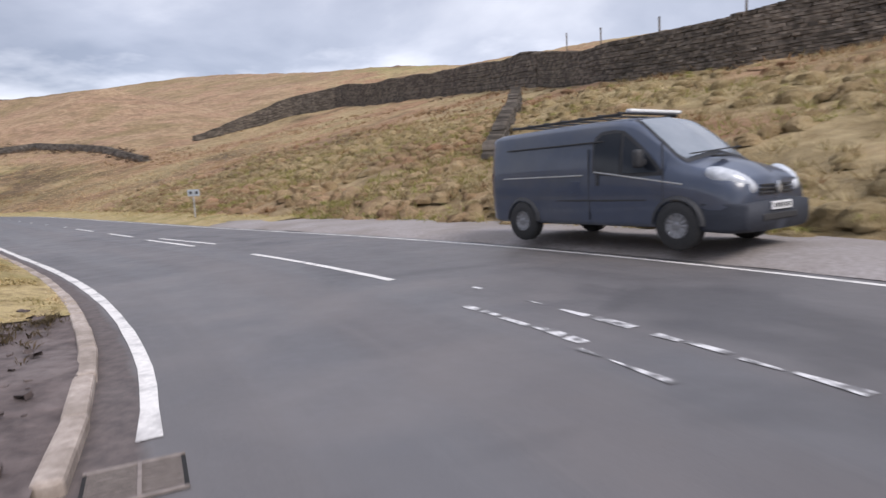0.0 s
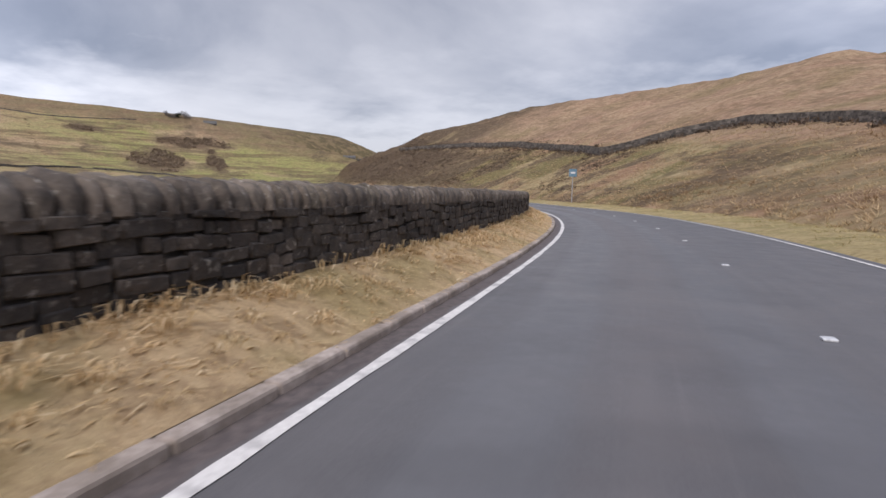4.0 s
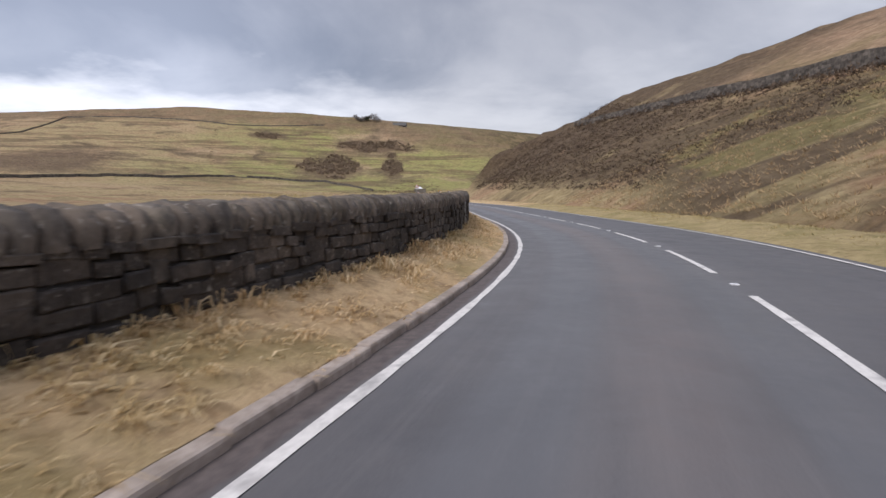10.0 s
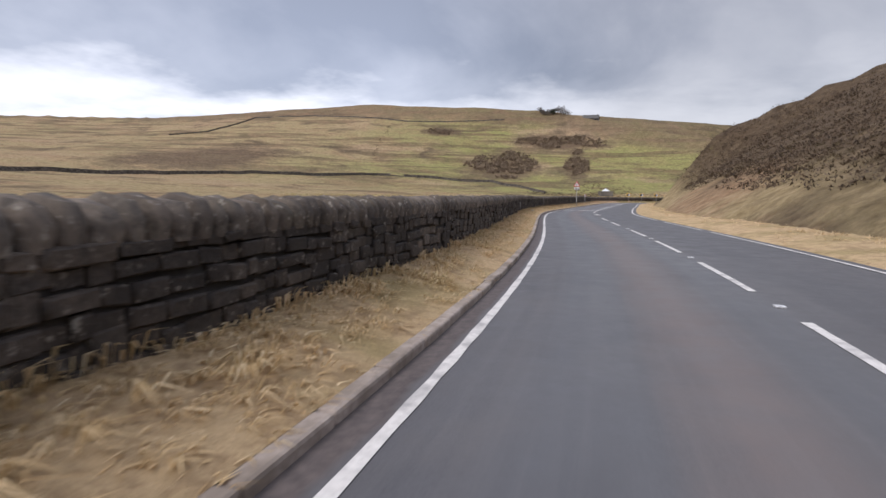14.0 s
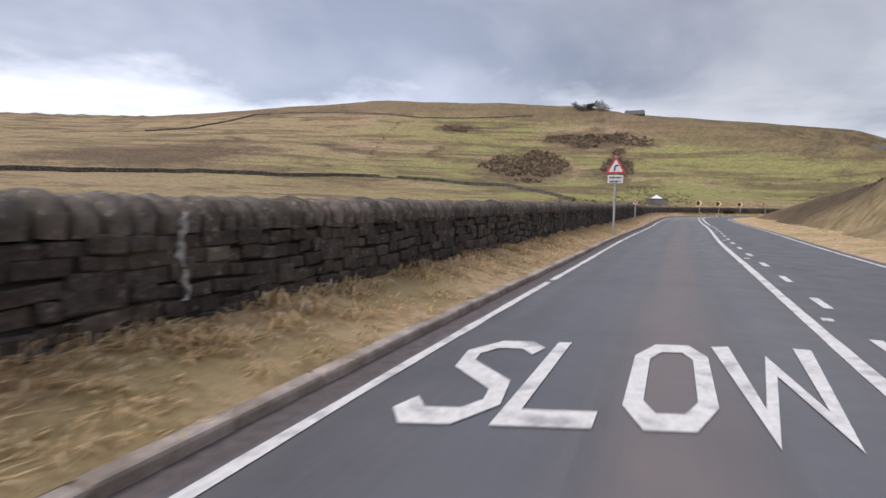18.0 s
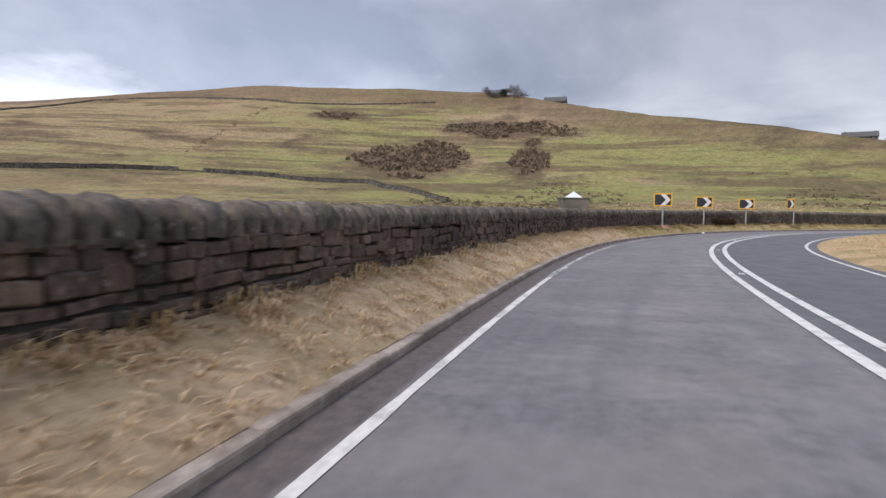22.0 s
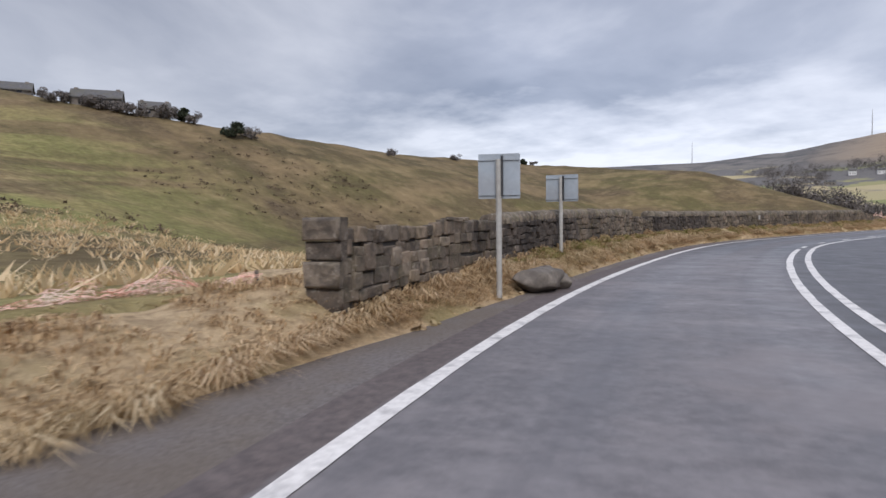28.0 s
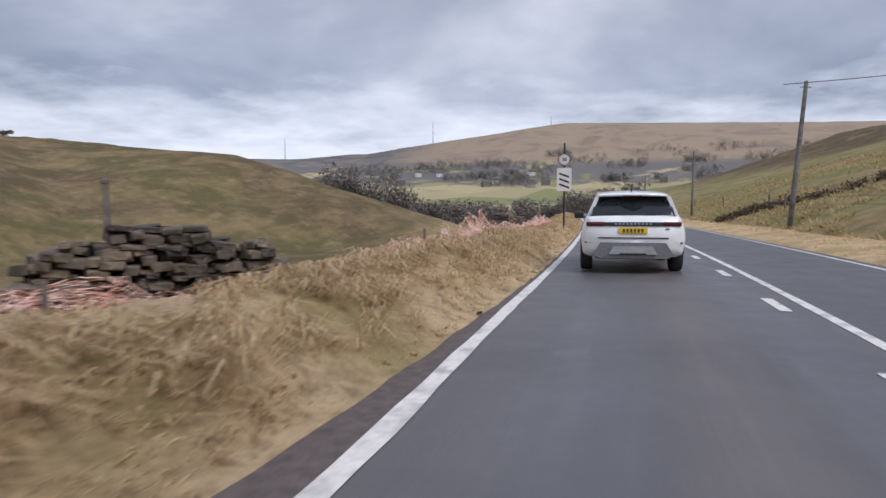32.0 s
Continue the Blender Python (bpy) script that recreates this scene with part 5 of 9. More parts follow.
# ---- vehicles ----
WHITE_CAR = surface("white_car_paint", (0.78, 0.79, 0.80), (0.84, 0.85, 0.86), scale=3, rough=0.25, bump=0.0, coat=0.8, c3=(0.62, 0.60, 0.57), scale3=1.8, amount3=0.25)
GREY_VAN = surface("slate_van_paint", (0.036, 0.048, 0.080), (0.050, 0.064, 0.100), scale=3, rough=0.32, bump=0.02, coat=0.6, c3=(0.085, 0.084, 0.085), scale3=1.4, amount3=0.3)
GLASS = surface("tinted_glass", (0.010, 0.012, 0.016), (0.018, 0.021, 0.027), scale=2, rough=0.08, bump=0.0, spec=0.35)
# the sky's reflection is put into the windscreen as a pale grey-blue
SCREEN = surface("sky_paled_windscreen", (0.16, 0.18, 0.20), (0.24, 0.26, 0.28), scale=1.5, rough=0.05, bump=0.0, spec=0.9)
TRIM = surface("black_trim", (0.018, 0.018, 0.02), (0.035, 0.035, 0.037), scale=30, rough=0.6, bump=0.15)
BUMPER = surface("grey_bumper_plastic", (0.018, 0.021, 0.030), (0.030, 0.034, 0.046), scale=40, rough=0.7, bump=0.2)
CLADDING = surface("grey_cladding", (0.13, 0.13, 0.135), (0.19, 0.19, 0.195), scale=20, rough=0.5, bump=0.1)
SILVER = surface("silver_trim", (0.45, 0.46, 0.47), (0.62, 0.63, 0.64), scale=20, rough=0.3, bump=0.05, metal=0.7)
RUBBER = surface("tyre_rubber", (0.016, 0.016, 0.017), (0.035, 0.034, 0.033), scale=40, rough=0.9, bump=0.3)
RED_LAMP = surface("red_lamp_lens", (0.06, 0.008, 0.010), (0.10, 0.012, 0.014), scale=20, rough=0.15, bump=0.0)
CLEAR_LAMP = surface("clear_lamp_lens", (0.34, 0.36, 0.39), (0.60, 0.62, 0.65), scale=12, rough=0.1, bump=0.05)
YELLOW_PLATE = surface("yellow_plate", (0.68, 0.44, 0.02), (0.76, 0.50, 0.03), scale=20, rough=0.4, bump=0.0)
WHITE_PLATE = surface("white_plate", (0.66, 0.66, 0.66), (0.76, 0.76, 0.76), scale=20, rough=0.4, bump=0.0)


def catmull(rows, ts, t):
    """Smooth rows of numbers given at ts, at t."""
    rows, ts = np.array(rows, float), np.array(ts, float)
    i = int(np.clip(np.searchsorted(ts, t) - 1, 0, len(ts) - 2))
    a, b = ts[i], ts[i + 1]
    u = (t - a) / (b - a)
    m0 = (rows[i + 1] - rows[max(i - 1, 0)]) / (ts[i + 1] - ts[max(i - 1, 0)]) * (b - a)
    m1 = (rows[min(i + 2, len(ts) - 1)] - rows[i]) / (ts[min(i + 2, len(ts) - 1)] - ts[i]) * (b - a)
    return (2 * u ** 3 - 3 * u ** 2 + 1) * rows[i] + (u ** 3 - 2 * u ** 2 + u) * m0 + (-2 * u ** 3 + 3 * u ** 2) * rows[i + 1] + (u ** 3 - u ** 2) * m1


def loft(sections, count=26, round_=3):
    """A body from half sections (y, [(x, z), ...] bottom to top), mirrored and closed at its ends."""
    ts = [s[0] for s in sections]
    rows = [np.ravel(s[1]) for s in sections]
    bm, rings = bmesh.new(), []
    for y in np.linspace(ts[0], ts[-1], count):
        half_ = catmull(rows, ts, y).reshape(-1, 2)
        fine = [catmull(half_, np.arange(len(half_)), u) for u in np.linspace(0, len(half_) - 1, (len(half_) - 1) * round_ + 1)]
        pts = [(x, z) for x, z in fine] + [(-x, z) for x, z in fine[::-1]]
        rings.append([bm.verts.new((x, y, z)) for x, z in pts])
    for a, b in zip(rings[:-1], rings[1:]):
        for i in range(len(a)):
            j = (i + 1) % len(a)
            bm.faces.new((a[i], a[j], b[j], b[i]))
    bm.faces.new(rings[0][::-1])
    bm.faces.new(rings[-1])
    return bm


def lathe(profile, seg=28, axis_x=True, caps=True):
    """A turned solid about the x axis (or z): profile of (radius, place along the axis)."""
    bm, rings = bmesh.new(), []
    for r, a in profile:
        ring = []
        for i in range(seg):
            w = 2 * math.pi * i / seg
            p = (a, r * math.cos(w), r * math.sin(w)) if axis_x else (r * math.cos(w), r * math.sin(w), a)
            ring.append(bm.verts.new(p))
        rings.append(ring)
    for a, b in zip(rings[:-1], rings[1:]):
        for i in range(seg):
            j = (i + 1) % seg
            bm.faces.new((a[i], a[j], b[j], b[i]))
    for ring in (rings[0], rings[-1]) if caps else ():
        if (ring[0].co - ring[seg // 2].co).length > 1e-4:
            bm.faces.new(ring)
    return bm


def arch(profile):
    """The upper part of a turned ring: the lip over a wheel."""
    bm = lathe(profile, 40, caps=False)
    bmesh.ops.delete(bm, geom=[v for v in bm.verts if v.co.z < -0.02], context="VERTS")
    return bm


def prism(points, depth, lift=0.0):
    """A flat plate in the x-z plane from its outline, thick along y."""
    bm = bmesh.new()
    a = [bm.verts.new((x, lift - depth / 2, z)) for x, z in points]
    b = [bm.verts.new((x, lift + depth / 2, z)) for x, z in points]
    bm.faces.new(a)
    bm.faces.new(b[::-1])
    for i in range(len(a)):
        j = (i + 1) % len(a)
        bm.faces.new((a[i], a[j], b[j], b[i]))
    return bm


def wheel(parent, x, y, r, wide, side, spokes=10, rim_mat=None, k=1.0, rim_label="silver rim"):
    t = part("tyre_wheel", lathe([(r * 0.62 * k, -wide / 2 + 0.01), (r * 0.93, -wide / 2), (r, -wide * 0.32), (r, wide * 0.32), (r * 0.93, wide / 2), (r * 0.62 * k, wide / 2 - 0.01)], 30, caps=False), RUBBER, parent, smooth=True, at=Matrix.Translation((x, y, r)))
    t.name = "wheel"
    part("rim", lathe([(0.01, side * (wide / 2 - 0.02)), (r * 0.16, side * (wide / 2 - 0.015)), (r * 0.2, side * (wide / 2 - 0.05)), (r * 0.56 * k, side * (wide / 2 - 0.055)), (r * 0.63 * k, side * (wide / 2 - 0.005)), (r * 0.66 * k, side * (wide / 2 - 0.02))], 30), rim_mat or SILVER, t, rim_label, True)
    for i in range(spokes):
        part("spoke", box(side * (wide / 2 - 0.03), 0, r * 0.39 * k, 0.03, 0.035, r * 0.42 * k, bevel=0.008), rim_mat or SILVER, t, at=pose(0, 0, 0, 360 / spokes * i, 0, 0))
    return t


def suv(at):
    car = thing("suv", "white compact SUV with black trim and a yellow rear plate, driving lane", "car", at)
    car["label"] = "white compact SUV with black trim on the near lane"
    part("body", loft([
        (-2.17, [(0.0, 0.44), (0.66, 0.44), (0.83, 0.55), (0.86, 0.75), (0.80, 1.00), (0.70, 1.07), (0.0, 1.09)]),
        (-2.06, [(0.0, 0.34), (0.78, 0.34), (0.93, 0.50), (0.95, 0.78), (0.88, 1.02), (0.76, 1.10), (0.0, 1.12)]),
        (-1.40, [(0.0, 0.30), (0.84, 0.30), (0.95, 0.50), (0.955, 0.80), (0.92, 1.02), (0.80, 1.10), (0.0, 1.10)]),
        (0.00, [(0.0, 0.27), (0.84, 0.28), (0.92, 0.45), (0.93, 0.78), (0.905, 0.97), (0.80, 1.04), (0.0, 1.04)]),
        (1.20, [(0.0, 0.27), (0.84, 0.29), (0.945, 0.48), (0.945, 0.78), (0.89, 0.96), (0.74, 1.03), (0.0, 1.05)]),
        (1.85, [(0.0, 0.28), (0.78, 0.30), (0.89, 0.46), (0.88, 0.72), (0.79, 0.88), (0.62, 0.94), (0.0, 0.97)]),
        (2.18, [(0.0, 0.34), (0.55, 0.35), (0.68, 0.46), (0.68, 0.66), (0.60, 0.78), (0.45, 0.82), (0.0, 0.84)])], 30), WHITE_CAR, car, "glossy white bodywork", True)
    part("cabin_glass", loft([
        (-2.02, [(0.0, 1.06), (0.76, 1.06), (0.75, 1.09), (0.70, 1.13), (0.0, 1.13)]),
        (-1.62, [(0.0, 1.04), (0.79, 1.04), (0.76, 1.24), (0.64, 1.47), (0.0, 1.50)]),
        (-0.60, [(0.0, 1.00), (0.79, 1.00), (0.76, 1.26), (0.64, 1.56), (0.0, 1.60)]),
        (0.30, [(0.0, 1.00), (0.78, 1.00), (0.75, 1.26), (0.62, 1.55), (0.0, 1.60)]),
        (0.80, [(0.0, 1.00), (0.76, 1.00), (0.72, 1.22), (0.60, 1.44), (0.0, 1.49)]),
        (1.45, [(0.0, 1.00), (0.70, 1.00), (0.68, 1.03), (0.60, 1.06), (0.0, 1.07)])], 26), GLASS, car, "dark tinted windows", True)
    part("roof", loft([
        (-1.86, [(0.0, 1.50), (0.55, 1.49), (0.62, 1.495), (0.58, 1.52), (0.0, 1.54)]),
        (-1.50, [(0.0, 1.50), (0.62, 1.47), (0.68, 1.485), (0.62, 1.55), (0.0, 1.595)]),
        (-0.40, [(0.0, 1.55), (0.64, 1.52), (0.69, 1.545), (0.62, 1.61), (0.0, 1.65)]),
        (0.40, [(0.0, 1.54), (0.62, 1.52), (0.66, 1.535), (0.60, 1.60), (0.0, 1.64)]),
        (0.85, [(0.0, 1.44), (0.58, 1.42), (0.62, 1.43), (0.57, 1.47), (0.0, 1.52)])], 18), WHITE_CAR, car, "white roof with a rear spoiler", True)
    for sx in (-1, 1):
        part("rear_pillar", prism([(sx * 0.80, 1.06), (sx * 0.90, 1.02), (sx * 0.70, 1.49), (sx * 0.62, 1.50)], 0.10, -1.78), WHITE_CAR, car)
        part("tail_lamp", box(sx * 0.70, -2.165, 0.955, 0.34, 0.06, 0.085, bevel=0.02), RED_LAMP, car, "slim red tail lamp", True)
        part("lower_reflector", box(sx * 0.80, -2.145, 0.60, 0.20, 0.05, 0.028, bevel=0.008), TRIM, car)
        m = part("wing_mirror", box(sx * 1.07, 0.72, 1.10, 0.22, 0.12, 0.16, bevel=0.04), TRIM, car, "black door mirror", True)
        part("mirror_arm", box(sx * 0.94, 0.74, 1.05, 0.18, 0.05, 0.04, bevel=0.01), TRIM, m)
        part("exhaust", lathe([(0.04, -2.14), (0.045, -2.18), (0.034, -2.18), (0.034, -2.10)], 14), SILVER, car, at=pose(sx * 0.5, 0, 0.40, 0, 0, 90) @ pose(0, 0, 0, 0, 0, 0))
        for y in (-1.32, 1.36):
            part("wheel_arch", arch([(0.36, sx * 0.80), (0.42, sx * 0.80), (0.425, sx * 0.965), (0.375, sx * 0.985)]), TRIM, car, "black wheel-arch cladding", True, Matrix.Translation((0, y, 0.36)))
            wheel(car, sx * 0.865, y, 0.355, 0.235, sx)
    part("light_bar", box(0, -2.168, 0.955, 1.08, 0.055, 0.075, bevel=0.015), TRIM, car, "gloss black bar across the tailgate")
    for i in range(10):
        part("badge_mark", box(-0.315 + i * 0.07, -2.198, 0.957, 0.042, 0.008, 0.024), SILVER, car)
    plate = part("number_plate", box(0, -2.185, 0.83, 0.52, 0.03, 0.115, bevel=0.006), YELLOW_PLATE, car, "yellow rear number plate")
    for i in range(6):
        part("plate_bar", box(-0.17 + i * 0.068, -2.204, 0.83, 0.036, 0.006, 0.066), TRIM, plate)
    part("tailgate_seam", box(0, -2.172, 0.69, 1.30, 0.035, 0.022, bevel=0.006), TRIM, car, "black crease under the tailgate")
    part("rear_bumper", prism([(-0.74, 0.36), (-0.60, 0.60), (0.60, 0.60), (0.74, 0.36), (0.62, 0.30), (-0.62, 0.30)], 0.12, -2.13), CLADDING, car, "dark grey lower bumper")
    part("skid_plate", prism([(-0.44, 0.38), (-0.36, 0.53), (0.36, 0.53), (0.44, 0.38)], 0.05, -2.20), SILVER, car, "silver skid plate")
    part("tow_slot", box(0, -2.215, 0.39, 0.5, 0.03, 0.03, bevel=0.01), TRIM, car)
    part("under_tray", box(0, -1.0, 0.33, 1.4, 2.2, 0.10, bevel=0.03), TRIM, car)
    part("badge", box(0.62, -2.17, 0.86, 0.07, 0.02, 0.03, bevel=0.006), CLADDING, car)
    part("rear_wiper", box(0.05, -1.99, 1.16, 0.42, 0.02, 0.02, bevel=0.005), TRIM, car, at=pose(0, 0, 0, 0, 4, 0))
    part("brake_light", box(0, -1.86, 1.495, 0.34, 0.03, 0.018), RED_LAMP, car)
    part("aerial_fin", prism([(0, 0), (0.13, 0), (0.02, 0.07), (0, 0.06)], 0.03), TRIM, car, at=pose(0, -1.45, 1.60, 0, 0, 90))
    return car


suv(road_pose(493.2, 1.42, 0.03, 1.5))


STEEL_RIM = surface("steel_rim", (0.16, 0.16, 0.165), (0.30, 0.30, 0.31), scale=24, rough=0.5, bump=0.1, metal=0.4)


def van(at):
    car = thing("panel_van", "parked dark slate-blue panel van with a roof rack in the lay-by", "van", at)
    shape = [
        (-2.40, [(0.0, 0.36), (0.80, 0.36), (0.90, 0.50), (0.93, 1.02), (0.87, 1.66), (0.74, 1.86), (0.0, 1.91)]),
        (-2.25, [(0.0, 0.32), (0.84, 0.32), (0.94, 0.48), (0.955, 1.02), (0.89, 1.69), (0.76, 1.89), (0.0, 1.94)]),
        (0.20, [(0.0, 0.30), (0.84, 0.30), (0.94, 0.46), (0.955, 1.02), (0.89, 1.70), (0.76, 1.91), (0.0, 1.96)]),
        (0.75, [(0.0, 0.30), (0.84, 0.30), (0.94, 0.46), (0.955, 1.02), (0.87, 1.64), (0.73, 1.85), (0.0, 1.92)]),
        (1.15, [(0.0, 0.30), (0.84, 0.30), (0.94, 0.46), (0.955, 1.00), (0.86, 1.42), (0.75, 1.57), (0.0, 1.68)]),
        (1.60, [(0.0, 0.30), (0.84, 0.31), (0.94, 0.47), (0.945, 0.95), (0.86, 1.15), (0.74, 1.22), (0.0, 1.34)]),
        (2.05, [(0.0, 0.32), (0.83, 0.33), (0.93, 0.46), (0.92, 0.88), (0.84, 1.04), (0.66, 1.10), (0.0, 1.19)]),
        (2.26, [(0.0, 0.34), (0.78, 0.35), (0.89, 0.47), (0.87, 0.82), (0.78, 0.96), (0.60, 1.02), (0.0, 1.08)]),
        (2.40, [(0.0, 0.38), (0.64, 0.39), (0.78, 0.50), (0.76, 0.74), (0.66, 0.88), (0.50, 0.93), (0.0, 0.96)])]
    part("body", loft(shape, 60), GREY_VAN, car, "dented slate-blue bodywork", True)

    def section(y):
        half_ = catmull([np.ravel(q[1]) for q in shape], [q[0] for q in shape], y).reshape(-1, 2)
        return np.array([catmull(half_, np.arange(len(half_)), u) for u in np.linspace(2, len(half_) - 1, 41)])

    def side_patch(cols, lift, sx):
        """A pane that follows the flank: cols of (y, low z, high z)."""
        bm, rows = bmesh.new(), []
        for y, lo, hi in cols:
            sec = section(y)
            zs_ = np.linspace(lo, hi, 7)
            rows.append([bm.verts.new((sx * (float(np.interp(z, sec[:, 1], sec[:, 0])) + lift), y, float(z))) for z in zs_])
        for a, b in zip(rows[:-1], rows[1:]):
            for i in range(6):
                bm.faces.new((a[i], a[i + 1], b[i + 1], b[i]) if sx > 0 else (a[i], b[i], b[i + 1], a[i + 1]))
        return bm

    def top_patch(cols, lift):
        """A pane that follows the top: cols of (y, half width)."""
        bm, rows = bmesh.new(), []
        for y, w in cols:
            sec = section(y)[::-1]
            rows.append([bm.verts.new((float(x), y + lift * 0.5, float(np.interp(abs(x), sec[:, 0], sec[:, 1])) + lift)) for x in np.linspace(-w, w, 15)])
        for a, b in zip(rows[:-1], rows[1:]):
            for i in range(14):
                bm.faces.new((a[i], a[i + 1], b[i + 1], b[i]))
        return bm

    part("screen_surround", top_patch([(0.70, 0.725), (0.85, 0.745), (1.05, 0.775), (1.25, 0.80), (1.45, 0.82), (1.62, 0.80)], 0.006), TRIM, car, smooth=True)
    part("windscreen", top_patch([(0.76, 0.68), (0.85, 0.705), (1.05, 0.735), (1.25, 0.76), (1.42, 0.775), (1.55, 0.74)], 0.014), SCREEN, car, "windscreen coloured pale for the sky it reflects", True)
    for sx in (-1, 1):
        part("window_rubber", side_patch([(0.05, 1.14, 1.56), (0.10, 1.11, 1.68), (0.22, 1.09, 1.75), (0.45, 1.07, 1.76), (0.62, 1.06, 1.73), (0.80, 1.05, 1.60), (1.00, 1.05, 1.43), (1.20, 1.05, 1.23), (1.32, 1.05, 1.10)], 0.006, sx), TRIM, car, smooth=True)
        part("door_window", side_patch([(0.09, 1.19, 1.54), (0.14, 1.16, 1.63), (0.24, 1.14, 1.70), (0.45, 1.12, 1.71), (0.58, 1.11, 1.70)], 0.014, sx), GLASS, car, "dark cab door window", True)
        part("quarter_window", side_patch([(0.64, 1.10, 1.66), (0.80, 1.10, 1.54), (1.00, 1.10, 1.37), (1.16, 1.10, 1.20), (1.22, 1.10, 1.14)], 0.014, sx), GLASS, car, "small dark window before the door bar", True)
        m = part("wing_mirror", box(sx * 1.09, 1.02, 1.30, 0.16, 0.12, 0.26, bevel=0.04), TRIM, car, "black door mirror", True)
        part("mirror_arm", box(sx * 0.99, 1.02, 1.25, 0.14, 0.05, 0.08, bevel=0.01), TRIM, m)
        lamp = bmesh.new()
        bmesh.ops.create_icosphere(lamp, subdivisions=3, radius=1.0, matrix=pose(sx * 0.69, 2.17, 0.93, -24, 0, sx * 38) @ Matrix.Diagonal((0.150, 0.34, 0.150, 1)))
        for v_ in lamp.verts:  # drawn out to a point towards the wing
            v_.co.z += 0.10 * max(0.0, 2.17 - v_.co.y)
        part("headlamp", lamp, CLEAR_LAMP, car, "large clear headlamp", True)
        part("side_moulding", box(sx * 0.948, -0.05, 0.70, 0.022, 2.2, 0.035, bevel=0.008), TRIM, car, "black rubbing strip")
        part("side_crease", box(sx * 0.958, -1.1, 1.10, 0.012, 1.9, 0.02, bevel=0.004), SILVER, car)
        part("swage_line", box(0, 0, 0, 0.012, 1.55, 0.022, bevel=0.004), SILVER, car, "pale crease running down to the headlamp", at=pose(sx * 0.955, 0.86, 1.03, -8.5, 0, sx * 0.6))
        part("door_rail", box(sx * 0.93, -0.85, 1.60, 0.02, 2.2, 0.025, bevel=0.006), TRIM, car)
        part("door_handle", box(sx * 0.965, 0.16, 1.02, 0.03, 0.05, 0.18, bevel=0.01), TRIM, car)
        for y in (-0.02, 1.32):
            part("door_seam", box(sx * 0.95, y, 0.95, 0.02, 0.012, 1.1), TRIM, car)
        part("fuel_flap", box(sx * 0.958, -0.3, 0.92, 0.01, 0.18, 0.18, bevel=0.003), GREY_VAN, car)
        for y in (-1.55, 1.55):
            part("wheel_arch", arch([(0.35, sx * 0.82), (0.405, sx * 0.82), (0.415, sx * 0.965), (0.36, sx * 0.995)]), TRIM, car, "black wheel arch", True, Matrix.Translation((0, y, 0.35)))
            wheel(car, sx * 0.885, y, 0.345, 0.215, sx, 12, STEEL_RIM, 0.80, "dull grey steel rim")
    part("front_bumper", loft([(1.90, [(0.0, 0.26), (0.84, 0.26), (0.945, 0.36), (0.945, 0.60), (0.86, 0.66), (0.0, 0.66)]), (2.25, [(0.0, 0.24), (0.80, 0.25), (0.90, 0.36), (0.90, 0.60), (0.80, 0.66), (0.0, 0.68)]), (2.47, [(0.0, 0.26), (0.66, 0.27), (0.80, 0.37), (0.80, 0.58), (0.70, 0.64), (0.0, 0.66)])], 14), BUMPER, car, "dark grey plastic front bumper", True)
    for z in (0.76, 0.81, 0.86):
        part("grille_bar", box(0, 2.40, z, 0.90 - (z - 0.74), 0.06, 0.028, bevel=0.006), TRIM, car)
    part("grille_badge", prism([(0, -0.09), (0.06, 0), (0, 0.09), (-0.06, 0)], 0.03), SILVER, car, at=pose(0, 2.45, 0.82))
    part("lower_grille", box(0, 2.465, 0.44, 0.9, 0.05, 0.09, bevel=0.015), TRIM, car)
    plate = part("number_plate", box(0, 2.49, 0.585, 0.52, 0.02, 0.11, bevel=0.005), WHITE_PLATE, car, "white front number plate")
    for i in range(7):
        part("plate_bar", box(-0.19 + i * 0.064, 2.503, 0.585, 0.034, 0.006, 0.06), TRIM, plate)
    part("bonnet_vent", box(0.30, 1.80, 1.285, 0.36, 0.10, 0.03, bevel=0.012), TRIM, car)
    for x0 in (-0.35, 0.3):
        part("wiper", box(x0, 1.60, 1.375, 0.62, 0.025, 0.02, bevel=0.006), TRIM, car, at=pose(0, 0, 0, 0, 4, 0))
    rack = part("roof_rack", box(0, 0.52, 2.045, 1.30, 0.10, 0.05, bevel=0.018), WHITE_PLATE, car, "pale tube across the roof rack")
    for y in np.linspace(-2.0, 0.4, 7):
        part("rack_bar", box(0, float(y), 2.02, 1.46, 0.04, 0.035, bevel=0.01), TRIM, rack)
    for sx in (-1, 1):
        part("rack_rail", box(sx * 0.70, -0.8, 2.0, 0.04, 2.5, 0.04, bevel=0.01), TRIM, rack)
        part("rear_lamp", box(sx * 0.86, -2.41, 1.0, 0.12, 0.05, 0.42, bevel=0.015), RED_LAMP, car)
    part("rear_door_seam", box(0, -2.405, 1.1, 0.012, 0.02, 1.3), TRIM, car)
    return car


v_dir = Vector((0.669, -0.743, 0)).normalized()
v_side = Vector((v_dir.y, -v_dir.x, 0))
v_mid = Vector((-0.66, 21.76, 0)) - v_side * 0.82
van(Matrix.Translation((v_mid.x, v_mid.y, 0.15)) @ pose(0, 0, 0, 0, 0, math.degrees(math.atan2(-v_dir.x, v_dir.y))))

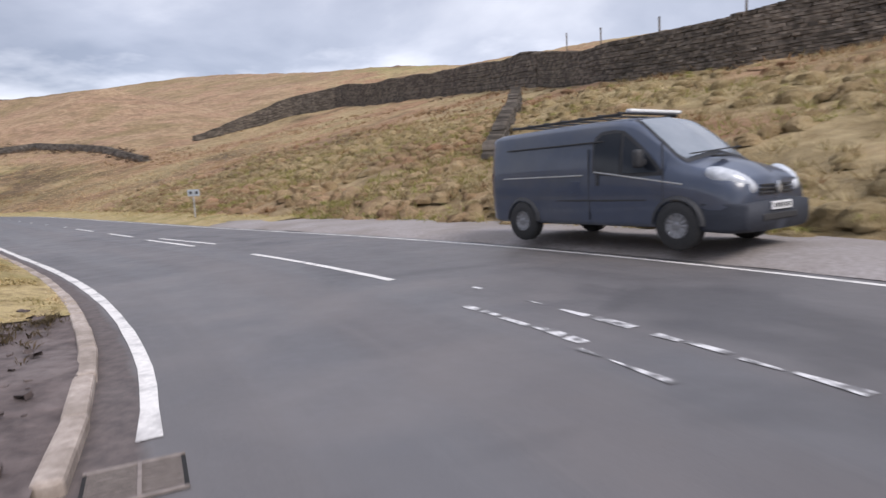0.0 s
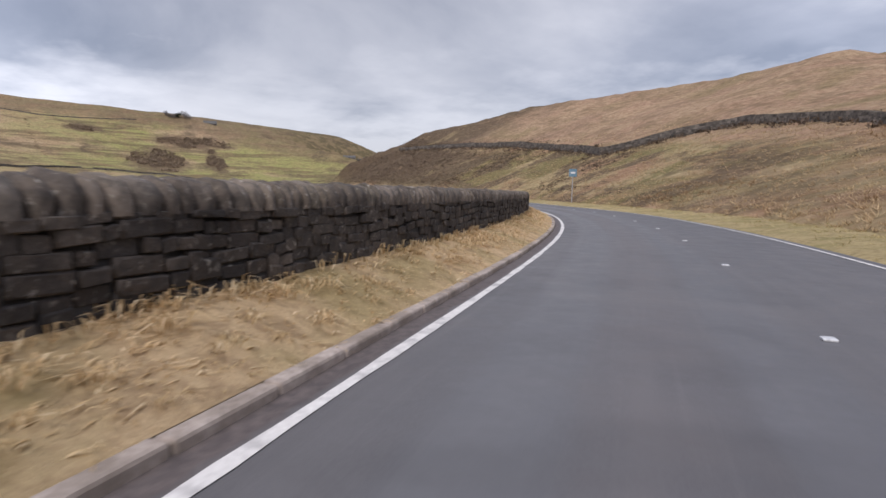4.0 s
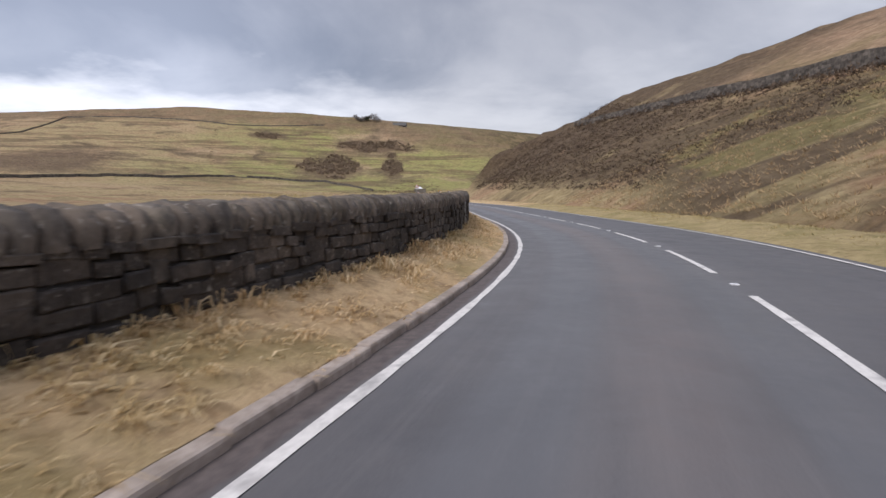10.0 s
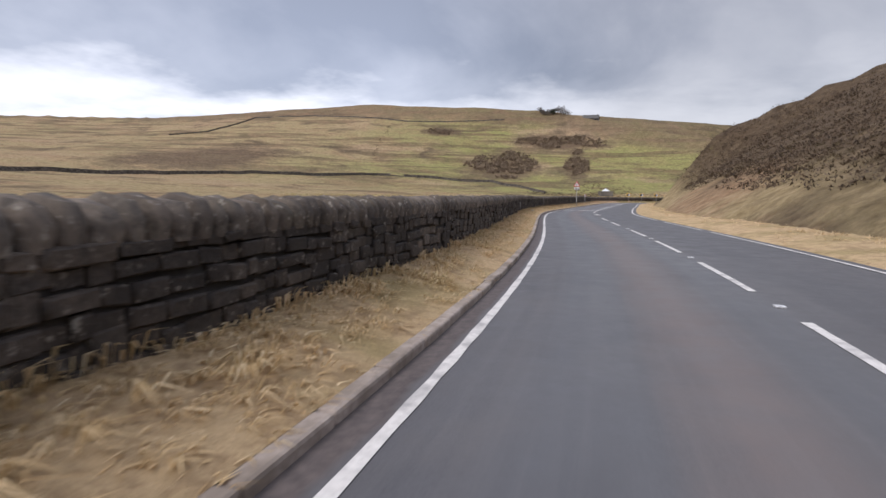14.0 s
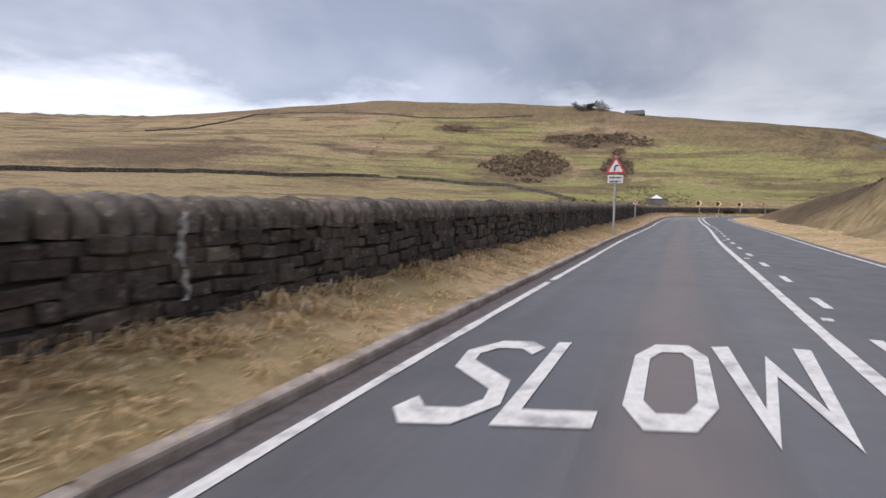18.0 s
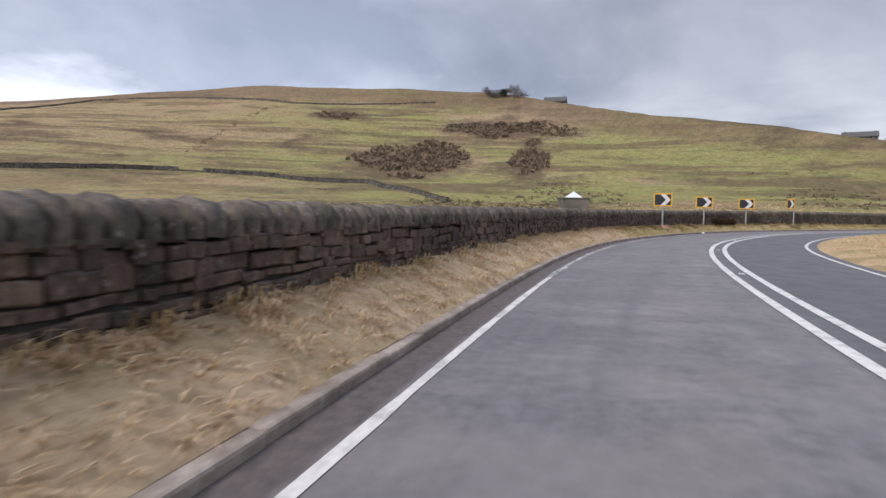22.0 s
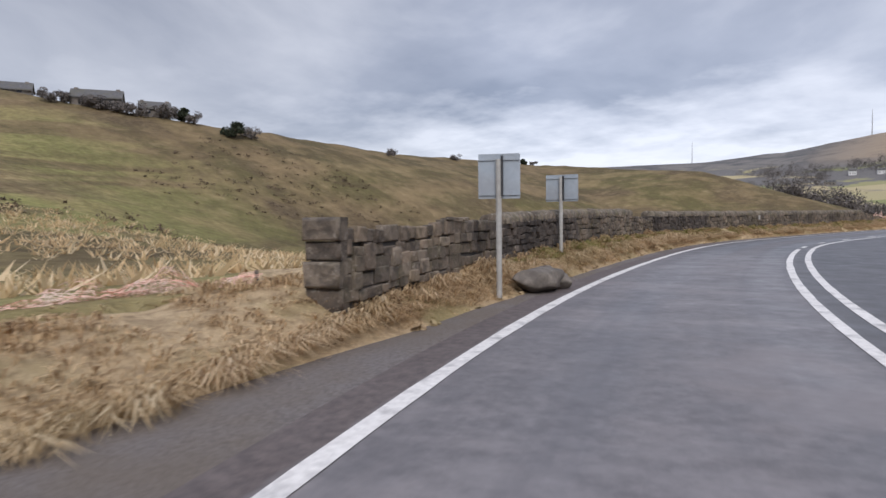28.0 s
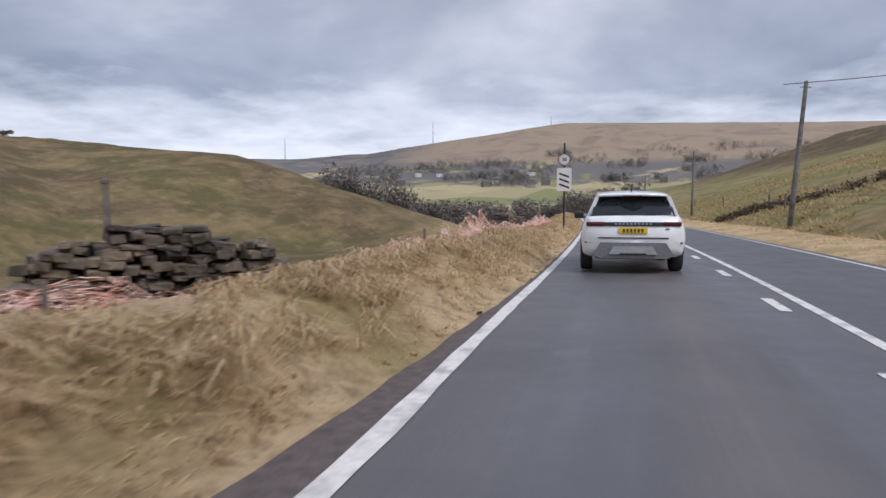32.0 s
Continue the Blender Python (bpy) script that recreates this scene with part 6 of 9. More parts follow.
# ---- road signs ----
GALV = surface("galvanised_steel", (0.36, 0.365, 0.37), (0.50, 0.50, 0.505), scale=16, rough=0.55, bump=0.1, metal=0.3, c3=(0.28, 0.27, 0.26), scale3=3.0)
POST_GREY = surface("weathered_grey_post", (0.34, 0.33, 0.31), (0.48, 0.47, 0.44), scale=10, rough=0.7, bump=0.15, c3=(0.26, 0.24, 0.21), scale3=2.0)
SIGN_WHITE = surface("sign_white", (0.70, 0.68, 0.67), (0.80, 0.78, 0.77), scale=6, rough=0.4, bump=0.0, c3=(0.56, 0.53, 0.49), scale3=3.0, amount3=0.4)
SIGN_RED = surface("sign_red", (0.50, 0.035, 0.05), (0.60, 0.06, 0.07), scale=8, rough=0.4, bump=0.0)
SIGN_BLACK = surface("sign_black", (0.015, 0.016, 0.02), (0.035, 0.036, 0.045), scale=8, rough=0.35, bump=0.0)
SIGN_YELLOW = surface("sign_yellow", (0.78, 0.40, 0.01), (0.86, 0.47, 0.015), scale=8, rough=0.4, bump=0.0)
SIGN_BACK = surface("sign_back_grey", (0.30, 0.34, 0.38), (0.38, 0.42, 0.46), scale=5, rough=0.5, bump=0.05, c3=(0.24, 0.25, 0.26), scale3=2.0)
SIGN_BLUE = surface("sign_faded_blue", (0.10, 0.19, 0.26), (0.16, 0.26, 0.33), scale=6, rough=0.5, bump=0.0)
SIGN_GREEN = surface("notice_green", (0.22, 0.50, 0.16), (0.30, 0.58, 0.22), scale=4, rough=0.5, bump=0.0)
ORANGE = surface("orange_netting", (0.72, 0.36, 0.26), (0.84, 0.54, 0.43), scale=9, rough=0.7, bump=0.1, c3=(0.80, 0.66, 0.58), scale3=2.6, amount3=0.75)


def post(parent, high, r=0.045, material=None, name="post", sunk=0.4):
    return part(name, lathe([(r, -sunk), (r, high - 0.005), (r * 0.8, high)], 14, axis_x=False), material or GALV, parent, smooth=False)


def text_mesh(body, size, material, name, bold=0.0):
    c = bpy.data.curves.new(name, "FONT")
    c.body, c.size, c.align_x, c.align_y, c.extrude, c.offset = body, size, "CENTER", "CENTER", 0.002, bold
    c.materials.append(material)
    return c


def letters(parent, body, size, material, at, name="lettering", bold=0.006):
    ob = new(name, text_mesh(body, size, material, name, bold))
    ob.parent = parent
    ob.matrix_basis = at @ pose(0, 0, 0, 90, 0, 0)
    return ob


def rounded(w, h, r, n=5):
    out_ = []
    for cx_, cz_, a0 in ((w / 2 - r, h / 2 - r, 0), (-w / 2 + r, h / 2 - r, 90), (-w / 2 + r, -h / 2 + r, 180), (w / 2 - r, -h / 2 + r, 270)):
        for i in range(n):
            a = radians(a0 + 90 * i / (n - 1))
            out_.append((cx_ + r * math.cos(a), cz_ + r * math.sin(a)))
    return out_


def disc(r, n=36):
    return [(r * math.cos(2 * math.pi * i / n), r * math.sin(2 * math.pi * i / n)) for i in range(n)]


def rounded_triangle(side, r):
    h = side * math.sqrt(3) / 2
    pts_ = []
    for (x, z), a0 in (((side / 2 - r * 1.73, -h / 3 + r), -90), ((0, 2 * h / 3 - 2 * r), 30), ((-side / 2 + r * 1.73, -h / 3 + r), 150)):
        for i in range(6):
            a = radians(a0 + 120 * i / 5)
            pts_.append((x + r * math.cos(a), z + r * math.sin(a)))
    return pts_


def facing(s, d, z, turn=0.0):
    """A sign's pose: its face (-y) looks back along the road to the drivers."""
    return road_pose(s, d, z, turn)


# bend ahead, with its plate
z0 = float(verge_left_z(282.3)) * 0.55
bend = thing("bend_sign", "red-bordered triangle warning of a bend above an Adverse camber plate", "road sign", facing(282.3, -0.60, z0 + 0.17))
post(bend, 2.95, 0.05, POST_GREY)
tri_ = part("triangle", prism(rounded_triangle(0.80, 0.035), 0.012, -0.065), SIGN_RED, bend, "red triangle border", at=pose(0, 0, 2.47 - 0.0))
part("triangle_face", prism(rounded_triangle(0.58, 0.02), 0.006, -0.076), SIGN_WHITE, tri_, "white face")
part("bend_arrow", prism([(-0.075, -0.13), (-0.015, -0.13), (-0.015, 0.0), (0.01, 0.05), (0.055, 0.065), (0.055, 0.035), (0.12, 0.09), (0.055, 0.145), (0.055, 0.12), (-0.02, 0.10), (-0.065, 0.04), (-0.075, -0.02)], 0.004, -0.082), SIGN_BLACK, tri_, "black bend arrow")
plate_ = part("plate", prism(rounded(0.66, 0.37, 0.03), 0.012, -0.065), SIGN_BLACK, bend, "plate with a black edge", at=pose(0, 0, 2.00))
part("plate_face", prism(rounded(0.625, 0.335, 0.02), 0.006, -0.074), SIGN_WHITE, plate_, "white plate face")
letters(plate_, "Adverse", 0.155, SIGN_BLACK, pose(0, -0.082, 0.07))
letters(plate_, "camber", 0.155, SIGN_BLACK, pose(0, -0.082, -0.085))

# the 40 repeater
z0 = float(verge_left_z(297.2)) * 0.75
forty = thing("speed_sign", "small round 40 speed limit sign on a grey post", "road sign", facing(297.2, -0.97, z0))
post(forty, 1.36, 0.038, POST_GREY)
d_ = part("disc", prism(disc(0.16), 0.01, -0.05), SIGN_RED, forty, "red ring", at=pose(0, 0, 1.23))
part("disc_face", prism(disc(0.130), 0.006, -0.058), SIGN_WHITE, d_, "white face")
letters(d_, "40", 0.185, SIGN_BLACK, pose(0, -0.064, 0), bold=0.008)

# the countdown to 30, on a dark post
z0 = float(verge_left_z(500)) * 0.9
thirty = thing("countdown_sign", "round 30 sign above a three-bar countdown board on a dark post", "road sign", facing(509.5, -0.95, z0))
post(thirty, 3.95, 0.045, SIGN_BLACK)
d_ = part("disc", prism(disc(0.30), 0.012, -0.06), SIGN_BLACK, thirty, "dark ring", at=pose(0, 0, 3.14))
part("disc_face", prism(disc(0.265), 0.006, -0.07), SIGN_WHITE, d_, "white face")
part("disc_ring", prism(disc(0.235), 0.006, -0.074), SIGN_BLACK, d_)
part("disc_middle", prism(disc(0.215), 0.006, -0.078), SIGN_WHITE, d_)
letters(d_, "30", 0.24, SIGN_BLACK, pose(0, -0.085, 0), bold=0.008)
b_ = part("board", prism(rounded(0.70, 1.12, 0.06), 0.012, -0.06), SIGN_WHITE, thirty, "white countdown board", at=pose(0, 0, 2.18))
for i in range(3):
    part("slanting_bar", prism([(-0.24, 0.34 - i * 0.26), (0.24, 0.16 - i * 0.26), (0.24, 0.07 - i * 0.26), (-0.24, 0.25 - i * 0.26)], 0.006, -0.071), SIGN_BLACK, b_, "black slanting bar")


def chevron(s, d, z, turn, wide=1.04, high=0.74, mid_z=1.60, aside=0.0):
    c = thing("chevron_sign", "black and white chevron board with amber edge on grey post", "chevron sign", facing(s, d, z, turn), "chevron boards on the bend")
    post(c, mid_z + high / 2 - 0.05, 0.05, POST_GREY)
    b = part("board", prism(rounded(wide, high, 0.03), 0.014, -0.065), SIGN_YELLOW, c, "amber backing edge", at=pose(aside, 0, mid_z))
    w, h = wide / 2 - 0.065, high / 2 - 0.065
    part("board_face", prism([(-w, -h), (w, -h), (w, h), (-w, h)], 0.006, -0.076), SIGN_BLACK, b, "black face")
    part("arrow_band", prism([(-w * 0.26, -h), (w * 0.38, 0), (-w * 0.26, h), (w * 0.36, h), (w * 0.97, 0.0), (w * 0.36, -h)], 0.004, -0.082), SIGN_WHITE, b, "white chevron")
    part("rail", box(0, -0.045, 0.2, wide * 0.8, 0.03, 0.04), GALV, b)
    part("rail", box(0, -0.045, -0.2, wide * 0.8, 0.03, 0.04), GALV, b)
    return c


for s_, d_, hd in ((359.95, -1.30, 67), (366.97, -1.30, 78), (373.26, -1.30, 73), (379.17, -0.90, 12)):
    chevron(s_, d_, float(verge_left_z(s_)) * 0.80, hd - math.degrees(float(along(s_, 0)[2])), mid_z=1.70 if hd < 20 else 1.60, aside=-0.34 if hd < 20 else 0.0)


def blank_back(s, d, turn, wide, high, mid_z):
    """A chevron board for the other direction, seen from behind."""
    c = thing("sign_back", "grey back of a square road sign on a tall post", "road sign", facing(s, d, 0.45, turn), "signs facing away")
    post(c, mid_z + 0.25, 0.042, POST_GREY)
    b = part("board", prism(rounded(wide, high, 0.02), 0.012, 0.055), SIGN_BACK, c, "blue-grey sheet back", at=pose(0, 0, mid_z))
    for z_ in (high * 0.38, -high * 0.40):
        part("rail", box(0, 0.045, z_, wide * 0.98, 0.03, 0.035), SIGN_BACK, b)
    part("clip", box(0.05, 0.0, 0, 0.03, 0.05, high * 0.9), TRIM, b)
    return c


blank_back(430.65, -0.83, 12, 0.62, 0.66, 1.40)
blank_back(435.7, -1.32, -4, 0.76, 0.60, 1.42)

# a faded blue sign on the right bank, and a small marker
blue = thing("blue_sign", "faded blue rectangular sign on a tall grey post", "road sign", facing(125.2, 9.4, 0.2))
post(blue, 3.75, 0.05, GALV)
b_ = part("board", prism(rounded(0.88, 0.84, 0.05), 0.012, -0.06), SIGN_BLUE, blue, "faded blue board", at=pose(0, 0, 3.32))
part("symbol", prism([(-0.25, -0.1), (0.25, -0.1), (0.25, 0.1), (-0.25, 0.1)], 0.006, -0.07), SIGN_WHITE, b_)
small = thing("marker_sign", "small grey marker sign low on the bank", "road sign", facing(42.0, 8.3, 0.12))
post(small, 1.35, 0.035, GALV)
b_ = part("board", prism(rounded(0.55, 0.32, 0.03), 0.012, -0.05), SIGN_BACK, small, "grey board", at=pose(0, 0, 1.22))
for x_ in (-0.14, 0.14):
    part("dark_disc", prism(disc(0.075, 18), 0.006, -0.06), SIGN_BLACK, b_, at=pose(x_, 0, 0))

# ---- by the gate ----
POLE_WOOD = surface("creosoted_pole", (0.055, 0.048, 0.042), (0.15, 0.135, 0.12), scale=7, rough=0.85, bump=0.4, c3=(0.24, 0.235, 0.23), scale3=1.2, amount3=0.6)
GATE_STEEL = surface("galvanised_gate", (0.24, 0.28, 0.31), (0.36, 0.40, 0.43), scale=14, rough=0.5, bump=0.1, metal=0.3)
FENCE_GREEN = surface("green_mesh_fence", (0.012, 0.065, 0.045), (0.02, 0.10, 0.07), scale=12, rough=0.5, bump=0.05)
PAPER = surface("notice_paper", (0.80, 0.80, 0.80), (0.86, 0.86, 0.86), scale=12, rough=0.7, bump=0.05, c3=(0.72, 0.71, 0.69), scale3=4.0, amount3=0.4)
OLD_WOOD = surface("silvered_timber", (0.10, 0.085, 0.07), (0.22, 0.19, 0.16), scale=9, rough=0.9, bump=0.4, c3=(0.07, 0.06, 0.05), scale3=1.5)


def utility_pole(name, label, s, d, z, high, lean=(0, 0), r=0.13):
    p = thing(name, label, "utility pole", road_pose(s, d, z) @ pose(0, 0, 0, lean[0], lean[1], 0))
    part("pole", lathe([(r, -0.5), (r * 0.98, 1.5), (r * 0.7, high - 0.05), (r * 0.5, high)], 14, axis_x=False), POLE_WOOD, p, smooth=True)
    return p


pole = utility_pole("utility_pole", "tall weathered wooden pole by the gate wall", 410.3, -1.72, 0.2, 7.3, (0, 1.2), 0.14)
for z_ in np.arange(2.6, 6.6, 0.42):
    part("climbing_step", box(0.10 if int(z_ * 10) % 2 else -0.10, 0, float(z_), 0.16, 0.02, 0.02), GALV, pole)
part("cable_guard", box(0.0, -0.15, 1.4, 0.05, 0.03, 2.8, bevel=0.008), GALV, pole, "grey cable guard")
part("tag", box(0, -0.14, 1.9, 0.10, 0.01, 0.14), SIGN_WHITE, pole)
far_pole = utility_pole("utility_pole", "leaning wooden pole on the far verge", 512.5, 9.9, 0.2, 7.3, (0, 4.2), 0.13)
part("wire_bracket", box(0.0, 0, 7.0, 0.5, 0.06, 0.06, bevel=0.01), GALV, far_pole)
for s_, d_ in ((545.0, 10.5), (590.0, 11.0)):
    utility_pole("utility_pole", "distant wooden pole beside the road", s_, d_, 0.3, 6.8, (0, 0.5), 0.12)

gate = thing("field_gate", "grey galvanised mesh gate with a white paper notice between stone piers", "gate", Matrix.Translation((*[float(v) for v in along(406.03, -1.78)[:2]], 0.08)) @ pose(0, 0, 0, 0, 0, math.degrees(float(along(405.85, 0)[2])) + 9))
for y_ in (1.16, -1.16, -1.30):
    part("gate_post", box(0, y_, 0.46, 0.065, 0.065, 1.46, bevel=0.008), GATE_STEEL, gate)
for z_ in (0.08, 0.60, 1.15):
    part("gate_rail", box(0, 0, z_, 0.045, 2.28, 0.045, bevel=0.01), GATE_STEEL, gate)
for y_ in (-0.42, 0.38):
    part("gate_stile", box(0.0, y_, 0.61, 0.04, 0.04, 1.06, bevel=0.008), GATE_STEEL, gate)
for z_ in (0.60, 1.15):
    part("return_rail", box(0, -1.58, z_, 0.045, 0.58, 0.045, bevel=0.01), GATE_STEEL, gate)
bm = bmesh.new()
for k in range(27):
    box(0, -1.10 + k * 0.085, 0.61, 0.006, 0.006, 1.06, bm)
for k in range(13):
    box(0.004, 0, 0.10 + k * 0.085, 0.006, 2.24, 0.006, bm)
part("mesh_infill", bm, GATE_STEEL, gate, "fine galvanised mesh")
part("paper_notice", box(0.04, -0.72, 0.86, 0.008, 0.44, 0.46), PAPER, gate, "white paper notice")
part("gate_latch", box(0.05, 1.08, 0.8, 0.05, 0.1, 0.06, bevel=0.01), GALV, gate)

nx_, ny_, _ = along(407.2, -2.95)
notice = thing("notice_board", "red and green safety notice board behind the gate", "notice board", pose(float(nx_), float(ny_), 0.12, 0, 0, 70.0))
nb = part("board", box(0, 0, 0.90, 0.96, 0.02, 1.14), SIGN_GREEN, notice, "green lower panel")
part("red_panel", box(0, -0.013, 1.37, 0.96, 0.008, 0.17), SIGN_RED, nb, "red heading")
part("white_panel", box(0, -0.013, 1.14, 0.96, 0.008, 0.27), SIGN_WHITE, nb, "white middle")
for x_ in (-0.36, -0.21, -0.06, 0.09, 0.24, 0.38):
    part("heading_bar", box(x_, -0.019, 1.36, 0.11, 0.006, 0.045), SIGN_WHITE, nb)
part("red_label", box(-0.20, -0.019, 1.09, 0.14, 0.006, 0.06), SIGN_RED, nb)
part("yellow_label", box(0.10, -0.019, 1.10, 0.12, 0.006, 0.12), SIGN_YELLOW, nb)
for x_ in (-0.22, -0.02, 0.2):
    part("line_bar", box(x_, -0.019, 1.19, 0.13, 0.006, 0.025), SIGN_BLACK, nb)
for x_ in (-0.28, 0.28):
    part("leg", box(x_, 0.04, 0.6, 0.05, 0.05, 1.4), OLD_WOOD, notice)
paling = thing("paling_fence", "weathered upright wooden palings behind the gate", "fence", road_pose(406.1, -3.3, 0.2, 14))
for i in range(18):
    part("paling", box(0, -1.9 + i * 0.15, 0.55 + 0.03 * math.sin(i * 2.3), 0.025, 0.10, 1.2, bevel=0.006), OLD_WOOD, paling)
part("rail", box(0.03, -0.6, 0.8, 0.04, 2.7, 0.07), OLD_WOOD, paling)

# the green mesh compound behind the gate wall; posts in steps of about two and a half metres
MESH_LINE = [(412.6, -3.94), (415.26, -4.35), (417.8, -4.87), (420.1, -5.73), (422.45, -6.72), (425.0, -7.04), (426.9, -6.77)]
mesh_at = [Vector((*[float(v) for v in along(*q)[:2]], 0.42)) for q in MESH_LINE]
mesh_fence = thing("mesh_fence", "dark green welded mesh fence with tall posts above the wall", "fence", Matrix.Translation(mesh_at[0]))
for i, p_ in enumerate(mesh_at):
    q_ = p_ - mesh_at[0]
    part("fence_post", box(0, 0, 1.32, 0.08, 0.08, 2.64, bevel=0.01), FENCE_GREEN, mesh_fence, at=Matrix.Translation(q_))
    if i + 1 < len(mesh_at):
        e_ = mesh_at[i + 1] - p_
        long_, turn_ = e_.length, math.degrees(math.atan2(-e_.x, e_.y))
        panel = part("mesh_panel", box(0, long_ / 2, 2.55, 0.035, long_ - 0.1, 0.03), FENCE_GREEN, mesh_fence, at=Matrix.Translation(q_) @ pose(0, 0, 0, 0, 0, turn_))
        bm = bmesh.new()
        for j in range(int(long_ / 0.06)):
            box(0, 0.06 + j * 0.06, 1.35, 0.007, 0.007, 2.4, bm)
        for z_ in np.arange(0.25, 2.5, 0.2):
            box(0.008, long_ / 2, float(z_), 0.008, long_ - 0.1, 0.008, bm)
        part("mesh_infill", bm, FENCE_GREEN, panel)
for y_, h_ in ((-0.55, 1.45), (3.9, 1.5), (6.6, 1.45)):
    hoop = thing("guard_hoop", "dark green tubular guard hoop behind the wall", "guard rail", road_pose(412.3 + y_, -3.7 - max(0, y_) * 0.22, 0.35, 6))
    for x_ in (0, 0.75):
        part("upright", box(0, x_, h_ / 2, 0.05, 0.05, h_, bevel=0.01), FENCE_GREEN, hoop)
    part("top_bar", box(0, 0.375, h_, 0.05, 0.8, 0.05, bevel=0.01), FENCE_GREEN, hoop)


def boulder(name, label, s, d, z, size, seed):
    rng = random.Random(seed)
    cuts = [(Vector((rng.gauss(0, 1), rng.gauss(0, 1), rng.gauss(0, 1))).normalized(), rng.uniform(0.62, 0.88)) for _ in range(13)]
    bm = bmesh.new()
    bmesh.ops.create_icosphere(bm, subdivisions=4, radius=1.0)
    for v in bm.verts:
        c = v.co.copy()
        for way, far_ in cuts:
            over = c.dot(way) - far_
            if over > 0:
                c = c - way * over * 0.92
        c = c * (1 + 0.07 * noise.noise(c * 2.3 + Vector((seed, 0, 0))) + 0.035 * noise.noise(c * 7))
        v.co = Vector((c.x * size[0], c.y * size[1], c.z * size[2])) * 1.22
    ob = new(name, done(bm, name, BOULDER, True))
    if "pale" in label:
        ob.data.materials[0] = PALE_STONE
    tagged(ob, label, "boulder", "fallen stones by the road")
    ob.matrix_world = road_pose(s, d, z, (seed * 31) % 60 - 30)
    return ob


PALE_STONE = surface("pale_limestone", (0.36, 0.335, 0.30), (0.55, 0.52, 0.475), scale=9, rough=0.9, bump=0.5)
BOULDER = surface("gritstone_boulder", (0.10, 0.085, 0.072), (0.25, 0.215, 0.175), scale=7, rough=0.95, bump=0.8, c3=(0.06, 0.05, 0.045), scale3=2.0, amount3=0.6, bump_dist=0.02)
boulder("boulder", "large rounded gritstone boulder on the gravel margin", 431.95, -0.62, 0.19, (0.24, 0.50, 0.22), 31)
boulder("boulder", "smaller square stone beside the large boulder", 432.5, -0.42, 0.12, (0.17, 0.22, 0.13), 2)
boulder("boulder", "flat stone tipped on the others", 432.55, -0.66, 0.30, (0.14, 0.20, 0.08), 3)
boulder("boulder", "pale stone lying in the verge grass", 131.9, -0.98, 0.27, (0.08, 0.10, 0.06), 4)
boulder("boulder", "pale stone lying in the verge grass", 47.45, -0.54, 0.13, (0.055, 0.07, 0.045), 5)
boulder("boulder", "pale flat stone lying in the verge grass", 246.2, -1.05, 0.265, (0.08, 0.12, 0.04), 8)
boulder("boulder", "pale stone half hidden in the verge grass", 260.8, -1.2, 0.29, (0.07, 0.08, 0.07), 9)
boulder("boulder", "pale stone fallen at the foot of the wall", 294.4, -1.34, 0.36, (0.05, 0.07, 0.08), 6)


def netting(name, label, line, seed):
    """Crumpled safety netting thrown along stations (s, d, z, height): folded sheets of open mesh, pulled up at the stakes."""
    rng = random.Random(seed)
    n = thing(name, label, "safety netting", road_pose(line[0][0], line[0][1], 0))
    inv = n.matrix_world.inverted()
    st = [l[0] for l in line]
    long_ = st[-1] - st[0]
    bm = bmesh.new()

    def strand(a, b, r=0.0042):
        if (b - a).length < 1e-4:
            return
        w = (b - a).cross(Vector((rng.uniform(-1, 1), rng.uniform(-1, 1), 0.6))).normalized() * r
        bm.faces.new([bm.verts.new(q) for q in (a - w, b - w, b + w, a + w)])

    for layer in range(2):
        cols_, rows_ = max(6, int(long_ / 0.042)), 20
        grid = []
        for j in range(cols_):
            s_ = st[0] + long_ * (j / (cols_ - 1))
            d_, z_, h_ = (float(np.interp(s_, st, [l[k] for l in line])) for k in (1, 2, 3))
            crush = 0.55 + 0.75 * abs(noise.noise(Vector((s_ * 0.9, layer * 3.1, seed)))) + 0.25 * noise.noise(Vector((s_ * 3.1, layer, seed)))
            col = []
            for i in range(rows_):
                f_ = i / (rows_ - 1)
                fold = noise.noise_vector(Vector((s_ * 2.3, f_ * 2.6 + layer * 5, seed)))
                x_, y_, _ = along(s_ + 0.22 * fold.x, d_ + 0.34 * fold.y + (0.5 - f_) * 0.5 * (1 if layer else -0.3))
                col.append(inv @ Vector((float(x_) + rng.uniform(-0.008, 0.008), float(y_) + rng.uniform(-0.008, 0.008), z_ + rng.uniform(-0.008, 0.008) + max(0.03, h_ * f_ * crush * (0.8 if layer else 1.0) + 0.12 * fold.z))))
            grid.append(col)
        for j in range(cols_):
            for i in range(rows_):
                if rng.random() < 0.10:
                    continue
                if i + 1 < rows_:
                    strand(grid[j][i], grid[j][i + 1])
                if j + 1 < cols_:
                    strand(grid[j][i], grid[j + 1][i])
    part("net", bm, ORANGE, n, "faded orange plastic mesh")
    for s_, d_, z_, h_ in line[::2]:
        x_, y_, _ = along(s_, d_)
        part("stake", box(0, 0, h_ * 0.5, 0.035, 0.035, h_ * 1.0), OLD_WOOD, n, at=Matrix.Translation(inv @ Vector((float(x_), float(y_), z_ - 0.08))))
    return n


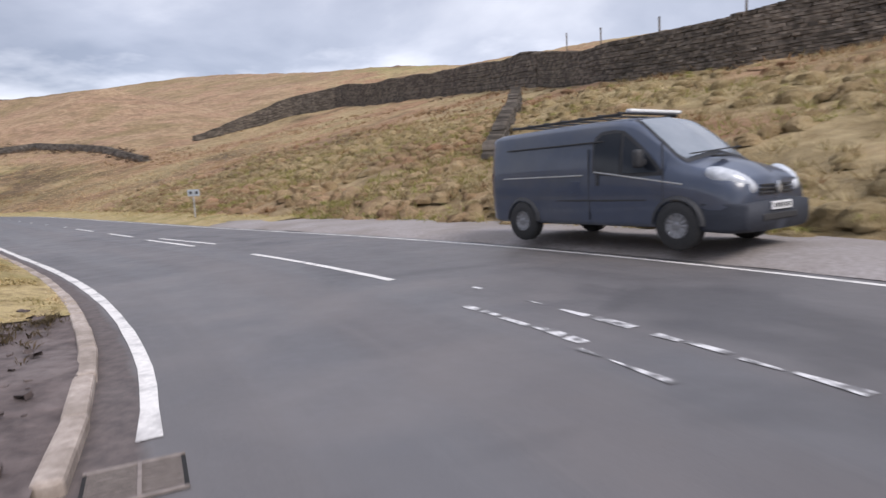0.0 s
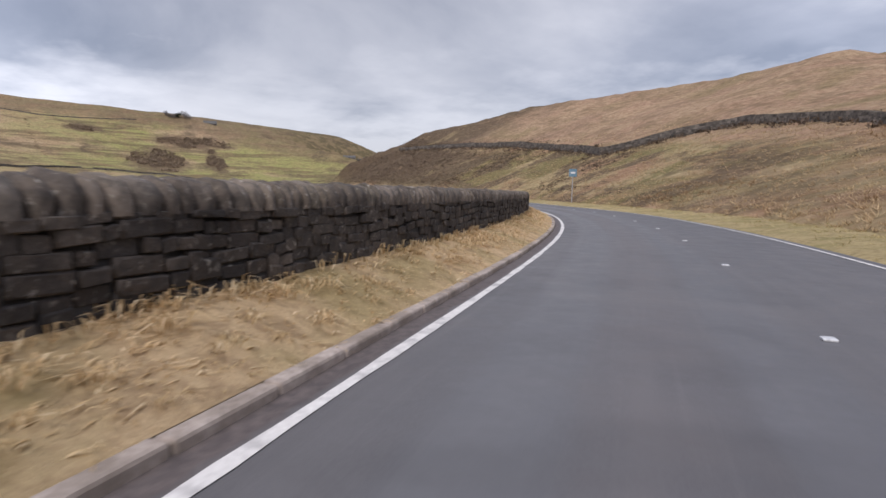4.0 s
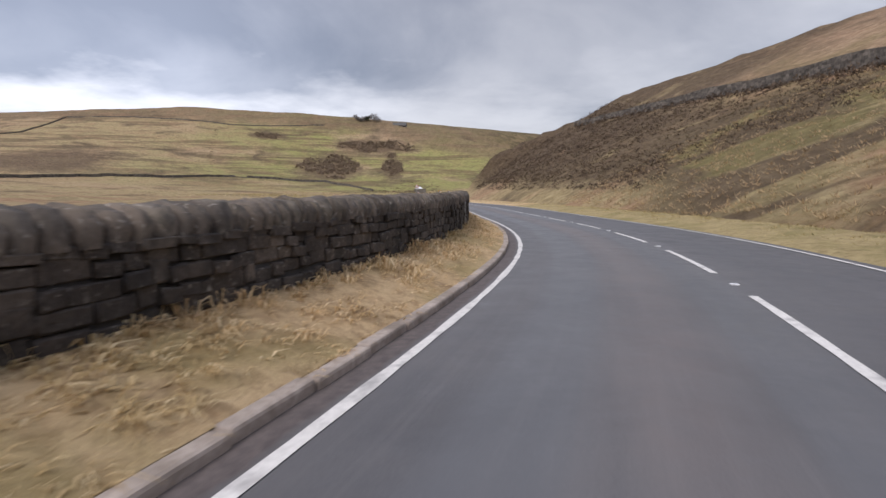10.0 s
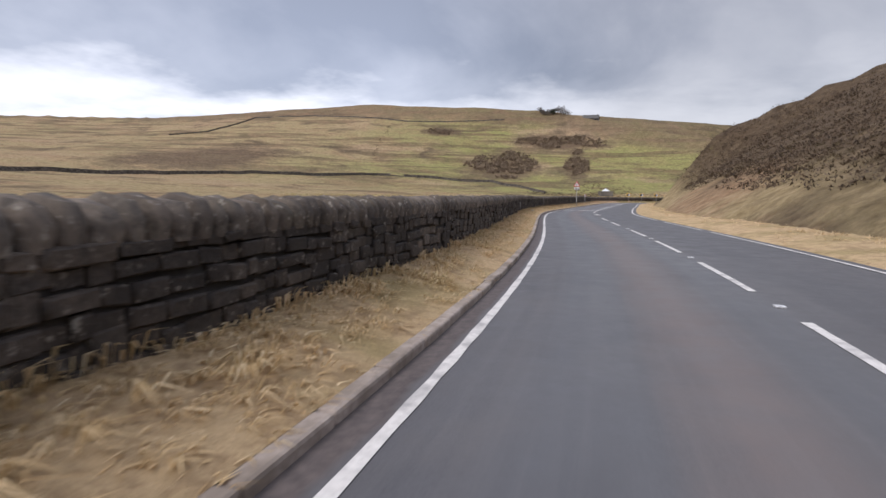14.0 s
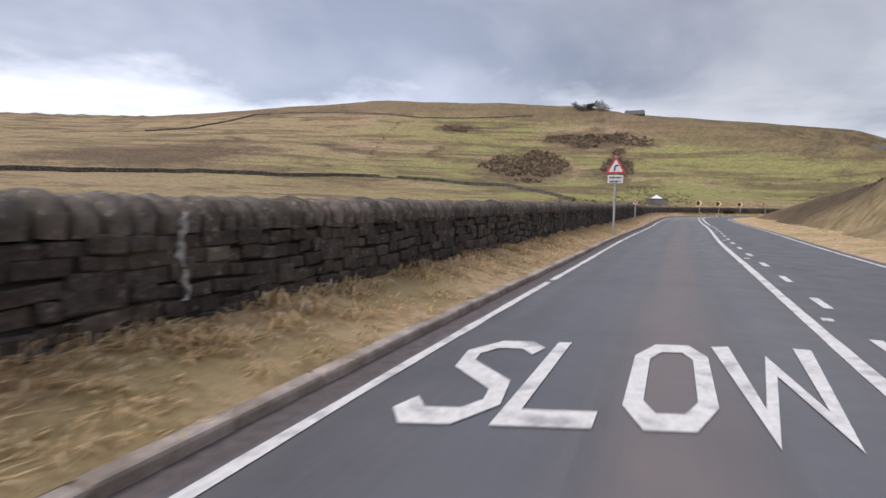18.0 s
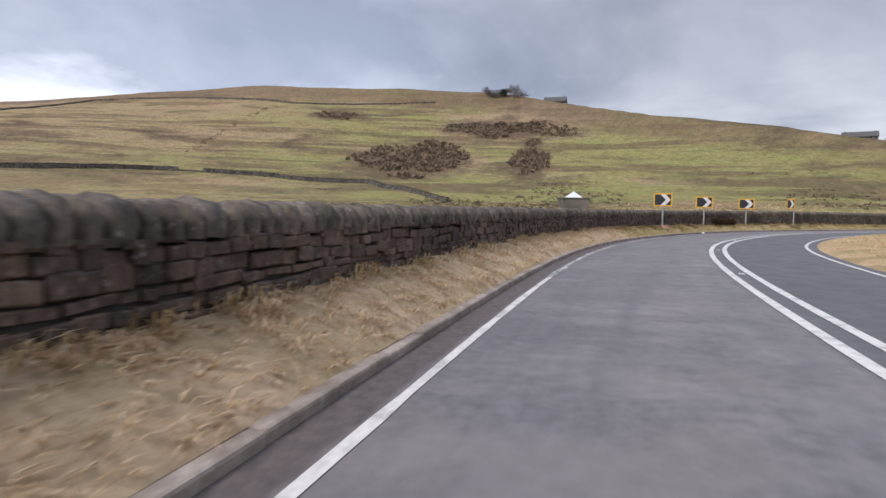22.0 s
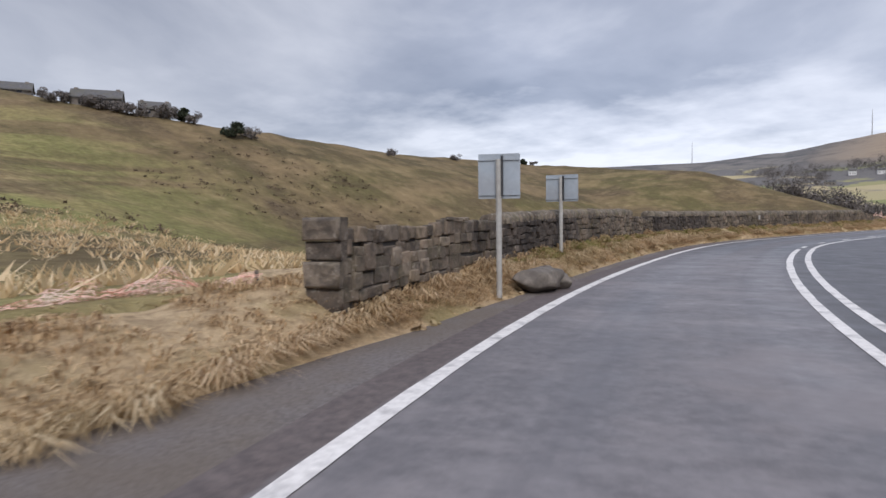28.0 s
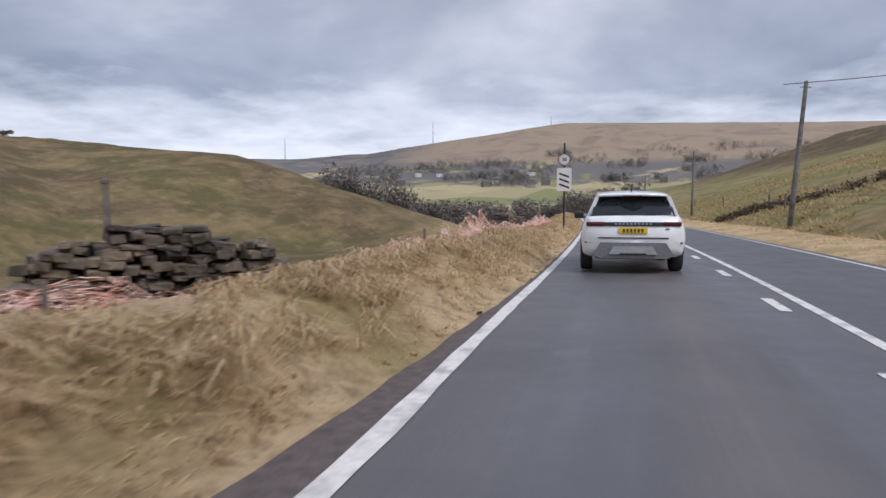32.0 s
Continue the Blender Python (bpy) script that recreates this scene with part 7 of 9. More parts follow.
netting("safety_netting", "torn orange safety netting sagging between stakes by the broken wall", [(476.4, -1.75, 0.5, 0.22), (477.4, -1.75, 0.5, 0.30), (478.3, -1.72, 0.48, 1.15), (478.6, -1.72, 0.48, 0.95), (479.2, -1.75, 0.45, 0.35), (481.0, -1.9, 0.4, 0.25)], 1)
netting("safety_netting", "crumpled orange safety netting trailing over the grass", [(480.8, -2.9, 0.36, 0.30), (481.6, -2.8, 0.36, 0.42), (482.4, -2.95, 0.34, 0.46), (483.2, -3.0, 0.32, 0.40), (484.0, -2.9, 0.28, 0.15)], 2)
netting("safety_netting", "orange safety netting round fallen stones", [(485.6, -1.85, 0.36, 0.25), (487.0, -2.0, 0.40, 0.55), (488.4, -1.85, 0.42, 0.62), (490.5, -1.8, 0.42, 0.60), (492.6, -1.95, 0.44, 0.70), (493.5, -2.05, 0.44, 1.35), (494.2, -2.0, 0.44, 0.6), (498.5, -1.8, 0.44, 0.5), (506.5, -1.6, 0.44, 0.75), (508.0, -1.5, 0.44, 0.4)], 3)
netting("safety_netting", "scrap of orange netting wound round the foot of a sign", [(359.3, -1.2, 0.34, 0.13), (359.8, -1.05, 0.34, 0.24), (360.4, -1.2, 0.36, 0.16)], 4)
netting("safety_netting", "bundle of orange netting at the end of the gate wall", [(425.6, -4.0, 0.2, 0.4), (427.0, -3.6, 0.3, 0.55), (428.2, -3.2, 0.3, 0.4)], 5)

# a tall weathered post behind the stone heap
x_, y_, _ = along(485.4, -5.14)
foot_ = min(float(ground_at(x_, y_)[0]), 0.2)
tall_post = thing("fence_post", "tall weathered wooden post behind the stone heap", "post", pose(float(x_), float(y_), foot_, 1.0, -1.5, 20))
part("shaft", box(0, 0, (1.62 - foot_) / 2 - 0.1, 0.075, 0.065, 1.82 - foot_, bevel=0.012), OLD_WOOD, tall_post)
part("cap", box(0, 0, 1.64 - foot_, 0.09, 0.08, 0.06, bevel=0.015), OLD_WOOD, tall_post)

# a pale mortar streak down the wall where an old pipe came through
streak, rings = bmesh.new(), []
for z_ in np.arange(0.50, 1.18, 0.03):
    z_ = float(z_)
    c_, w_ = 0.03 * math.sin(z_ * 9) + 0.012 * math.sin(z_ * 41), 0.030 + 0.012 * math.sin(z_ * 31) + 0.010 * math.sin(z_ * 77)
    rings.append([streak.verts.new((c_ + x_ * w_, y_ + 0.006 * math.sin(z_ * 57), z_)) for x_, y_ in ((-1, -0.016), (-0.5, 0.012), (0.5, 0.014), (1, -0.016))])
for lo_, hi_ in zip(rings[:-1], rings[1:]):
    for i in range(4):
        streak.faces.new((lo_[i], lo_[(i + 1) % 4], hi_[(i + 1) % 4], hi_[i]))
streak.faces.new(rings[0][::-1])
streak.faces.new(rings[-1])
streak_me = done(streak, "mortar_streak", POST_GREY)
for s_ in (29.1, 164.3, 239.2, 259.6):
    streak_ob = new("mortar_streak", streak_me)
    streak_ob.matrix_world = road_pose(s_, -1.48, 0.0, -90)
    tagged(streak_ob, "pale mortar streak running down the dark wall", "mortar", "streaks on the roadside wall")

# pale concrete slabs left in the trodden ground by the gate
slab_me = done(box(0, 0, 0.0, 0.34, 0.52, 0.10, bevel=0.02), "concrete_slab", KERB)
for s_, d_, turn_ in ((403.55, -1.15, 24), (403.1, -0.72, 8), (406.3, -1.62, -12)):
    slab = new("concrete_slab", slab_me)
    slab.matrix_world = road_pose(s_, d_, 0.055, turn_)
    tagged(slab, "broken pale concrete slab lying by the gate", "slab", "slabs by the gate")

# drain grating in the channel at the start
grate = thing("drain_grating", "rusty iron drain grating set in the road channel", "drain", road_pose(14.9, -0.12, 0.004))
RUST = surface("grating_bar", (0.15, 0.122, 0.105), (0.25, 0.208, 0.185), scale=20, rough=0.7, bump=0.4)
DRAIN_IRON = surface("drain_dark_iron", (0.012, 0.011, 0.010), (0.03, 0.026, 0.024), scale=20, rough=0.7, bump=0.4, metal=0.4)
# near-black frame plate; its colour stands for the dark drain under the bars
part("frame", box(0, 0, -0.002, 0.44, 0.40, 0.010, bevel=0.003), DRAIN_IRON, grate)
for i in range(9):
    part("bar", box(0, -0.168 + i * 0.042, 0.0055, 0.40, 0.016, 0.007), RUST, grate)
for y_ in (-0.192, 0.192):
    part("rim", box(0, y_, 0.006, 0.44, 0.020, 0.010, bevel=0.003), RUST, grate)
part("centre_bar", box(0.02, 0, 0.008, 0.018, 0.37, 0.014), RUST, grate)


# a pale plaque on the wall of the bend
plaque = new("wall_plaque", done(box(0, 0, 0, 0.05, 0.17, 0.22, bevel=0.012), "wall_plaque", POST_GREY))
plaque.matrix_world = road_pose(458.2, -1.455, 1.0)
tagged(plaque, "small pale square plaque fixed to the stone wall", "plaque")


# ---- field walls, farms, woods ----


def poly(points, step):
    """Points along a line on the map, evenly spaced: x, y, way and distance."""
    p = np.array(points, float)
    seg = np.hypot(*(p[1:, :2] - p[:-1, :2]).T)
    acc = np.concatenate([[0], np.cumsum(seg)])
    u = np.arange(0, acc[-1], step)
    cols = [np.interp(u, acc, p[:, k]) for k in range(p.shape[1])]
    th = np.arctan2(np.gradient(cols[1]), np.gradient(cols[0]))
    return cols, th, u


def field_wall(name, label, points, stone=(0.4, 0.2), thick=0.5, seed=1, rows=None, material=None):
    """A rubble wall over the moor; points are (x, y, height)."""
    rng = random.Random(seed)
    material = material or HILL_STONE
    (x, y, h), th, u = poly(points, stone[0])
    z = ground_at(x, y)
    z = np.convolve(np.pad(z, 4, mode="edge"), np.ones(9) / 9, "valid")
    verts, faces = [], []
    tops = np.array([h[i] * (0.93 + 0.12 * noise.noise(Vector((u[i] * 0.12, seed, 3)))) for i in range(len(x))])
    tops = np.where([noise.noise(Vector((a * 0.05, seed, 0))) > 0.62 for a in u], tops * 0.35, tops)
    level, course = -0.3, 0
    while level < tops.max():
        high = stone[1] * rng.uniform(0.8, 1.25)
        for i in range(len(x)):
            if level > tops[i] - 0.06:
                continue
            hh = min(high, tops[i] - level) * rng.uniform(0.97, 1.12)
            c, s_ = math.cos(th[i]), math.sin(th[i])
            long_ = stone[0] * rng.uniform(1.0, 1.35)
            v = STONE_SHAPES[rng.randrange(14)]
            depth = thick * (1.15 - 0.25 * max(level, 0.0) / max(tops[i], 0.5))
            lx = v[:, 0] * long_ + (course % 2) * 0.5 * stone[0] + rng.uniform(-0.12, 0.12) * stone[0]
            ly = (v[:, 1] - 0.5) * depth + rng.uniform(-0.03, 0.03)
            o = len(verts)
            verts.extend(np.stack([x[i] + lx * c - ly * s_, y[i] + lx * s_ + ly * c, z[i] + level + hh / 2 + v[:, 2] * hh], 1).tolist())
            faces.extend([tuple(o + j for j in f) for f in STONE_FACES])
            # a backing face, so that the wall is closed behind
            faces.append((o + 3, o + 2, o + 1, o))
        level += high * 0.95
        course += 1
    ob = new(name, mesh_from(name, verts, faces, material))
    return tagged(ob, label, "stone wall", kind="structure")


LICHENED_STONE = surface("lichened_field_stone", (0.080, 0.066, 0.054), (0.20, 0.168, 0.138), scale=4, rough=0.95, bump=0.7, c3=(0.06, 0.053, 0.046), scale3=0.6, amount3=0.5, island=0.45, space="World", bump_dist=0.03)
field_wall("hill_wall", "tall dark dry stone wall climbing over the hillside", [(46, 27, 2.3), (24, 36, 2.4), (13.7, 40.7, 2.5), (8.7, 43.5, 2.5), (4.3, 50, 2.35), (0.5, 66, 3.0)], (0.34, 0.17), 0.6, 1, material=LICHENED_STONE)
field_wall("hill_wall", "dark dry stone wall running on over the moor", [(0.5, 66, 3.0), (-4, 82, 3.4), (-12, 100, 3.7), (-24, 118, 4.0), (-36, 132, 4.3), (-46, 133, 3.9), (-51, 124, 2.6), (-57, 114, 0.8)], (0.5, 0.26), 0.8, 2, material=LICHENED_STONE)
field_wall("hill_wall_end", "broken dark end of a wall going down the slope", [(-1.7, 49.5, 1.5), (-2.0, 46, 0.9), (-2.3, 42.5, 0.8), (-2.6, 38, 0.6), (-2.8, 35, 0.5)], (0.34, 0.20), 0.6, 3)
field_wall("hollow_wall", "low dark wall and bank across the hollow", [(-236, 126, 0.8), (-223, 128.5, 0.9), (-200, 130.5, 1.1), (-172, 131, 1.3), (-150, 128, 1.3), (-128, 121.5, 1.2), (-118, 116.5, 1.2), (-102, 117.5, 1.2), (-92, 118.5, 1.2), (-78, 113, 1.1), (-68, 107, 1.0), (-55, 96, 0.8)], (0.6, 0.28), 0.9, 4)
field_wall("pasture_wall", "dark field wall across the western pasture", [(-250, -75, 1.3), (-290, -62, 1.3), (-334, -45, 1.3), (-363, -30, 1.2), (-384, -12, 1.2), (-408, 10, 1.1), (-415, 30, 1.1), (-421, 55, 1.0), (-402, 72, 0.9), (-389, 80, 0.8)], (0.5, 0.24), 0.7, 5)
field_wall("pasture_wall", "field wall crossing the upper pasture", [(-470, -135, 0.7), (-490, -124, 0.7), (-562, -135, 0.7), (-566, -93, 0.65), (-550, -21, 0.65), (-559, 6, 0.65), (-570, 40, 0.6)], (0.8, 0.38), 0.7, 6)

# fence posts along the top of the hill wall
fence_me = done(box(0, 0, 0.75, 0.10, 0.10, 1.5, bevel=0.015), "fence_post", OLD_WOOD)
for x_, y_, h_ in ((21.0, 40.6, 2.4), (14.5, 43.4, 2.5), (10.2, 46.2, 2.5), (6.6, 49.5, 2.3), (4.2, 56.0, 2.6), (2.6, 64.0, 3.0)):
    p_ = new("fence_post", fence_me)
    p_.matrix_world = pose(x_, y_, float(ground_at(x_, y_)[0]) + h_ - 0.7)
    tagged(p_, "weathered wooden fence post standing behind the wall", "fence post", "posts behind the hill wall")

ROOF = surface("stone_slate_roof", (0.07, 0.068, 0.07), (0.13, 0.125, 0.125), scale=2.5, bump=0.4, c3=(0.10, 0.09, 0.06), scale3=0.6)
HOUSE_STONE = surface("house_stone", (0.15, 0.13, 0.11), (0.26, 0.23, 0.20), scale=3, bump=0.4, c3=(0.09, 0.08, 0.07), scale3=0.7)
RENDER_WHITE = surface("white_render", (0.62, 0.61, 0.59), (0.74, 0.73, 0.71), scale=2, bump=0.1, c3=(0.50, 0.48, 0.45), scale3=0.5)
WHITE_ROOF = surface("white_roof_sheet", (0.70, 0.71, 0.72), (0.80, 0.81, 0.82), scale=2, rough=0.5, bump=0.1)


def house(x, y, long_, deep, high, turn, label, wall_mat=None, storeys=2, sink=0.6, roof_mat=None, category="house"):
    z = float(ground_at(x, y)[0]) - sink
    hs = thing("farm_house" if category == "house" else "barn", label, category, pose(x, y, z, 0, 0, turn), "houses of the valley")
    w = part("wall", box(0, 0, (high + sink) / 2, long_, deep, high + sink), wall_mat or HOUSE_STONE, hs)
    rise = deep * 0.36
    for sx in (-1, 1):
        part("gable", prism([(-deep / 2, 0), (deep / 2, 0), (0, rise)], 0.3), wall_mat or HOUSE_STONE, w, at=pose(sx * (long_ / 2 - 0.15), 0, high + sink, 0, 0, 90))
    r = part("roof", prism([(-deep / 2 - 0.35, -0.15), (0, rise + 0.1), (deep / 2 + 0.35, -0.15), (deep / 2 + 0.3, 0.05), (0, rise + 0.32), (-deep / 2 - 0.3, 0.05)], long_ + 0.5), roof_mat or ROOF, hs, "dark stone-slate roof", at=pose(0, 0, high + sink, 0, 0, 90))
    for sx in (-0.42, 0.42):
        part("chimney", box(0, sx * long_, rise + 0.25, 0.5, 0.6, 0.1 * high + 0.3, bevel=0.03), wall_mat or HOUSE_STONE, r)
    for side in (-1, 1):
        for k in range(storeys):
            for f_ in (-0.3, 0.0, 0.3) if long_ > 6.6 else (-0.25, 0.25):
                part("window", box(f_ * long_, side * (deep / 2 + 0.01), sink + min(1.5, high * 0.6) + k * 2.6, 0.8, 0.08, min(1.0, high * 0.4)), GLASS, hs)
    return hs


for x_, y_, l_, dp, h_, tn, lab in ((-584, 95, 10, 6, 2.6, 82, "grey stone hill farmhouse on the skyline"), (-586, 113, 9, 5.5, 2.0, 95, "low stone barn beside the hill farm"),
                                    (-493, 187, 9, 3.6, 0.8, 68, "long grey farm building on the ridge"), (-481, 198.5, 8, 4, 2.1, 62, "stone farmhouse among trees on the ridge"), (-475, 206, 5, 3.4, 1.5, 70, "stone outbuilding on the ridge")):
    house(x_, y_, l_, dp, h_, tn, lab, storeys=1, category="house" if "house" in lab else "barn")


def hut(x, y, wide, high, turn):
    z = float(ground_at(x, y)[0]) - 0.4
    h = thing("stone_hut", "small square stone hut with a white pyramid roof", "hut", pose(x, y, z, 0, 0, turn))
    part("wall", box(0, 0, (high + 0.4) / 2, wide, wide, high + 0.4), HOUSE_STONE, h)
    bm = bmesh.new()
    bmesh.ops.create_cone(bm, cap_ends=True, segments=4, radius1=wide * 0.42, radius2=0.02, depth=1.0, matrix=pose(0, 0, high + 1.0, 0, 0, 45))
    part("roof", bm, WHITE_ROOF, h, "white pyramid roof")
    part("door", box(0, -wide / 2 - 0.01, 1.4, 0.9, 0.06, 1.9), OLD_WOOD, h)
    part("parapet", box(0, 0, high + 0.42, wide + 0.3, wide + 0.3, 0.16, bevel=0.03), HOUSE_STONE, h)
    return h


for x_, y_, top_ in ((-387, 101, 3.9),):
    hut(x_, y_, 4.2, max(1.6, top_ - 1.5 - float(ground_at(x_, y_)[0])), 12)

# ---- trees ----
BARK = surface("tree_bark", (0.045, 0.037, 0.03), (0.10, 0.085, 0.07), scale=5, bump=0.5)
# bare twigs, greyed and paled in the colour to stand for haze
HAZED_TWIGS = surface("haze_paled_twigs", (0.095, 0.082, 0.075), (0.19, 0.168, 0.152), scale=0.6, rough=0.95, bump=0.0, island=0.35, space="World")
SCRUB = surface("brown_scrub", (0.055, 0.037, 0.026), (0.135, 0.092, 0.058), scale=0.5, rough=0.95, bump=0.0, island=0.45, space="World")
PALE_SCRUB = surface("faded_brown_scrub", (0.135, 0.096, 0.064), (0.25, 0.182, 0.118), scale=0.5, rough=0.95, bump=0.0, island=0.3, space="World")
NEEDLES = surface("dark_needles", (0.016, 0.022, 0.012), (0.045, 0.055, 0.028), scale=0.8, rough=0.95, bump=0.0, island=0.5, space="World")


def flakes(rng, centres, radii, per, size):
    """Small leaf or twig triangles scattered through lumps: vertices and faces."""
    v, f = [], []
    for c, r in zip(centres, radii):
        q = rng.normal(size=(per, 3))
        q /= np.linalg.norm(q, axis=1, keepdims=True)
        p = np.asarray(c) + q * (np.asarray(r) * rng.uniform(0.35, 1.0, (per, 1)) ** 0.6)
        a = rng.normal(size=(per, 3, 3)) * size
        v.append((p[:, None, :] + a).reshape(-1, 3))
    v = np.concatenate(v)
    return v, np.arange(len(v)).reshape(-1, 3)


def tri_mesh(name, v, f, material):
    """A mesh straight from arrays of vertices and triangles."""
    me = bpy.data.meshes.new(name)
    me.vertices.add(len(v))
    me.vertices.foreach_set("co", np.ascontiguousarray(v, dtype=np.float32).ravel())
    me.loops.add(f.size)
    me.loops.foreach_set("vertex_index", np.ascontiguousarray(f, dtype=np.int32).ravel())
    me.polygons.add(len(f))
    me.polygons.foreach_set("loop_start", np.arange(0, f.size, 3, dtype=np.int32))
    me.materials.append(material)
    me.update(calc_edges=True)
    me.validate()
    return me


def tree(x, y, high, wide, seed, evergreen=False, label="", group="trees on the ridge"):
    rng = np.random.default_rng(seed)
    t = thing("tree", label or ("dark evergreen tree on the ridge" if evergreen else "bare winter tree on the ridge"), "tree", pose(x, y, float(ground_at(x, y)[0]) - 0.3, 0, 0, seed * 40), group)
    trunk = part("trunk", lathe([(high * 0.035, 0), (high * 0.022, high * 0.3), (high * 0.008, high * 0.8)], 8, axis_x=False), BARK, t)
    for k in range(5):
        part("limb", lathe([(high * 0.012, 0), (high * 0.004, high * 0.38)], 5, axis_x=False), BARK, trunk, at=pose(0, 0, high * (0.25 + 0.08 * k), rng.uniform(25, 60), 0, 72 * k))
    cs, rs = [], []
    for k in range(13):
        u = rng.uniform(0.28, 0.9)
        reach = wide * 0.36 * (1.15 - u if evergreen else 1.0 - abs(u - 0.62))
        a = rng.uniform(0, 6.28)
        cs.append((math.cos(a) * reach, math.sin(a) * reach, high * u))
        rs.append(np.array((wide * 0.25, wide * 0.25, high * 0.19)) * rng.uniform(0.7, 1.25))
    v, f = flakes(rng, cs, rs, 150 if evergreen else 90, 0.15 if evergreen else 0.12)
    part("crown", tri_mesh("crown", v, f, NEEDLES if evergreen else HAZED_TWIGS), None, t)
    return t


trng = random.Random(9)
for i in range(9):
    tree(-588 + trng.uniform(-5, 5), 62 + i * 2.2, trng.uniform(3.4, 5.8), trng.uniform(4.5, 6.5), 20 + i, i == 4)
for i in range(5):
    tree(-582 + trng.uniform(-4, 4), 98 + i * 5.5, trng.uniform(2.6, 4.6), trng.uniform(3.0, 5.0), 40 + i, i == 1)
for i in range(13):
    tree(float(np.interp(191 + i * 1.65, [186, 212], [-486, -470])) + trng.uniform(-1.5, 2), 191 + i * 1.65 + trng.uniform(-0.6, 0.6), trng.uniform(2.0, 3.2), trng.uniform(2.6, 4.0), 60 + i, i in (8, 11))
for x_, y_, h_, e_ in ((-463, 215, 3.2, True), (-464, 219, 2.6, False), (-470, 262, 2.2, False), (-480, 300, 2.2, False), (-484, 320, 2.2, True), (-488, 338, 2.2, False), (-490, 352, 2.6, True), (-490, 360, 2.0, False), (-489, 371, 2.0, False), (-486, 390, 2.6, True)):
    tree(x_, y_, h_, h_ * 1.5, int(h_ * 10 + y_), e_)


def woods(name, label, spots, seed, size=0.35, evergreen=False, per=32):
    """A far wood: lumpy crowns of fine triangles over each (x, y, radius, trees)."""
    rng = np.random.default_rng(seed)
    cs, rs = [], []
    for cx_, cy_, r_, count in spots:
        a, q = rng.uniform(0, 2 * math.pi, count), np.sqrt(rng.uniform(0, 1, count)) * r_
        xs, ys = cx_ + np.cos(a) * q, cy_ + np.sin(a) * q * 0.6
        zs = ground_at(xs, ys)
        hs = rng.uniform(5, 10, count)
        for x_, y_, z_, h_ in zip(xs, ys, zs, hs):
            for k in range(3):
                cs.append((x_ + rng.uniform(-1.5, 1.5), y_ + rng.uniform(-1.5, 1.5), z_ + h_ * (0.25 + 0.25 * k)))
                rs.append((h_ * 0.34, h_ * 0.34, h_ * 0.26))
    v, f = flakes(rng, cs, rs, per, size * 1.15)
    return tagged(new(name, tri_mesh(name, v, f, NEEDLES if evergreen else HAZED_TWIGS)), label, "woodland", kind="stuff")


wr = random.Random(31)
spots = [(wr.uniform(-560, 60), wr.uniform(840, 1010), wr.uniform(14, 40), wr.randrange(18, 40)) for _ in range(36)]
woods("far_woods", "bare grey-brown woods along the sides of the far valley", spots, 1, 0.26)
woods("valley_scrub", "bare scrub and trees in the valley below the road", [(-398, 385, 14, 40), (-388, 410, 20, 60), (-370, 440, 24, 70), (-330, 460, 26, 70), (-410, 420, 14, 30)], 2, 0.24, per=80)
woods("fir_plantation", "small dark fir plantation in the far valley", [(-240, 860, 16, 26), (-130, 830, 14, 24), (-380, 900, 20, 24)], 3, 0.26, True)
for i in range(14):
    x_, y_ = (wr.uniform(-520, -300), wr.uniform(840, 930)) if i % 4 else (wr.uniform(-260, -190), wr.uniform(820, 900))
    white = wr.random() < 0.35
    house(x_, y_, wr.uniform(6, 10), wr.uniform(5, 7), wr.uniform(3.0, 4.4), wr.uniform(-30, 30), "white rendered house in the far valley" if white else "grey stone house in the far valley", RENDER_WHITE if white else HOUSE_STONE)


def scrub(name, label, x, y, size, seed, material=None, per=26, flat=0.5, leaf=0.16):
    """Low bushes: each a ragged clump of twig flakes on the ground."""
    rng = np.random.default_rng(seed)
    x, y = np.asarray(x, float), np.asarray(y, float)
    z = ground_at(x, y)
    sizes = size * rng.uniform(0.5, 1.4, len(x))
    rs = [np.array((q, q, q * flat)) for q in sizes]
    v, f = flakes(rng, np.stack([x, y, z + sizes * flat * 0.25], 1), rs, per, size * leaf)
    return tagged(new(name, tri_mesh(name, v, f, material or SCRUB)), label, "scrub", kind="stuff")


def in_patch(rng, cx_, cy_, rx_, ry_, count, seed):
    a, q = rng.uniform(0, 2 * np.pi, count), np.sqrt(rng.uniform(0, 1.3, count))
    x, y = cx_ + np.cos(a) * q * rx_, cy_ + np.sin(a) * q * ry_
    keep = np.array([noise.noise(Vector((u * 0.07, w * 0.07, seed))) for u, w in zip(x, y)]) > q - 0.92
    return x[keep], y[keep]


brng = np.random.default_rng(5)
for k_, (cx_, cy_, rx_, ry_, count_, size_) in enumerate(((-466, 53, 32, 16, 620, 1.15), (-529, 77, 13, 24, 330, 1.1), (-476, 89, 34, 5, 260, 1.0), (-531, 6, 8, 10, 90, 0.9))):
    x_, y_ = in_patch(brng, cx_, cy_, rx_, ry_, count_, k_ + 0.5)
    scrub("hill_scrub", "dark brown bare scrub on the pasture below the hill farm", x_, y_, size_, 50 + k_, PALE_SCRUB, 34, 0.75, 0.30)
hs_, hd_ = brng.uniform(372, 500, 3600), -8 - 90 * brng.uniform(0, 1, 3600) ** 1.2
hx_, hy_, _ = along(hs_, hd_)
keep_ = np.array([noise.noise(Vector((a * 0.035, b * 0.035, 9.1))) + 0.3 * noise.noise(Vector((a * 0.16, b * 0.16, 2.0))) for a, b in zip(hx_, hy_)]) > 0.16
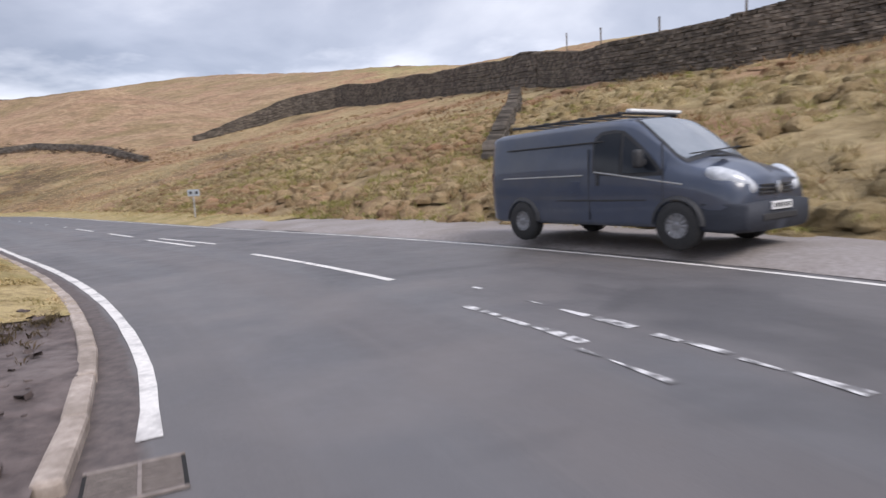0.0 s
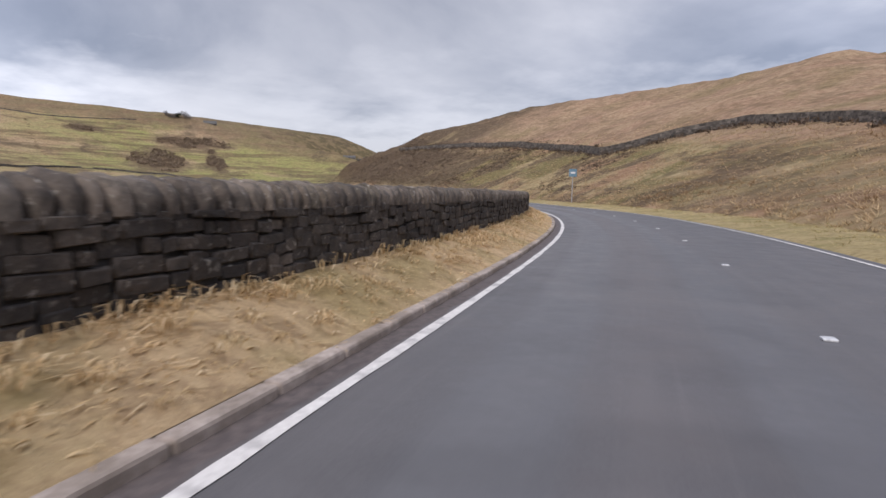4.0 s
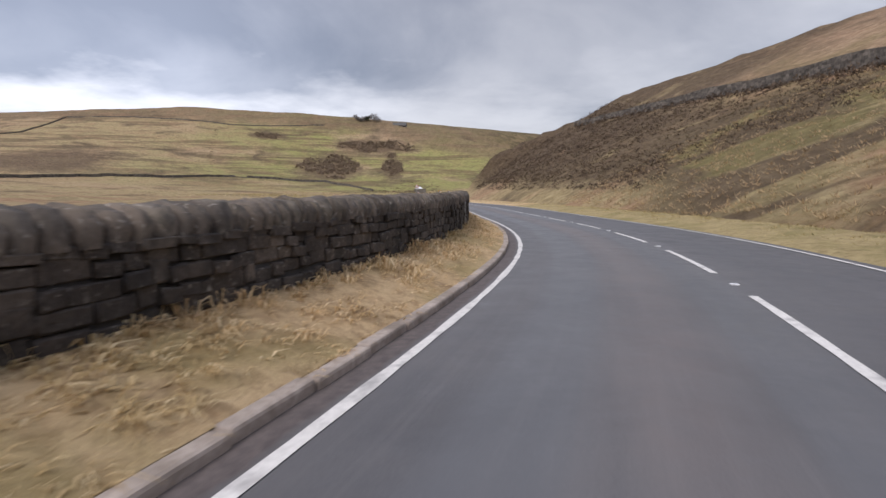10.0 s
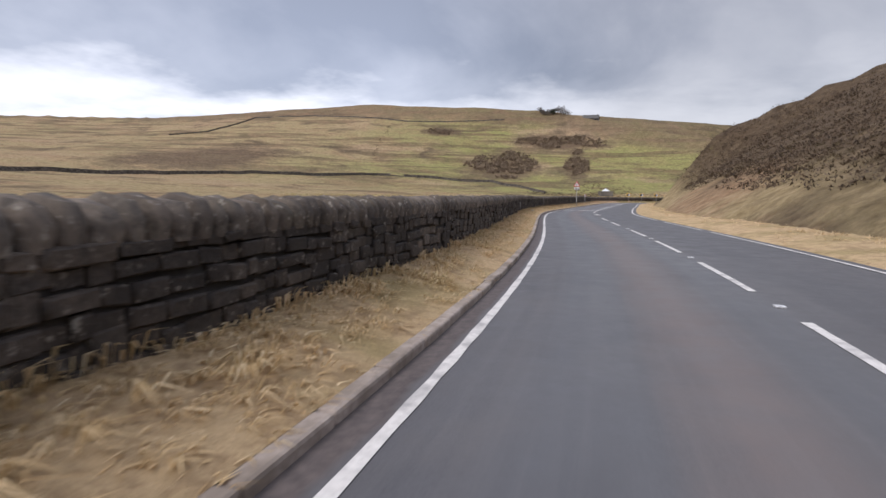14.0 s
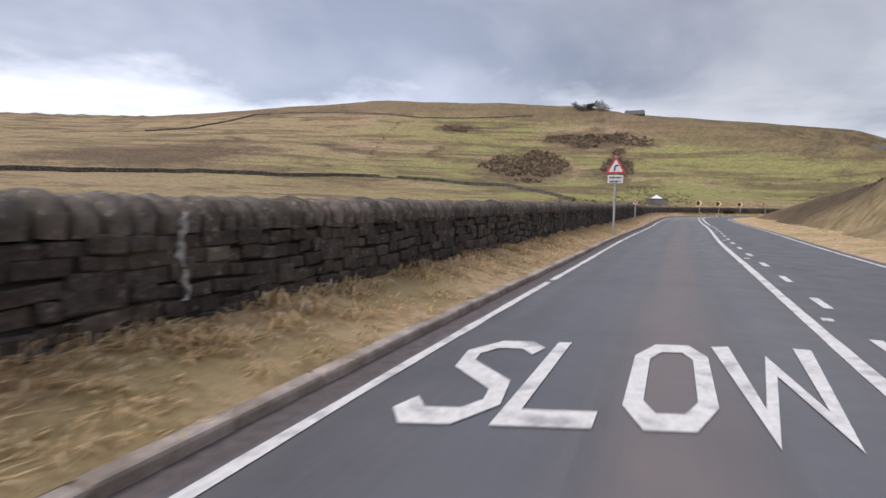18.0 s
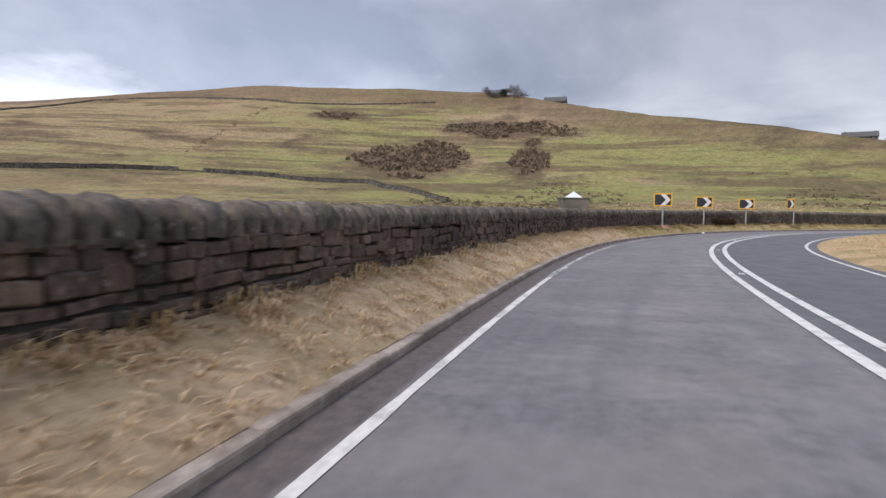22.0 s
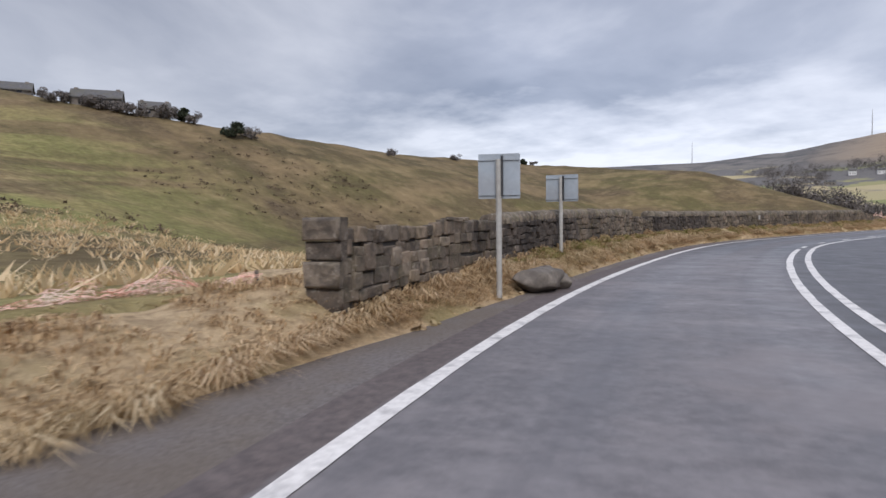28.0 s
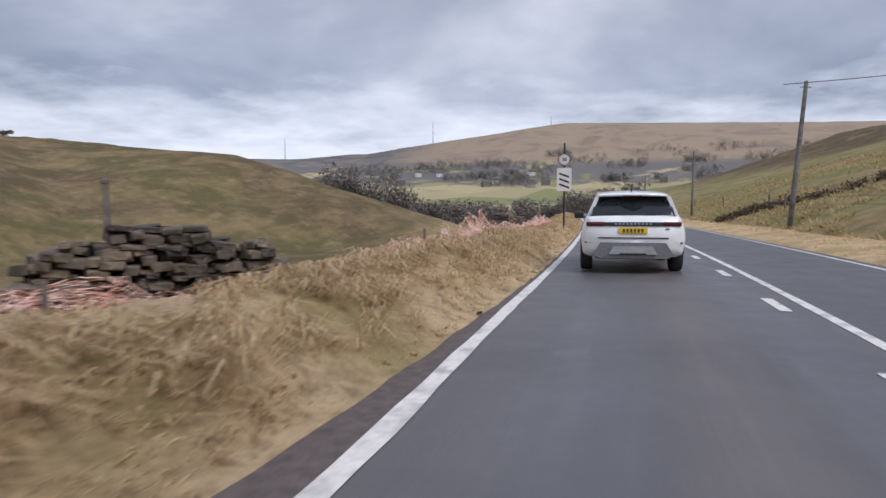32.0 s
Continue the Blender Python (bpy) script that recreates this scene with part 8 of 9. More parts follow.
scrub("slope_scrub", "rough brown rushes and bilberry on the slope behind the wall", hx_[keep_], hy_[keep_], 0.62, 58, per=22, flat=0.4)
# single bushes on the line of an old hedge
u_ = np.sort(brng.uniform(0, 1, 46))
scrub("old_hedge", "broken line of small dark bushes up the pasture", np.interp(u_, [0, 0.3, 0.55, 1], [-440, -470, -495, -540]) + brng.normal(0, 0.8, 46), np.interp(u_, [0, 0.3, 0.55, 1], [-3, -13, -18.5, -27]) + brng.normal(0, 0.8, 46), 0.75, 61)
# heather thick along the hollow wall and in clumps over the slope below it
u_ = brng.uniform(0, 1, 1000)
bx_ = -55 - 181 * u_
by_ = np.interp(-bx_, [55, 68, 78, 92, 102, 118, 128, 150, 172, 200, 223, 236], [96, 107, 113, 118.5, 117.5, 116.5, 121.5, 128, 131, 130.5, 128.5, 126]) + brng.normal(0.3, 1.2, 1000)
scrub("wall_heather", "dark heather grown thick along the hollow wall", bx_, by_, 0.75, 62, per=22)
hs_, hd_ = brng.uniform(100, 300, 6400), brng.uniform(12, 40, 6400)
hx_, hy_, _ = along(hs_, hd_)
keep_ = np.array([noise.noise(Vector((a * 0.05, b * 0.09, 4.4))) + 0.10 * noise.noise(Vector((a * 0.4, b * 0.4, 1.0))) for a, b in zip(hx_, hy_)]) > np.interp(hs_, [100, 150, 200, 240, 300], [0.24, 0.10, -0.12, -0.35, -0.4])
scrub("slope_heather", "clumps of dark heather and bilberry on the slope", hx_[keep_], hy_[keep_], 0.58, 63, per=22, flat=0.36, leaf=0.11)

# a dark hedge bank across the field beyond the road
u_ = brng.uniform(0, 1, 420)
scrub("field_hedge", "low dark hedge bank across the green field", np.interp(u_, [0, 0.4, 1], [-345.5, -342, -326]) + brng.normal(0, 0.35, 420), np.interp(u_, [0, 0.4, 1], [257, 246.5, 240]) + brng.normal(0, 0.35, 420), 0.42, 64, per=24, flat=0.8)

# masts far off on the skyline
for x_, y_, h_ in ((-735, 1270, 42), (-480, 1335, 46), (-265, 1358, 22)):
    m_ = thing("radio_mast", "thin grey lattice mast on the far skyline", "mast", pose(x_, y_, float(ground_at(x_, y_)[0]) - 2), "far masts")
    part("mast", lathe([(0.9, 0), (0.5, h_ * 0.6), (0.25, h_)], 6, axis_x=False), GALV, m_)
    for k in (0.55, 0.75, 0.9):
        part("cross_arm", box(0, 0, h_ * k, 5.5 * (1.2 - k), 0.4, 0.4), GALV, m_)

# the wire fence and a hedge line in the field beyond the road's right side
for i, s_ in enumerate((497.0, 505.5, 521.0, 524.5, 540.0, 556.0)):
    x_, y_, _ = along(s_, 11.5 + 0.02 * (s_ - 494))
    f_ = new("fence_post", fence_me)
    f_.matrix_world = pose(float(x_), float(y_), float(ground_at(x_, y_)[0]) - 0.6, 3 * math.sin(i * 2.1), 4 * math.sin(i * 1.3), 0)
    tagged(f_, "weathered wooden post of a wire field fence", "fence post", "field fence posts")
WIRE = surface("fence_wire", (0.10, 0.10, 0.10), (0.18, 0.175, 0.17), scale=5, rough=0.6, bump=0.0, metal=0.5)


def wire(name, label, a, b, sag, r=0.008, n=14):
    """A slack wire between two points."""
    a, b = Vector(a), Vector(b)
    vs, fs = [], []
    for i in range(n + 1):
        u = i / n
        p = a.lerp(b, u) - Vector((0, 0, sag * 4 * u * (1 - u)))
        side = (b - a).cross(Vector((0, 0, 1))).normalized() * r
        vs += [p + side, p - side * 0.5 + Vector((0, 0, r)), p - side * 0.5 - Vector((0, 0, r))]
        if i:
            o = 3 * i
            fs += [(o - 3 + k, o - 3 + (k + 1) % 3, o + (k + 1) % 3, o + k) for k in range(3)]
    return tagged(new(name, mesh_from(name, vs, fs, WIRE)), label, "wire")


for h_ in (0.35, 0.7, 1.05):
    x0, y0, _ = along(494.0, 11.5)
    x1, y1, _ = along(559.0, 12.8)
    wire("fence_wire", "slack strand of wire along the field fence", (float(x0), float(y0), float(ground_at(x0, y0)[0]) + h_ - 0.45), (float(x1), float(y1), float(ground_at(x1, y1)[0]) + h_ - 0.45), 0.0)
xa, ya, _ = along(512.5, 9.4)
xb, yb, _ = along(505.0, 45.0)
wire("overhead_wire", "thin overhead wire running from the leaning pole", (float(xa), float(ya), 7.35), (float(xb), float(yb), 10.5), 0.8, 0.02)


# ---- grass, in blades ----


def grass_material(name, tones, green=0.3):
    """Blades that vary one by one between dry tones, with greener patches."""
    m = bpy.data.materials.new(name)
    m.use_nodes = True
    t = m.node_tree
    b = t.nodes["Principled BSDF"]
    b.inputs["Roughness"].default_value = 0.8
    b.inputs["Specular IOR Level"].default_value = 0.2
    geo = t.nodes.new("ShaderNodeNewGeometry")
    ramp_ = t.nodes.new("ShaderNodeValToRGB")
    e = ramp_.color_ramp.elements
    e[0].position, e[0].color = 0.0, (*tones[0], 1)
    e[1].position, e[1].color = 1.0, (*tones[-1], 1)
    for i, c in enumerate(tones[1:-1]):
        e.new((i + 1) / (len(tones) - 1)).color = (*c, 1)
    t.links.new(geo.outputs["Random Per Island"], ramp_.inputs[0])
    patch = noise_at(t, geo.outputs["Position"], 0.35, 4.0)
    colour = blend(t, stretch(patch, t, 0.48, 0.66, 0.0, green), ramp_.outputs[0], (0.25, 0.235, 0.08))
    brown = noise_at(t, geo.outputs["Position"], 1.3, 3.0)
    colour = blend(t, stretch(brown, t, 0.55, 0.75, 0.0, 0.3), colour, (0.24, 0.145, 0.07))
    t.links.new(colour, b.inputs["Base Color"])
    # thin blades let light through
    thin = t.nodes.new("ShaderNodeBsdfTranslucent")
    t.links.new(colour, thin.inputs["Color"])
    both = t.nodes.new("ShaderNodeMixShader")
    both.inputs[0].default_value = 0.45
    t.links.new(b.outputs[0], both.inputs[1])
    t.links.new(thin.outputs[0], both.inputs[2])
    t.links.new(both.outputs[0], t.nodes["Material Output"].inputs["Surface"])
    return m


STRAW = grass_material("straw_blades", ((0.42, 0.285, 0.15), (0.63, 0.455, 0.25), (0.78, 0.59, 0.345), (0.86, 0.71, 0.48)), 0.25)
BLEACHED = grass_material("bleached_blades", ((0.46, 0.315, 0.185), (0.67, 0.495, 0.305), (0.80, 0.625, 0.415), (0.87, 0.73, 0.53)), 0.15)
GREENISH = grass_material("green_straw_blades", ((0.29, 0.215, 0.088), (0.44, 0.34, 0.155), (0.56, 0.44, 0.22), (0.68, 0.54, 0.315)), 0.4)
MOSSY = grass_material("mossy_blades", ((0.20, 0.19, 0.05), (0.29, 0.275, 0.085), (0.38, 0.35, 0.12), (0.48, 0.42, 0.18)), 0.5)
HEATHER = grass_material("heather_sprigs", ((0.040, 0.028, 0.019), (0.074, 0.051, 0.033), (0.115, 0.08, 0.049), (0.17, 0.122, 0.074)), 0.15)
BRACKEN = grass_material("dead_bracken", ((0.18, 0.10, 0.052), (0.30, 0.18, 0.095), (0.40, 0.26, 0.145), (0.50, 0.36, 0.22)), 0.1)


def blades(name, label, material, x, y, z, high, spread, per, seed, width=0.012, category="grass", simple=False, droop=0.0):
    """Tufts at x, y, z: each of a few bent, tapering blades, which arch over and hang as droop nears one."""
    rng = np.random.default_rng(seed)
    n = len(x)
    high = np.broadcast_to(np.asarray(high, float), n)
    spread = np.broadcast_to(np.asarray(spread, float), n)
    idx = np.repeat(np.arange(n), per)
    k = len(idx)
    a = rng.uniform(0, 2 * np.pi, k)
    out_ = rng.uniform(0.15, 1.0, k)
    h = high[idx] * rng.uniform(0.55, 1.15, k)
    sp = spread[idx]
    tilt = (rng.normal(size=n)[idx] * 0.25)
    bx = x[idx] + np.cos(a) * sp * 0.35 * out_
    by = y[idx] + np.sin(a) * sp * 0.35 * out_
    bz = z[idx] - 0.03
    mx, my, mz = bx + np.cos(a) * sp * 0.3 * out_, by + np.sin(a) * sp * 0.3 * out_, bz + h * 0.62
    tx, ty = mx + np.cos(a) * sp * 0.75 * out_ + tilt * h, my + np.sin(a) * sp * 0.75 * out_ + tilt * h * 0.5
    tz = bz + h * (rng.uniform(0.7, 1.0, k) * (1 - droop) + rng.uniform(0.05, 0.6, k) * droop)
    mz = mz + h * 0.22 * droop
    w = width * rng.uniform(0.6, 1.5, k) * (0.5 + h / (high.mean() + 1e-6) * 0.5)
    turn = a + np.pi / 2 + rng.normal(size=k) * 0.6
    ex, ey = np.cos(turn) * w, np.sin(turn) * w
    if simple:
        # far off, a blade is one tapering leaf
        v = np.stack([np.stack([bx - ex * 1.3, by - ey * 1.3, bz], 1), np.stack([bx + ex * 1.3, by + ey * 1.3, bz], 1), np.stack([tx, ty, tz], 1)], 1).reshape(-1, 3)
        return tagged(new(name, tri_mesh(name, v, np.arange(3 * k).reshape(-1, 3), material)), label, category, kind="stuff")
    v = np.stack([np.stack([bx, by, bz], 1), np.stack([mx + ex, my + ey, mz], 1), np.stack([mx - ex, my - ey, mz], 1), np.stack([tx, ty, tz], 1)], 1).reshape(-1, 3)
    o = np.arange(k)[:, None] * 4
    f = np.concatenate([o + [0, 1, 2], o + [2, 1, 3]], 1).reshape(-1, 3)
    return tagged(new(name, tri_mesh(name, v, f, material)), label, category, kind="stuff")


grng = np.random.default_rng(77)


def lumpy(s, d, scale, seed):
    return np.array([noise.noise(Vector((a * scale, b * scale * 1.6, seed))) for a, b in zip(s, d)])


def verge_tufts(name, label, s_from, s_to, lo, hi, per_m, high, spread, per, seed, surf, material, width=0.010, gap=-0.35, lean=0.55, droop=0.35):
    """Tufts scattered over a band; lo and hi are functions of s."""
    n = int((s_to - s_from) * per_m)
    s = grng.uniform(s_from, s_to, n)
    f = grng.uniform(0, 1, n) ** lean
    d = lo(s) + (hi(s) - lo(s)) * f
    lump = lumpy(s, d, 0.9, seed)
    keep = lump > gap
    s, d, f, lump = s[keep], d[keep], f[keep], lump[keep]
    x, y, _ = along(s, d)
    return blades(name, label, material, x, y, surf(s, d), high * (0.55 + 0.45 * f) * (1 + 0.9 * np.clip(lump, -0.4, 1)), spread * (1 + 0.6 * np.clip(lump, -0.4, 1)), per, seed, width, simple="far_verge" in name, droop=droop)


const = lambda v: (lambda s: np.full(len(s), v))


def left_surface(s, d):
    f = np.interp(-d, [0.52, 0.75, 0.95, 1.15, 1.35, 1.6], [0.0, 0.30, 0.52, 0.72, 0.90, 1.0])
    return 0.07 + (verge_left_z(s) - 0.07) * f


def far_surface(s, d):
    e = -d - np.interp(s, EDGE_S, EDGE_D)
    f = np.interp(e, [0.0, 0.22, 0.48, 0.75, 1.1, 1.7, 2.9, 4.2], [0.0, 0.28, 0.58, 0.84, 1.0, 1.0, 0.85, 0.5])
    k = np.where(e < 1.1, 1.0, np.where(e < 1.7, 1 + (past_wall(s, 0.7) * hollow(s, 0.45) - 1) * (e - 1.1) / 0.6, past_wall(s, 0.7) * hollow(s, 0.45) + (past_wall(s, 0.1) - past_wall(s, 0.7) * hollow(s, 0.45)) * np.clip((e - 1.7) / 1.2, 0, 1)))
    x, y, _ = along(s, d)
    lumps = np.array([noise.noise(Vector((a * 1.3, b * 1.3, 3.0))) for a, b in zip(np.ravel(x), np.ravel(y))])
    return 0.03 + (verge_left_z(s) - 0.03) * f * k * np.interp(s, EDGE_S, RISE_D) + 0.13 * lumps * np.interp(e, [0.0, 0.22, 0.48], [0.1, 0.5, 1.0])


def right_surface(s, d):
    e = d - half(s)
    return np.interp(e, [0.25, 0.5, 1.1, 2.0, 3.2, 4.4], [-0.012, 0.05, 0.12, 0.20, 0.24, 0.2])


HILL_BLADES = grass_material("hill_blades", ((0.22, 0.158, 0.078), (0.37, 0.285, 0.15), (0.50, 0.40, 0.23), (0.62, 0.51, 0.32)), 0.55)
MOOR_BLADES = grass_material("moor_blades", ((0.25, 0.160, 0.088), (0.48, 0.335, 0.19), (0.64, 0.47, 0.275), (0.76, 0.585, 0.37)), 0.2)
PALE_BLADES = grass_material("pale_blades", ((0.30, 0.195, 0.110), (0.54, 0.385, 0.222), (0.70, 0.53, 0.325), (0.81, 0.65, 0.43)), 0.2)


verge_tufts("verge_grass", "short green and straw grass beside the kerb", 19.5, 50, (lambda s: kerb_d(s) - 0.06), const(-1.5), 90, 0.085, 0.13, 8, 1, left_surface, GREENISH, gap=-0.6, lean=0.85)
verge_tufts("verge_grass", "dry straw-coloured grass leaning over the kerb", 50, 250, (lambda s: kerb_d(s) - 0.06), const(-1.5), 42, 0.095, 0.20, 8, 2, left_surface, STRAW, gap=-0.5, lean=0.8)
verge_tufts("verge_grass", "dry straw-coloured grass along the wall foot", 250, 298, (lambda s: kerb_d(s) - 0.06), const(-1.5), 54, 0.095, 0.19, 8, 3, left_surface, STRAW, gap=-0.5, lean=0.8)
verge_tufts("verge_grass", "bleached grass along the wall foot", 298, 352, (lambda s: kerb_d(s) - 0.06), const(-1.5), 54, 0.095, 0.19, 8, 13, left_surface, BLEACHED, gap=-0.5, lean=0.8)
verge_tufts("verge_grass", "dry and greenish grass along the bend", 352, 403, (lambda s: kerb_d(s) - 0.06), const(-1.5), 70, 0.095, 0.15, 8, 4, left_surface, GREENISH, gap=-0.4, lean=0.7)
# the taller growth at the wall's foot
verge_tufts("wall_foot_grass", "taller dry stalks at the foot of the wall", 24, 403, const(-1.25), const(-1.52), 10, 0.20, 0.20, 9, 5, left_surface, STRAW, gap=-0.1)
verge_tufts("gate_grass", "trodden dry grass at the gate", 403, 428, lambda s: -np.interp(s, EDGE_S, EDGE_D) - 0.05, lambda s: -np.interp(s, EDGE_S, EDGE_D) - 1.9, 120, 0.14, 0.17, 9, 6, far_surface, MOOR_BLADES, lean=1.0)
verge_tufts("tussock_grass", "tall pale tussocks of dry grass on the bank", 428, 482, lambda s: -np.interp(s, EDGE_S, EDGE_D) - 0.0, const(-1.55), 80, 0.12, 0.22, 9, 7, far_surface, MOOR_BLADES, lean=0.95, droop=0.7)
verge_tufts("tussock_grass", "tall pale tussocks of dry grass by the broken wall", 478, 530, lambda s: -np.interp(s, EDGE_S, EDGE_D) - 0.05, const(-4.6), 80, 0.15, 0.26, 9, 8, far_surface, MOOR_BLADES, lean=1.0, droop=0.7)
verge_tufts("tussock_grass", "dry grass on the bank further along", 530, 600, lambda s: -np.interp(s, EDGE_S, EDGE_D) - 0.05, const(-4.0), 30, 0.26, 0.25, 8, 9, far_surface, MOOR_BLADES, 0.016, lean=1.0)
verge_tufts("far_verge_grass", "dry grass along the far edge of the road", 14, 60, lambda s: half(s) + np.interp(s, [14, 32, 36], [3.7, 3.0, 0.35]), lambda s: half(s) + 4.4, 40, 0.20, 0.2, 8, 10, right_surface, GREENISH, 0.014)
verge_tufts("far_verge_grass", "yellow-green grass along the far edge of the road", 60, 210, lambda s: half(s) + 0.3, lambda s: half(s) + 4.4, 27, 0.16, 0.2, 7, 14, right_surface, GREENISH, 0.014)
verge_tufts("far_verge_grass", "pale dry grass along the far edge of the road", 210, 340, lambda s: half(s) + 0.3, lambda s: half(s) + 4.4, 27, 0.16, 0.2, 7, 11, right_surface, STRAW, 0.014)
verge_tufts("far_verge_grass", "dry grass by the road around the bend", 340, 580, lambda s: half(s) + 0.3, lambda s: half(s) + 4.4, 27, 0.22, 0.24, 7, 12, right_surface, STRAW, 0.014)


# long grass left standing round the feet of two signs
for s_, d_, grass_, seed_ in ((297.2, -0.97, STRAW, 34), (379.17, -0.90, GREENISH, 35)):
    fs_, fd_ = s_ + grng.normal(0, 0.22, 26), d_ + grng.normal(0.02, 0.12, 26)
    fx_, fy_, _ = along(fs_, fd_)
    blades("sign_foot_grass", "long grass standing round the foot of a sign", grass_, fx_, fy_, left_surface(fs_, fd_), 0.24, 0.22, 16, seed_, 0.009, droop=0.5)

# rounded tussocks, and a fringe that breaks the edge of the gravel
verge_tufts("tussock", "rounded tussocks of pale dry grass on the verge", 52, 298, (lambda s: kerb_d(s) - 0.15), const(-1.45), 3.6, 0.15, 0.27, 34, 41, left_surface, STRAW, 0.007, -0.6, 1.0, 0.85)
verge_tufts("tussock", "rounded tussocks of pale dry grass on the verge", 298, 352, (lambda s: kerb_d(s) - 0.15), const(-1.45), 3.6, 0.15, 0.27, 34, 49, left_surface, BLEACHED, 0.007, -0.6, 1.0, 0.85)
verge_tufts("tussock", "low greenish tussocks on the verge", 352, 403, (lambda s: kerb_d(s) - 0.15), const(-1.45), 3.0, 0.14, 0.26, 34, 42, left_surface, GREENISH, 0.007, -0.6, 1.0, 0.85)
verge_tufts("tussock", "big rounded tussocks of dry grass on the bank", 424, 530, (lambda s: -np.interp(s, EDGE_S, EDGE_D) - 0.15), (lambda s: np.interp(s, [430, 434, 475, 482], [-1.45, -1.15, -1.15, -3.6])), 15, 0.19, 0.34, 50, 43, far_surface, PALE_BLADES, 0.008, -0.6, 0.9, 1.0)
verge_tufts("bank_tussock", "shaggy straw tussocks on the bank by the tumbled wall", 478, 500, (lambda s: -np.interp(s, EDGE_S, EDGE_D) - 0.3), const(-3.3), 20, 0.27, 0.42, 60, 48, far_surface, PALE_BLADES, 0.008, -0.15, 1.0, 0.95)
verge_tufts("rank_tussock", "rank brown tussocks between the stone heap and the netting", 484.5, 491.5, const(-1.75), const(-3.2), 26, 0.36, 0.40, 70, 47, far_surface, MOOR_BLADES, 0.008, -0.5, 1.0, 0.9)
verge_tufts("mossy_tussock", "green mossy grass along the foot of the wall", 433, 479, const(-1.12), const(-1.5), 26, 0.11, 0.24, 26, 44, far_surface, MOSSY, 0.007, -0.3, 1.0, 0.7)
verge_tufts("edge_fringe", "short dead grass creeping over the gravel edge", 403, 560, (lambda s: -np.interp(s, EDGE_S, EDGE_D) + 0.16), (lambda s: -np.interp(s, EDGE_S, EDGE_D) - 0.25), 42, 0.055, 0.09, 5, 45, far_surface, MOOR_BLADES, 0.006, -0.1, 0.7)
verge_tufts("edge_fringe", "short grass creeping over the kerb", 20, 403, (lambda s: kerb_d(s) + 0.0), (lambda s: kerb_d(s) - 0.16), 14, 0.06, 0.09, 7, 46, left_surface, STRAW, 0.006, 0.0, 0.7)


def hill_tufts(name, label, s_from, s_to, d_from, d_to, count, high, spread, per, seed, material, gap=-0.2, scale=0.12, width=0.03, category="grass"):
    s, d = grng.uniform(s_from, s_to, count), d_from + (d_to - d_from) * grng.uniform(0, 1, count) ** 1.4
    keep = lumpy(s, d, scale, seed) > gap
    s, d = s[keep], d[keep]
    x, y, _ = along(s, d)
    size = grng.uniform(0.6, 1.4, len(s))
    return blades(name, label, material, x, y, ground_at(x, y), high * size, spread * size, per, seed, width, category, True)


def mounds(name, label, s_from, s_to, lo, hi, count, size, seed, material, blade_mat, per=44, gap=-0.1, sag=0.9, steep=1.0):
    """Rounded grass tussocks: a low lumpy dome of turf under a coat of drooping blades."""
    rng = np.random.default_rng(seed)
    s = rng.uniform(s_from, s_to, count)
    d = lo(s) + (hi(s) - lo(s)) * rng.uniform(0, 1, count) ** 1.3
    keep = lumpy(s, d, 0.35, seed) > gap
    s, d = s[keep], d[keep]
    x, y, _ = along(s, d)
    z = ground_at(x, y)
    dome, v, f = [(1.12, -0.22), (1.0, 0.10), (0.78, 0.34), (0.42, 0.50)], [], []
    for x_, y_, z_ in zip(x, y, z):
        k = size * rng.uniform(0.45, 1.35)
        tall, lean_x, lean_y = steep * rng.uniform(0.6, 1.25), rng.normal(0, 0.12), rng.normal(0, 0.12)
        o = len(v)
        for r, h in dome:
            for i in range(8):
                a = i * math.pi / 4 + h
                q = k * r * rng.uniform(0.72, 1.28)
                v.append((x_ + q * math.cos(a) + lean_x * h * k, y_ + q * math.sin(a) + lean_y * h * k, z_ + k * h * tall))
        v.append((x_ + lean_x * k, y_ + lean_y * k, z_ + k * 0.54 * tall))
        for r in range(3):
            f += [(o + r * 8 + i, o + r * 8 + (i + 1) % 8, o + r * 8 + 8 + (i + 1) % 8, o + r * 8 + 8 + i) for i in range(8)]
        f += [(o + 24 + i, o + 24 + (i + 1) % 8, o + 32) for i in range(8)]
    tagged(new(name, mesh_from(name, v, f, material, True)), label, "grass", kind="stuff")
    blades(name + "_blades", "dry blades drooping over the tussocks", blade_mat, x, y, z + size * 0.22, size * rng.uniform(0.5, 0.9, len(x)), size * 0.95, per, seed, 0.010, "grass", False, sag)


mounds("hill_tussock", "shaggy tussocks of pale dry grass on the slope by the lay-by", 2, 66, const(9.6), const(26), 1700, 0.34, 71, MOOR, HILL_BLADES, 42, steep=1.3)
mounds("hill_tussock", "yellow-green grassy hummocks on the slope by the lay-by", 2, 70, const(9.2), const(30), 1200, 0.32, 72, MOOR, MOSSY, 34, 0.05, steep=1.1)
hill_tufts("hill_grass", "coarse dry tussocks over the hillside", 5, 70, 9.5, 30, 5000, 0.28, 0.36, 10, 21, HILL_BLADES, width=0.017)
hill_tufts("hill_grass", "greenish tussocks on the slope above the lay-by", 2, 60, 9.2, 24, 4500, 0.24, 0.36, 10, 22, MOSSY, gap=0.05, width=0.017)
hill_tufts("hill_grass", "coarse dry tussocks over the long hillside", 70, 205, 9.8, 40, 10000, 0.20, 0.34, 9, 23, MOOR_BLADES, gap=-0.55, width=0.016)
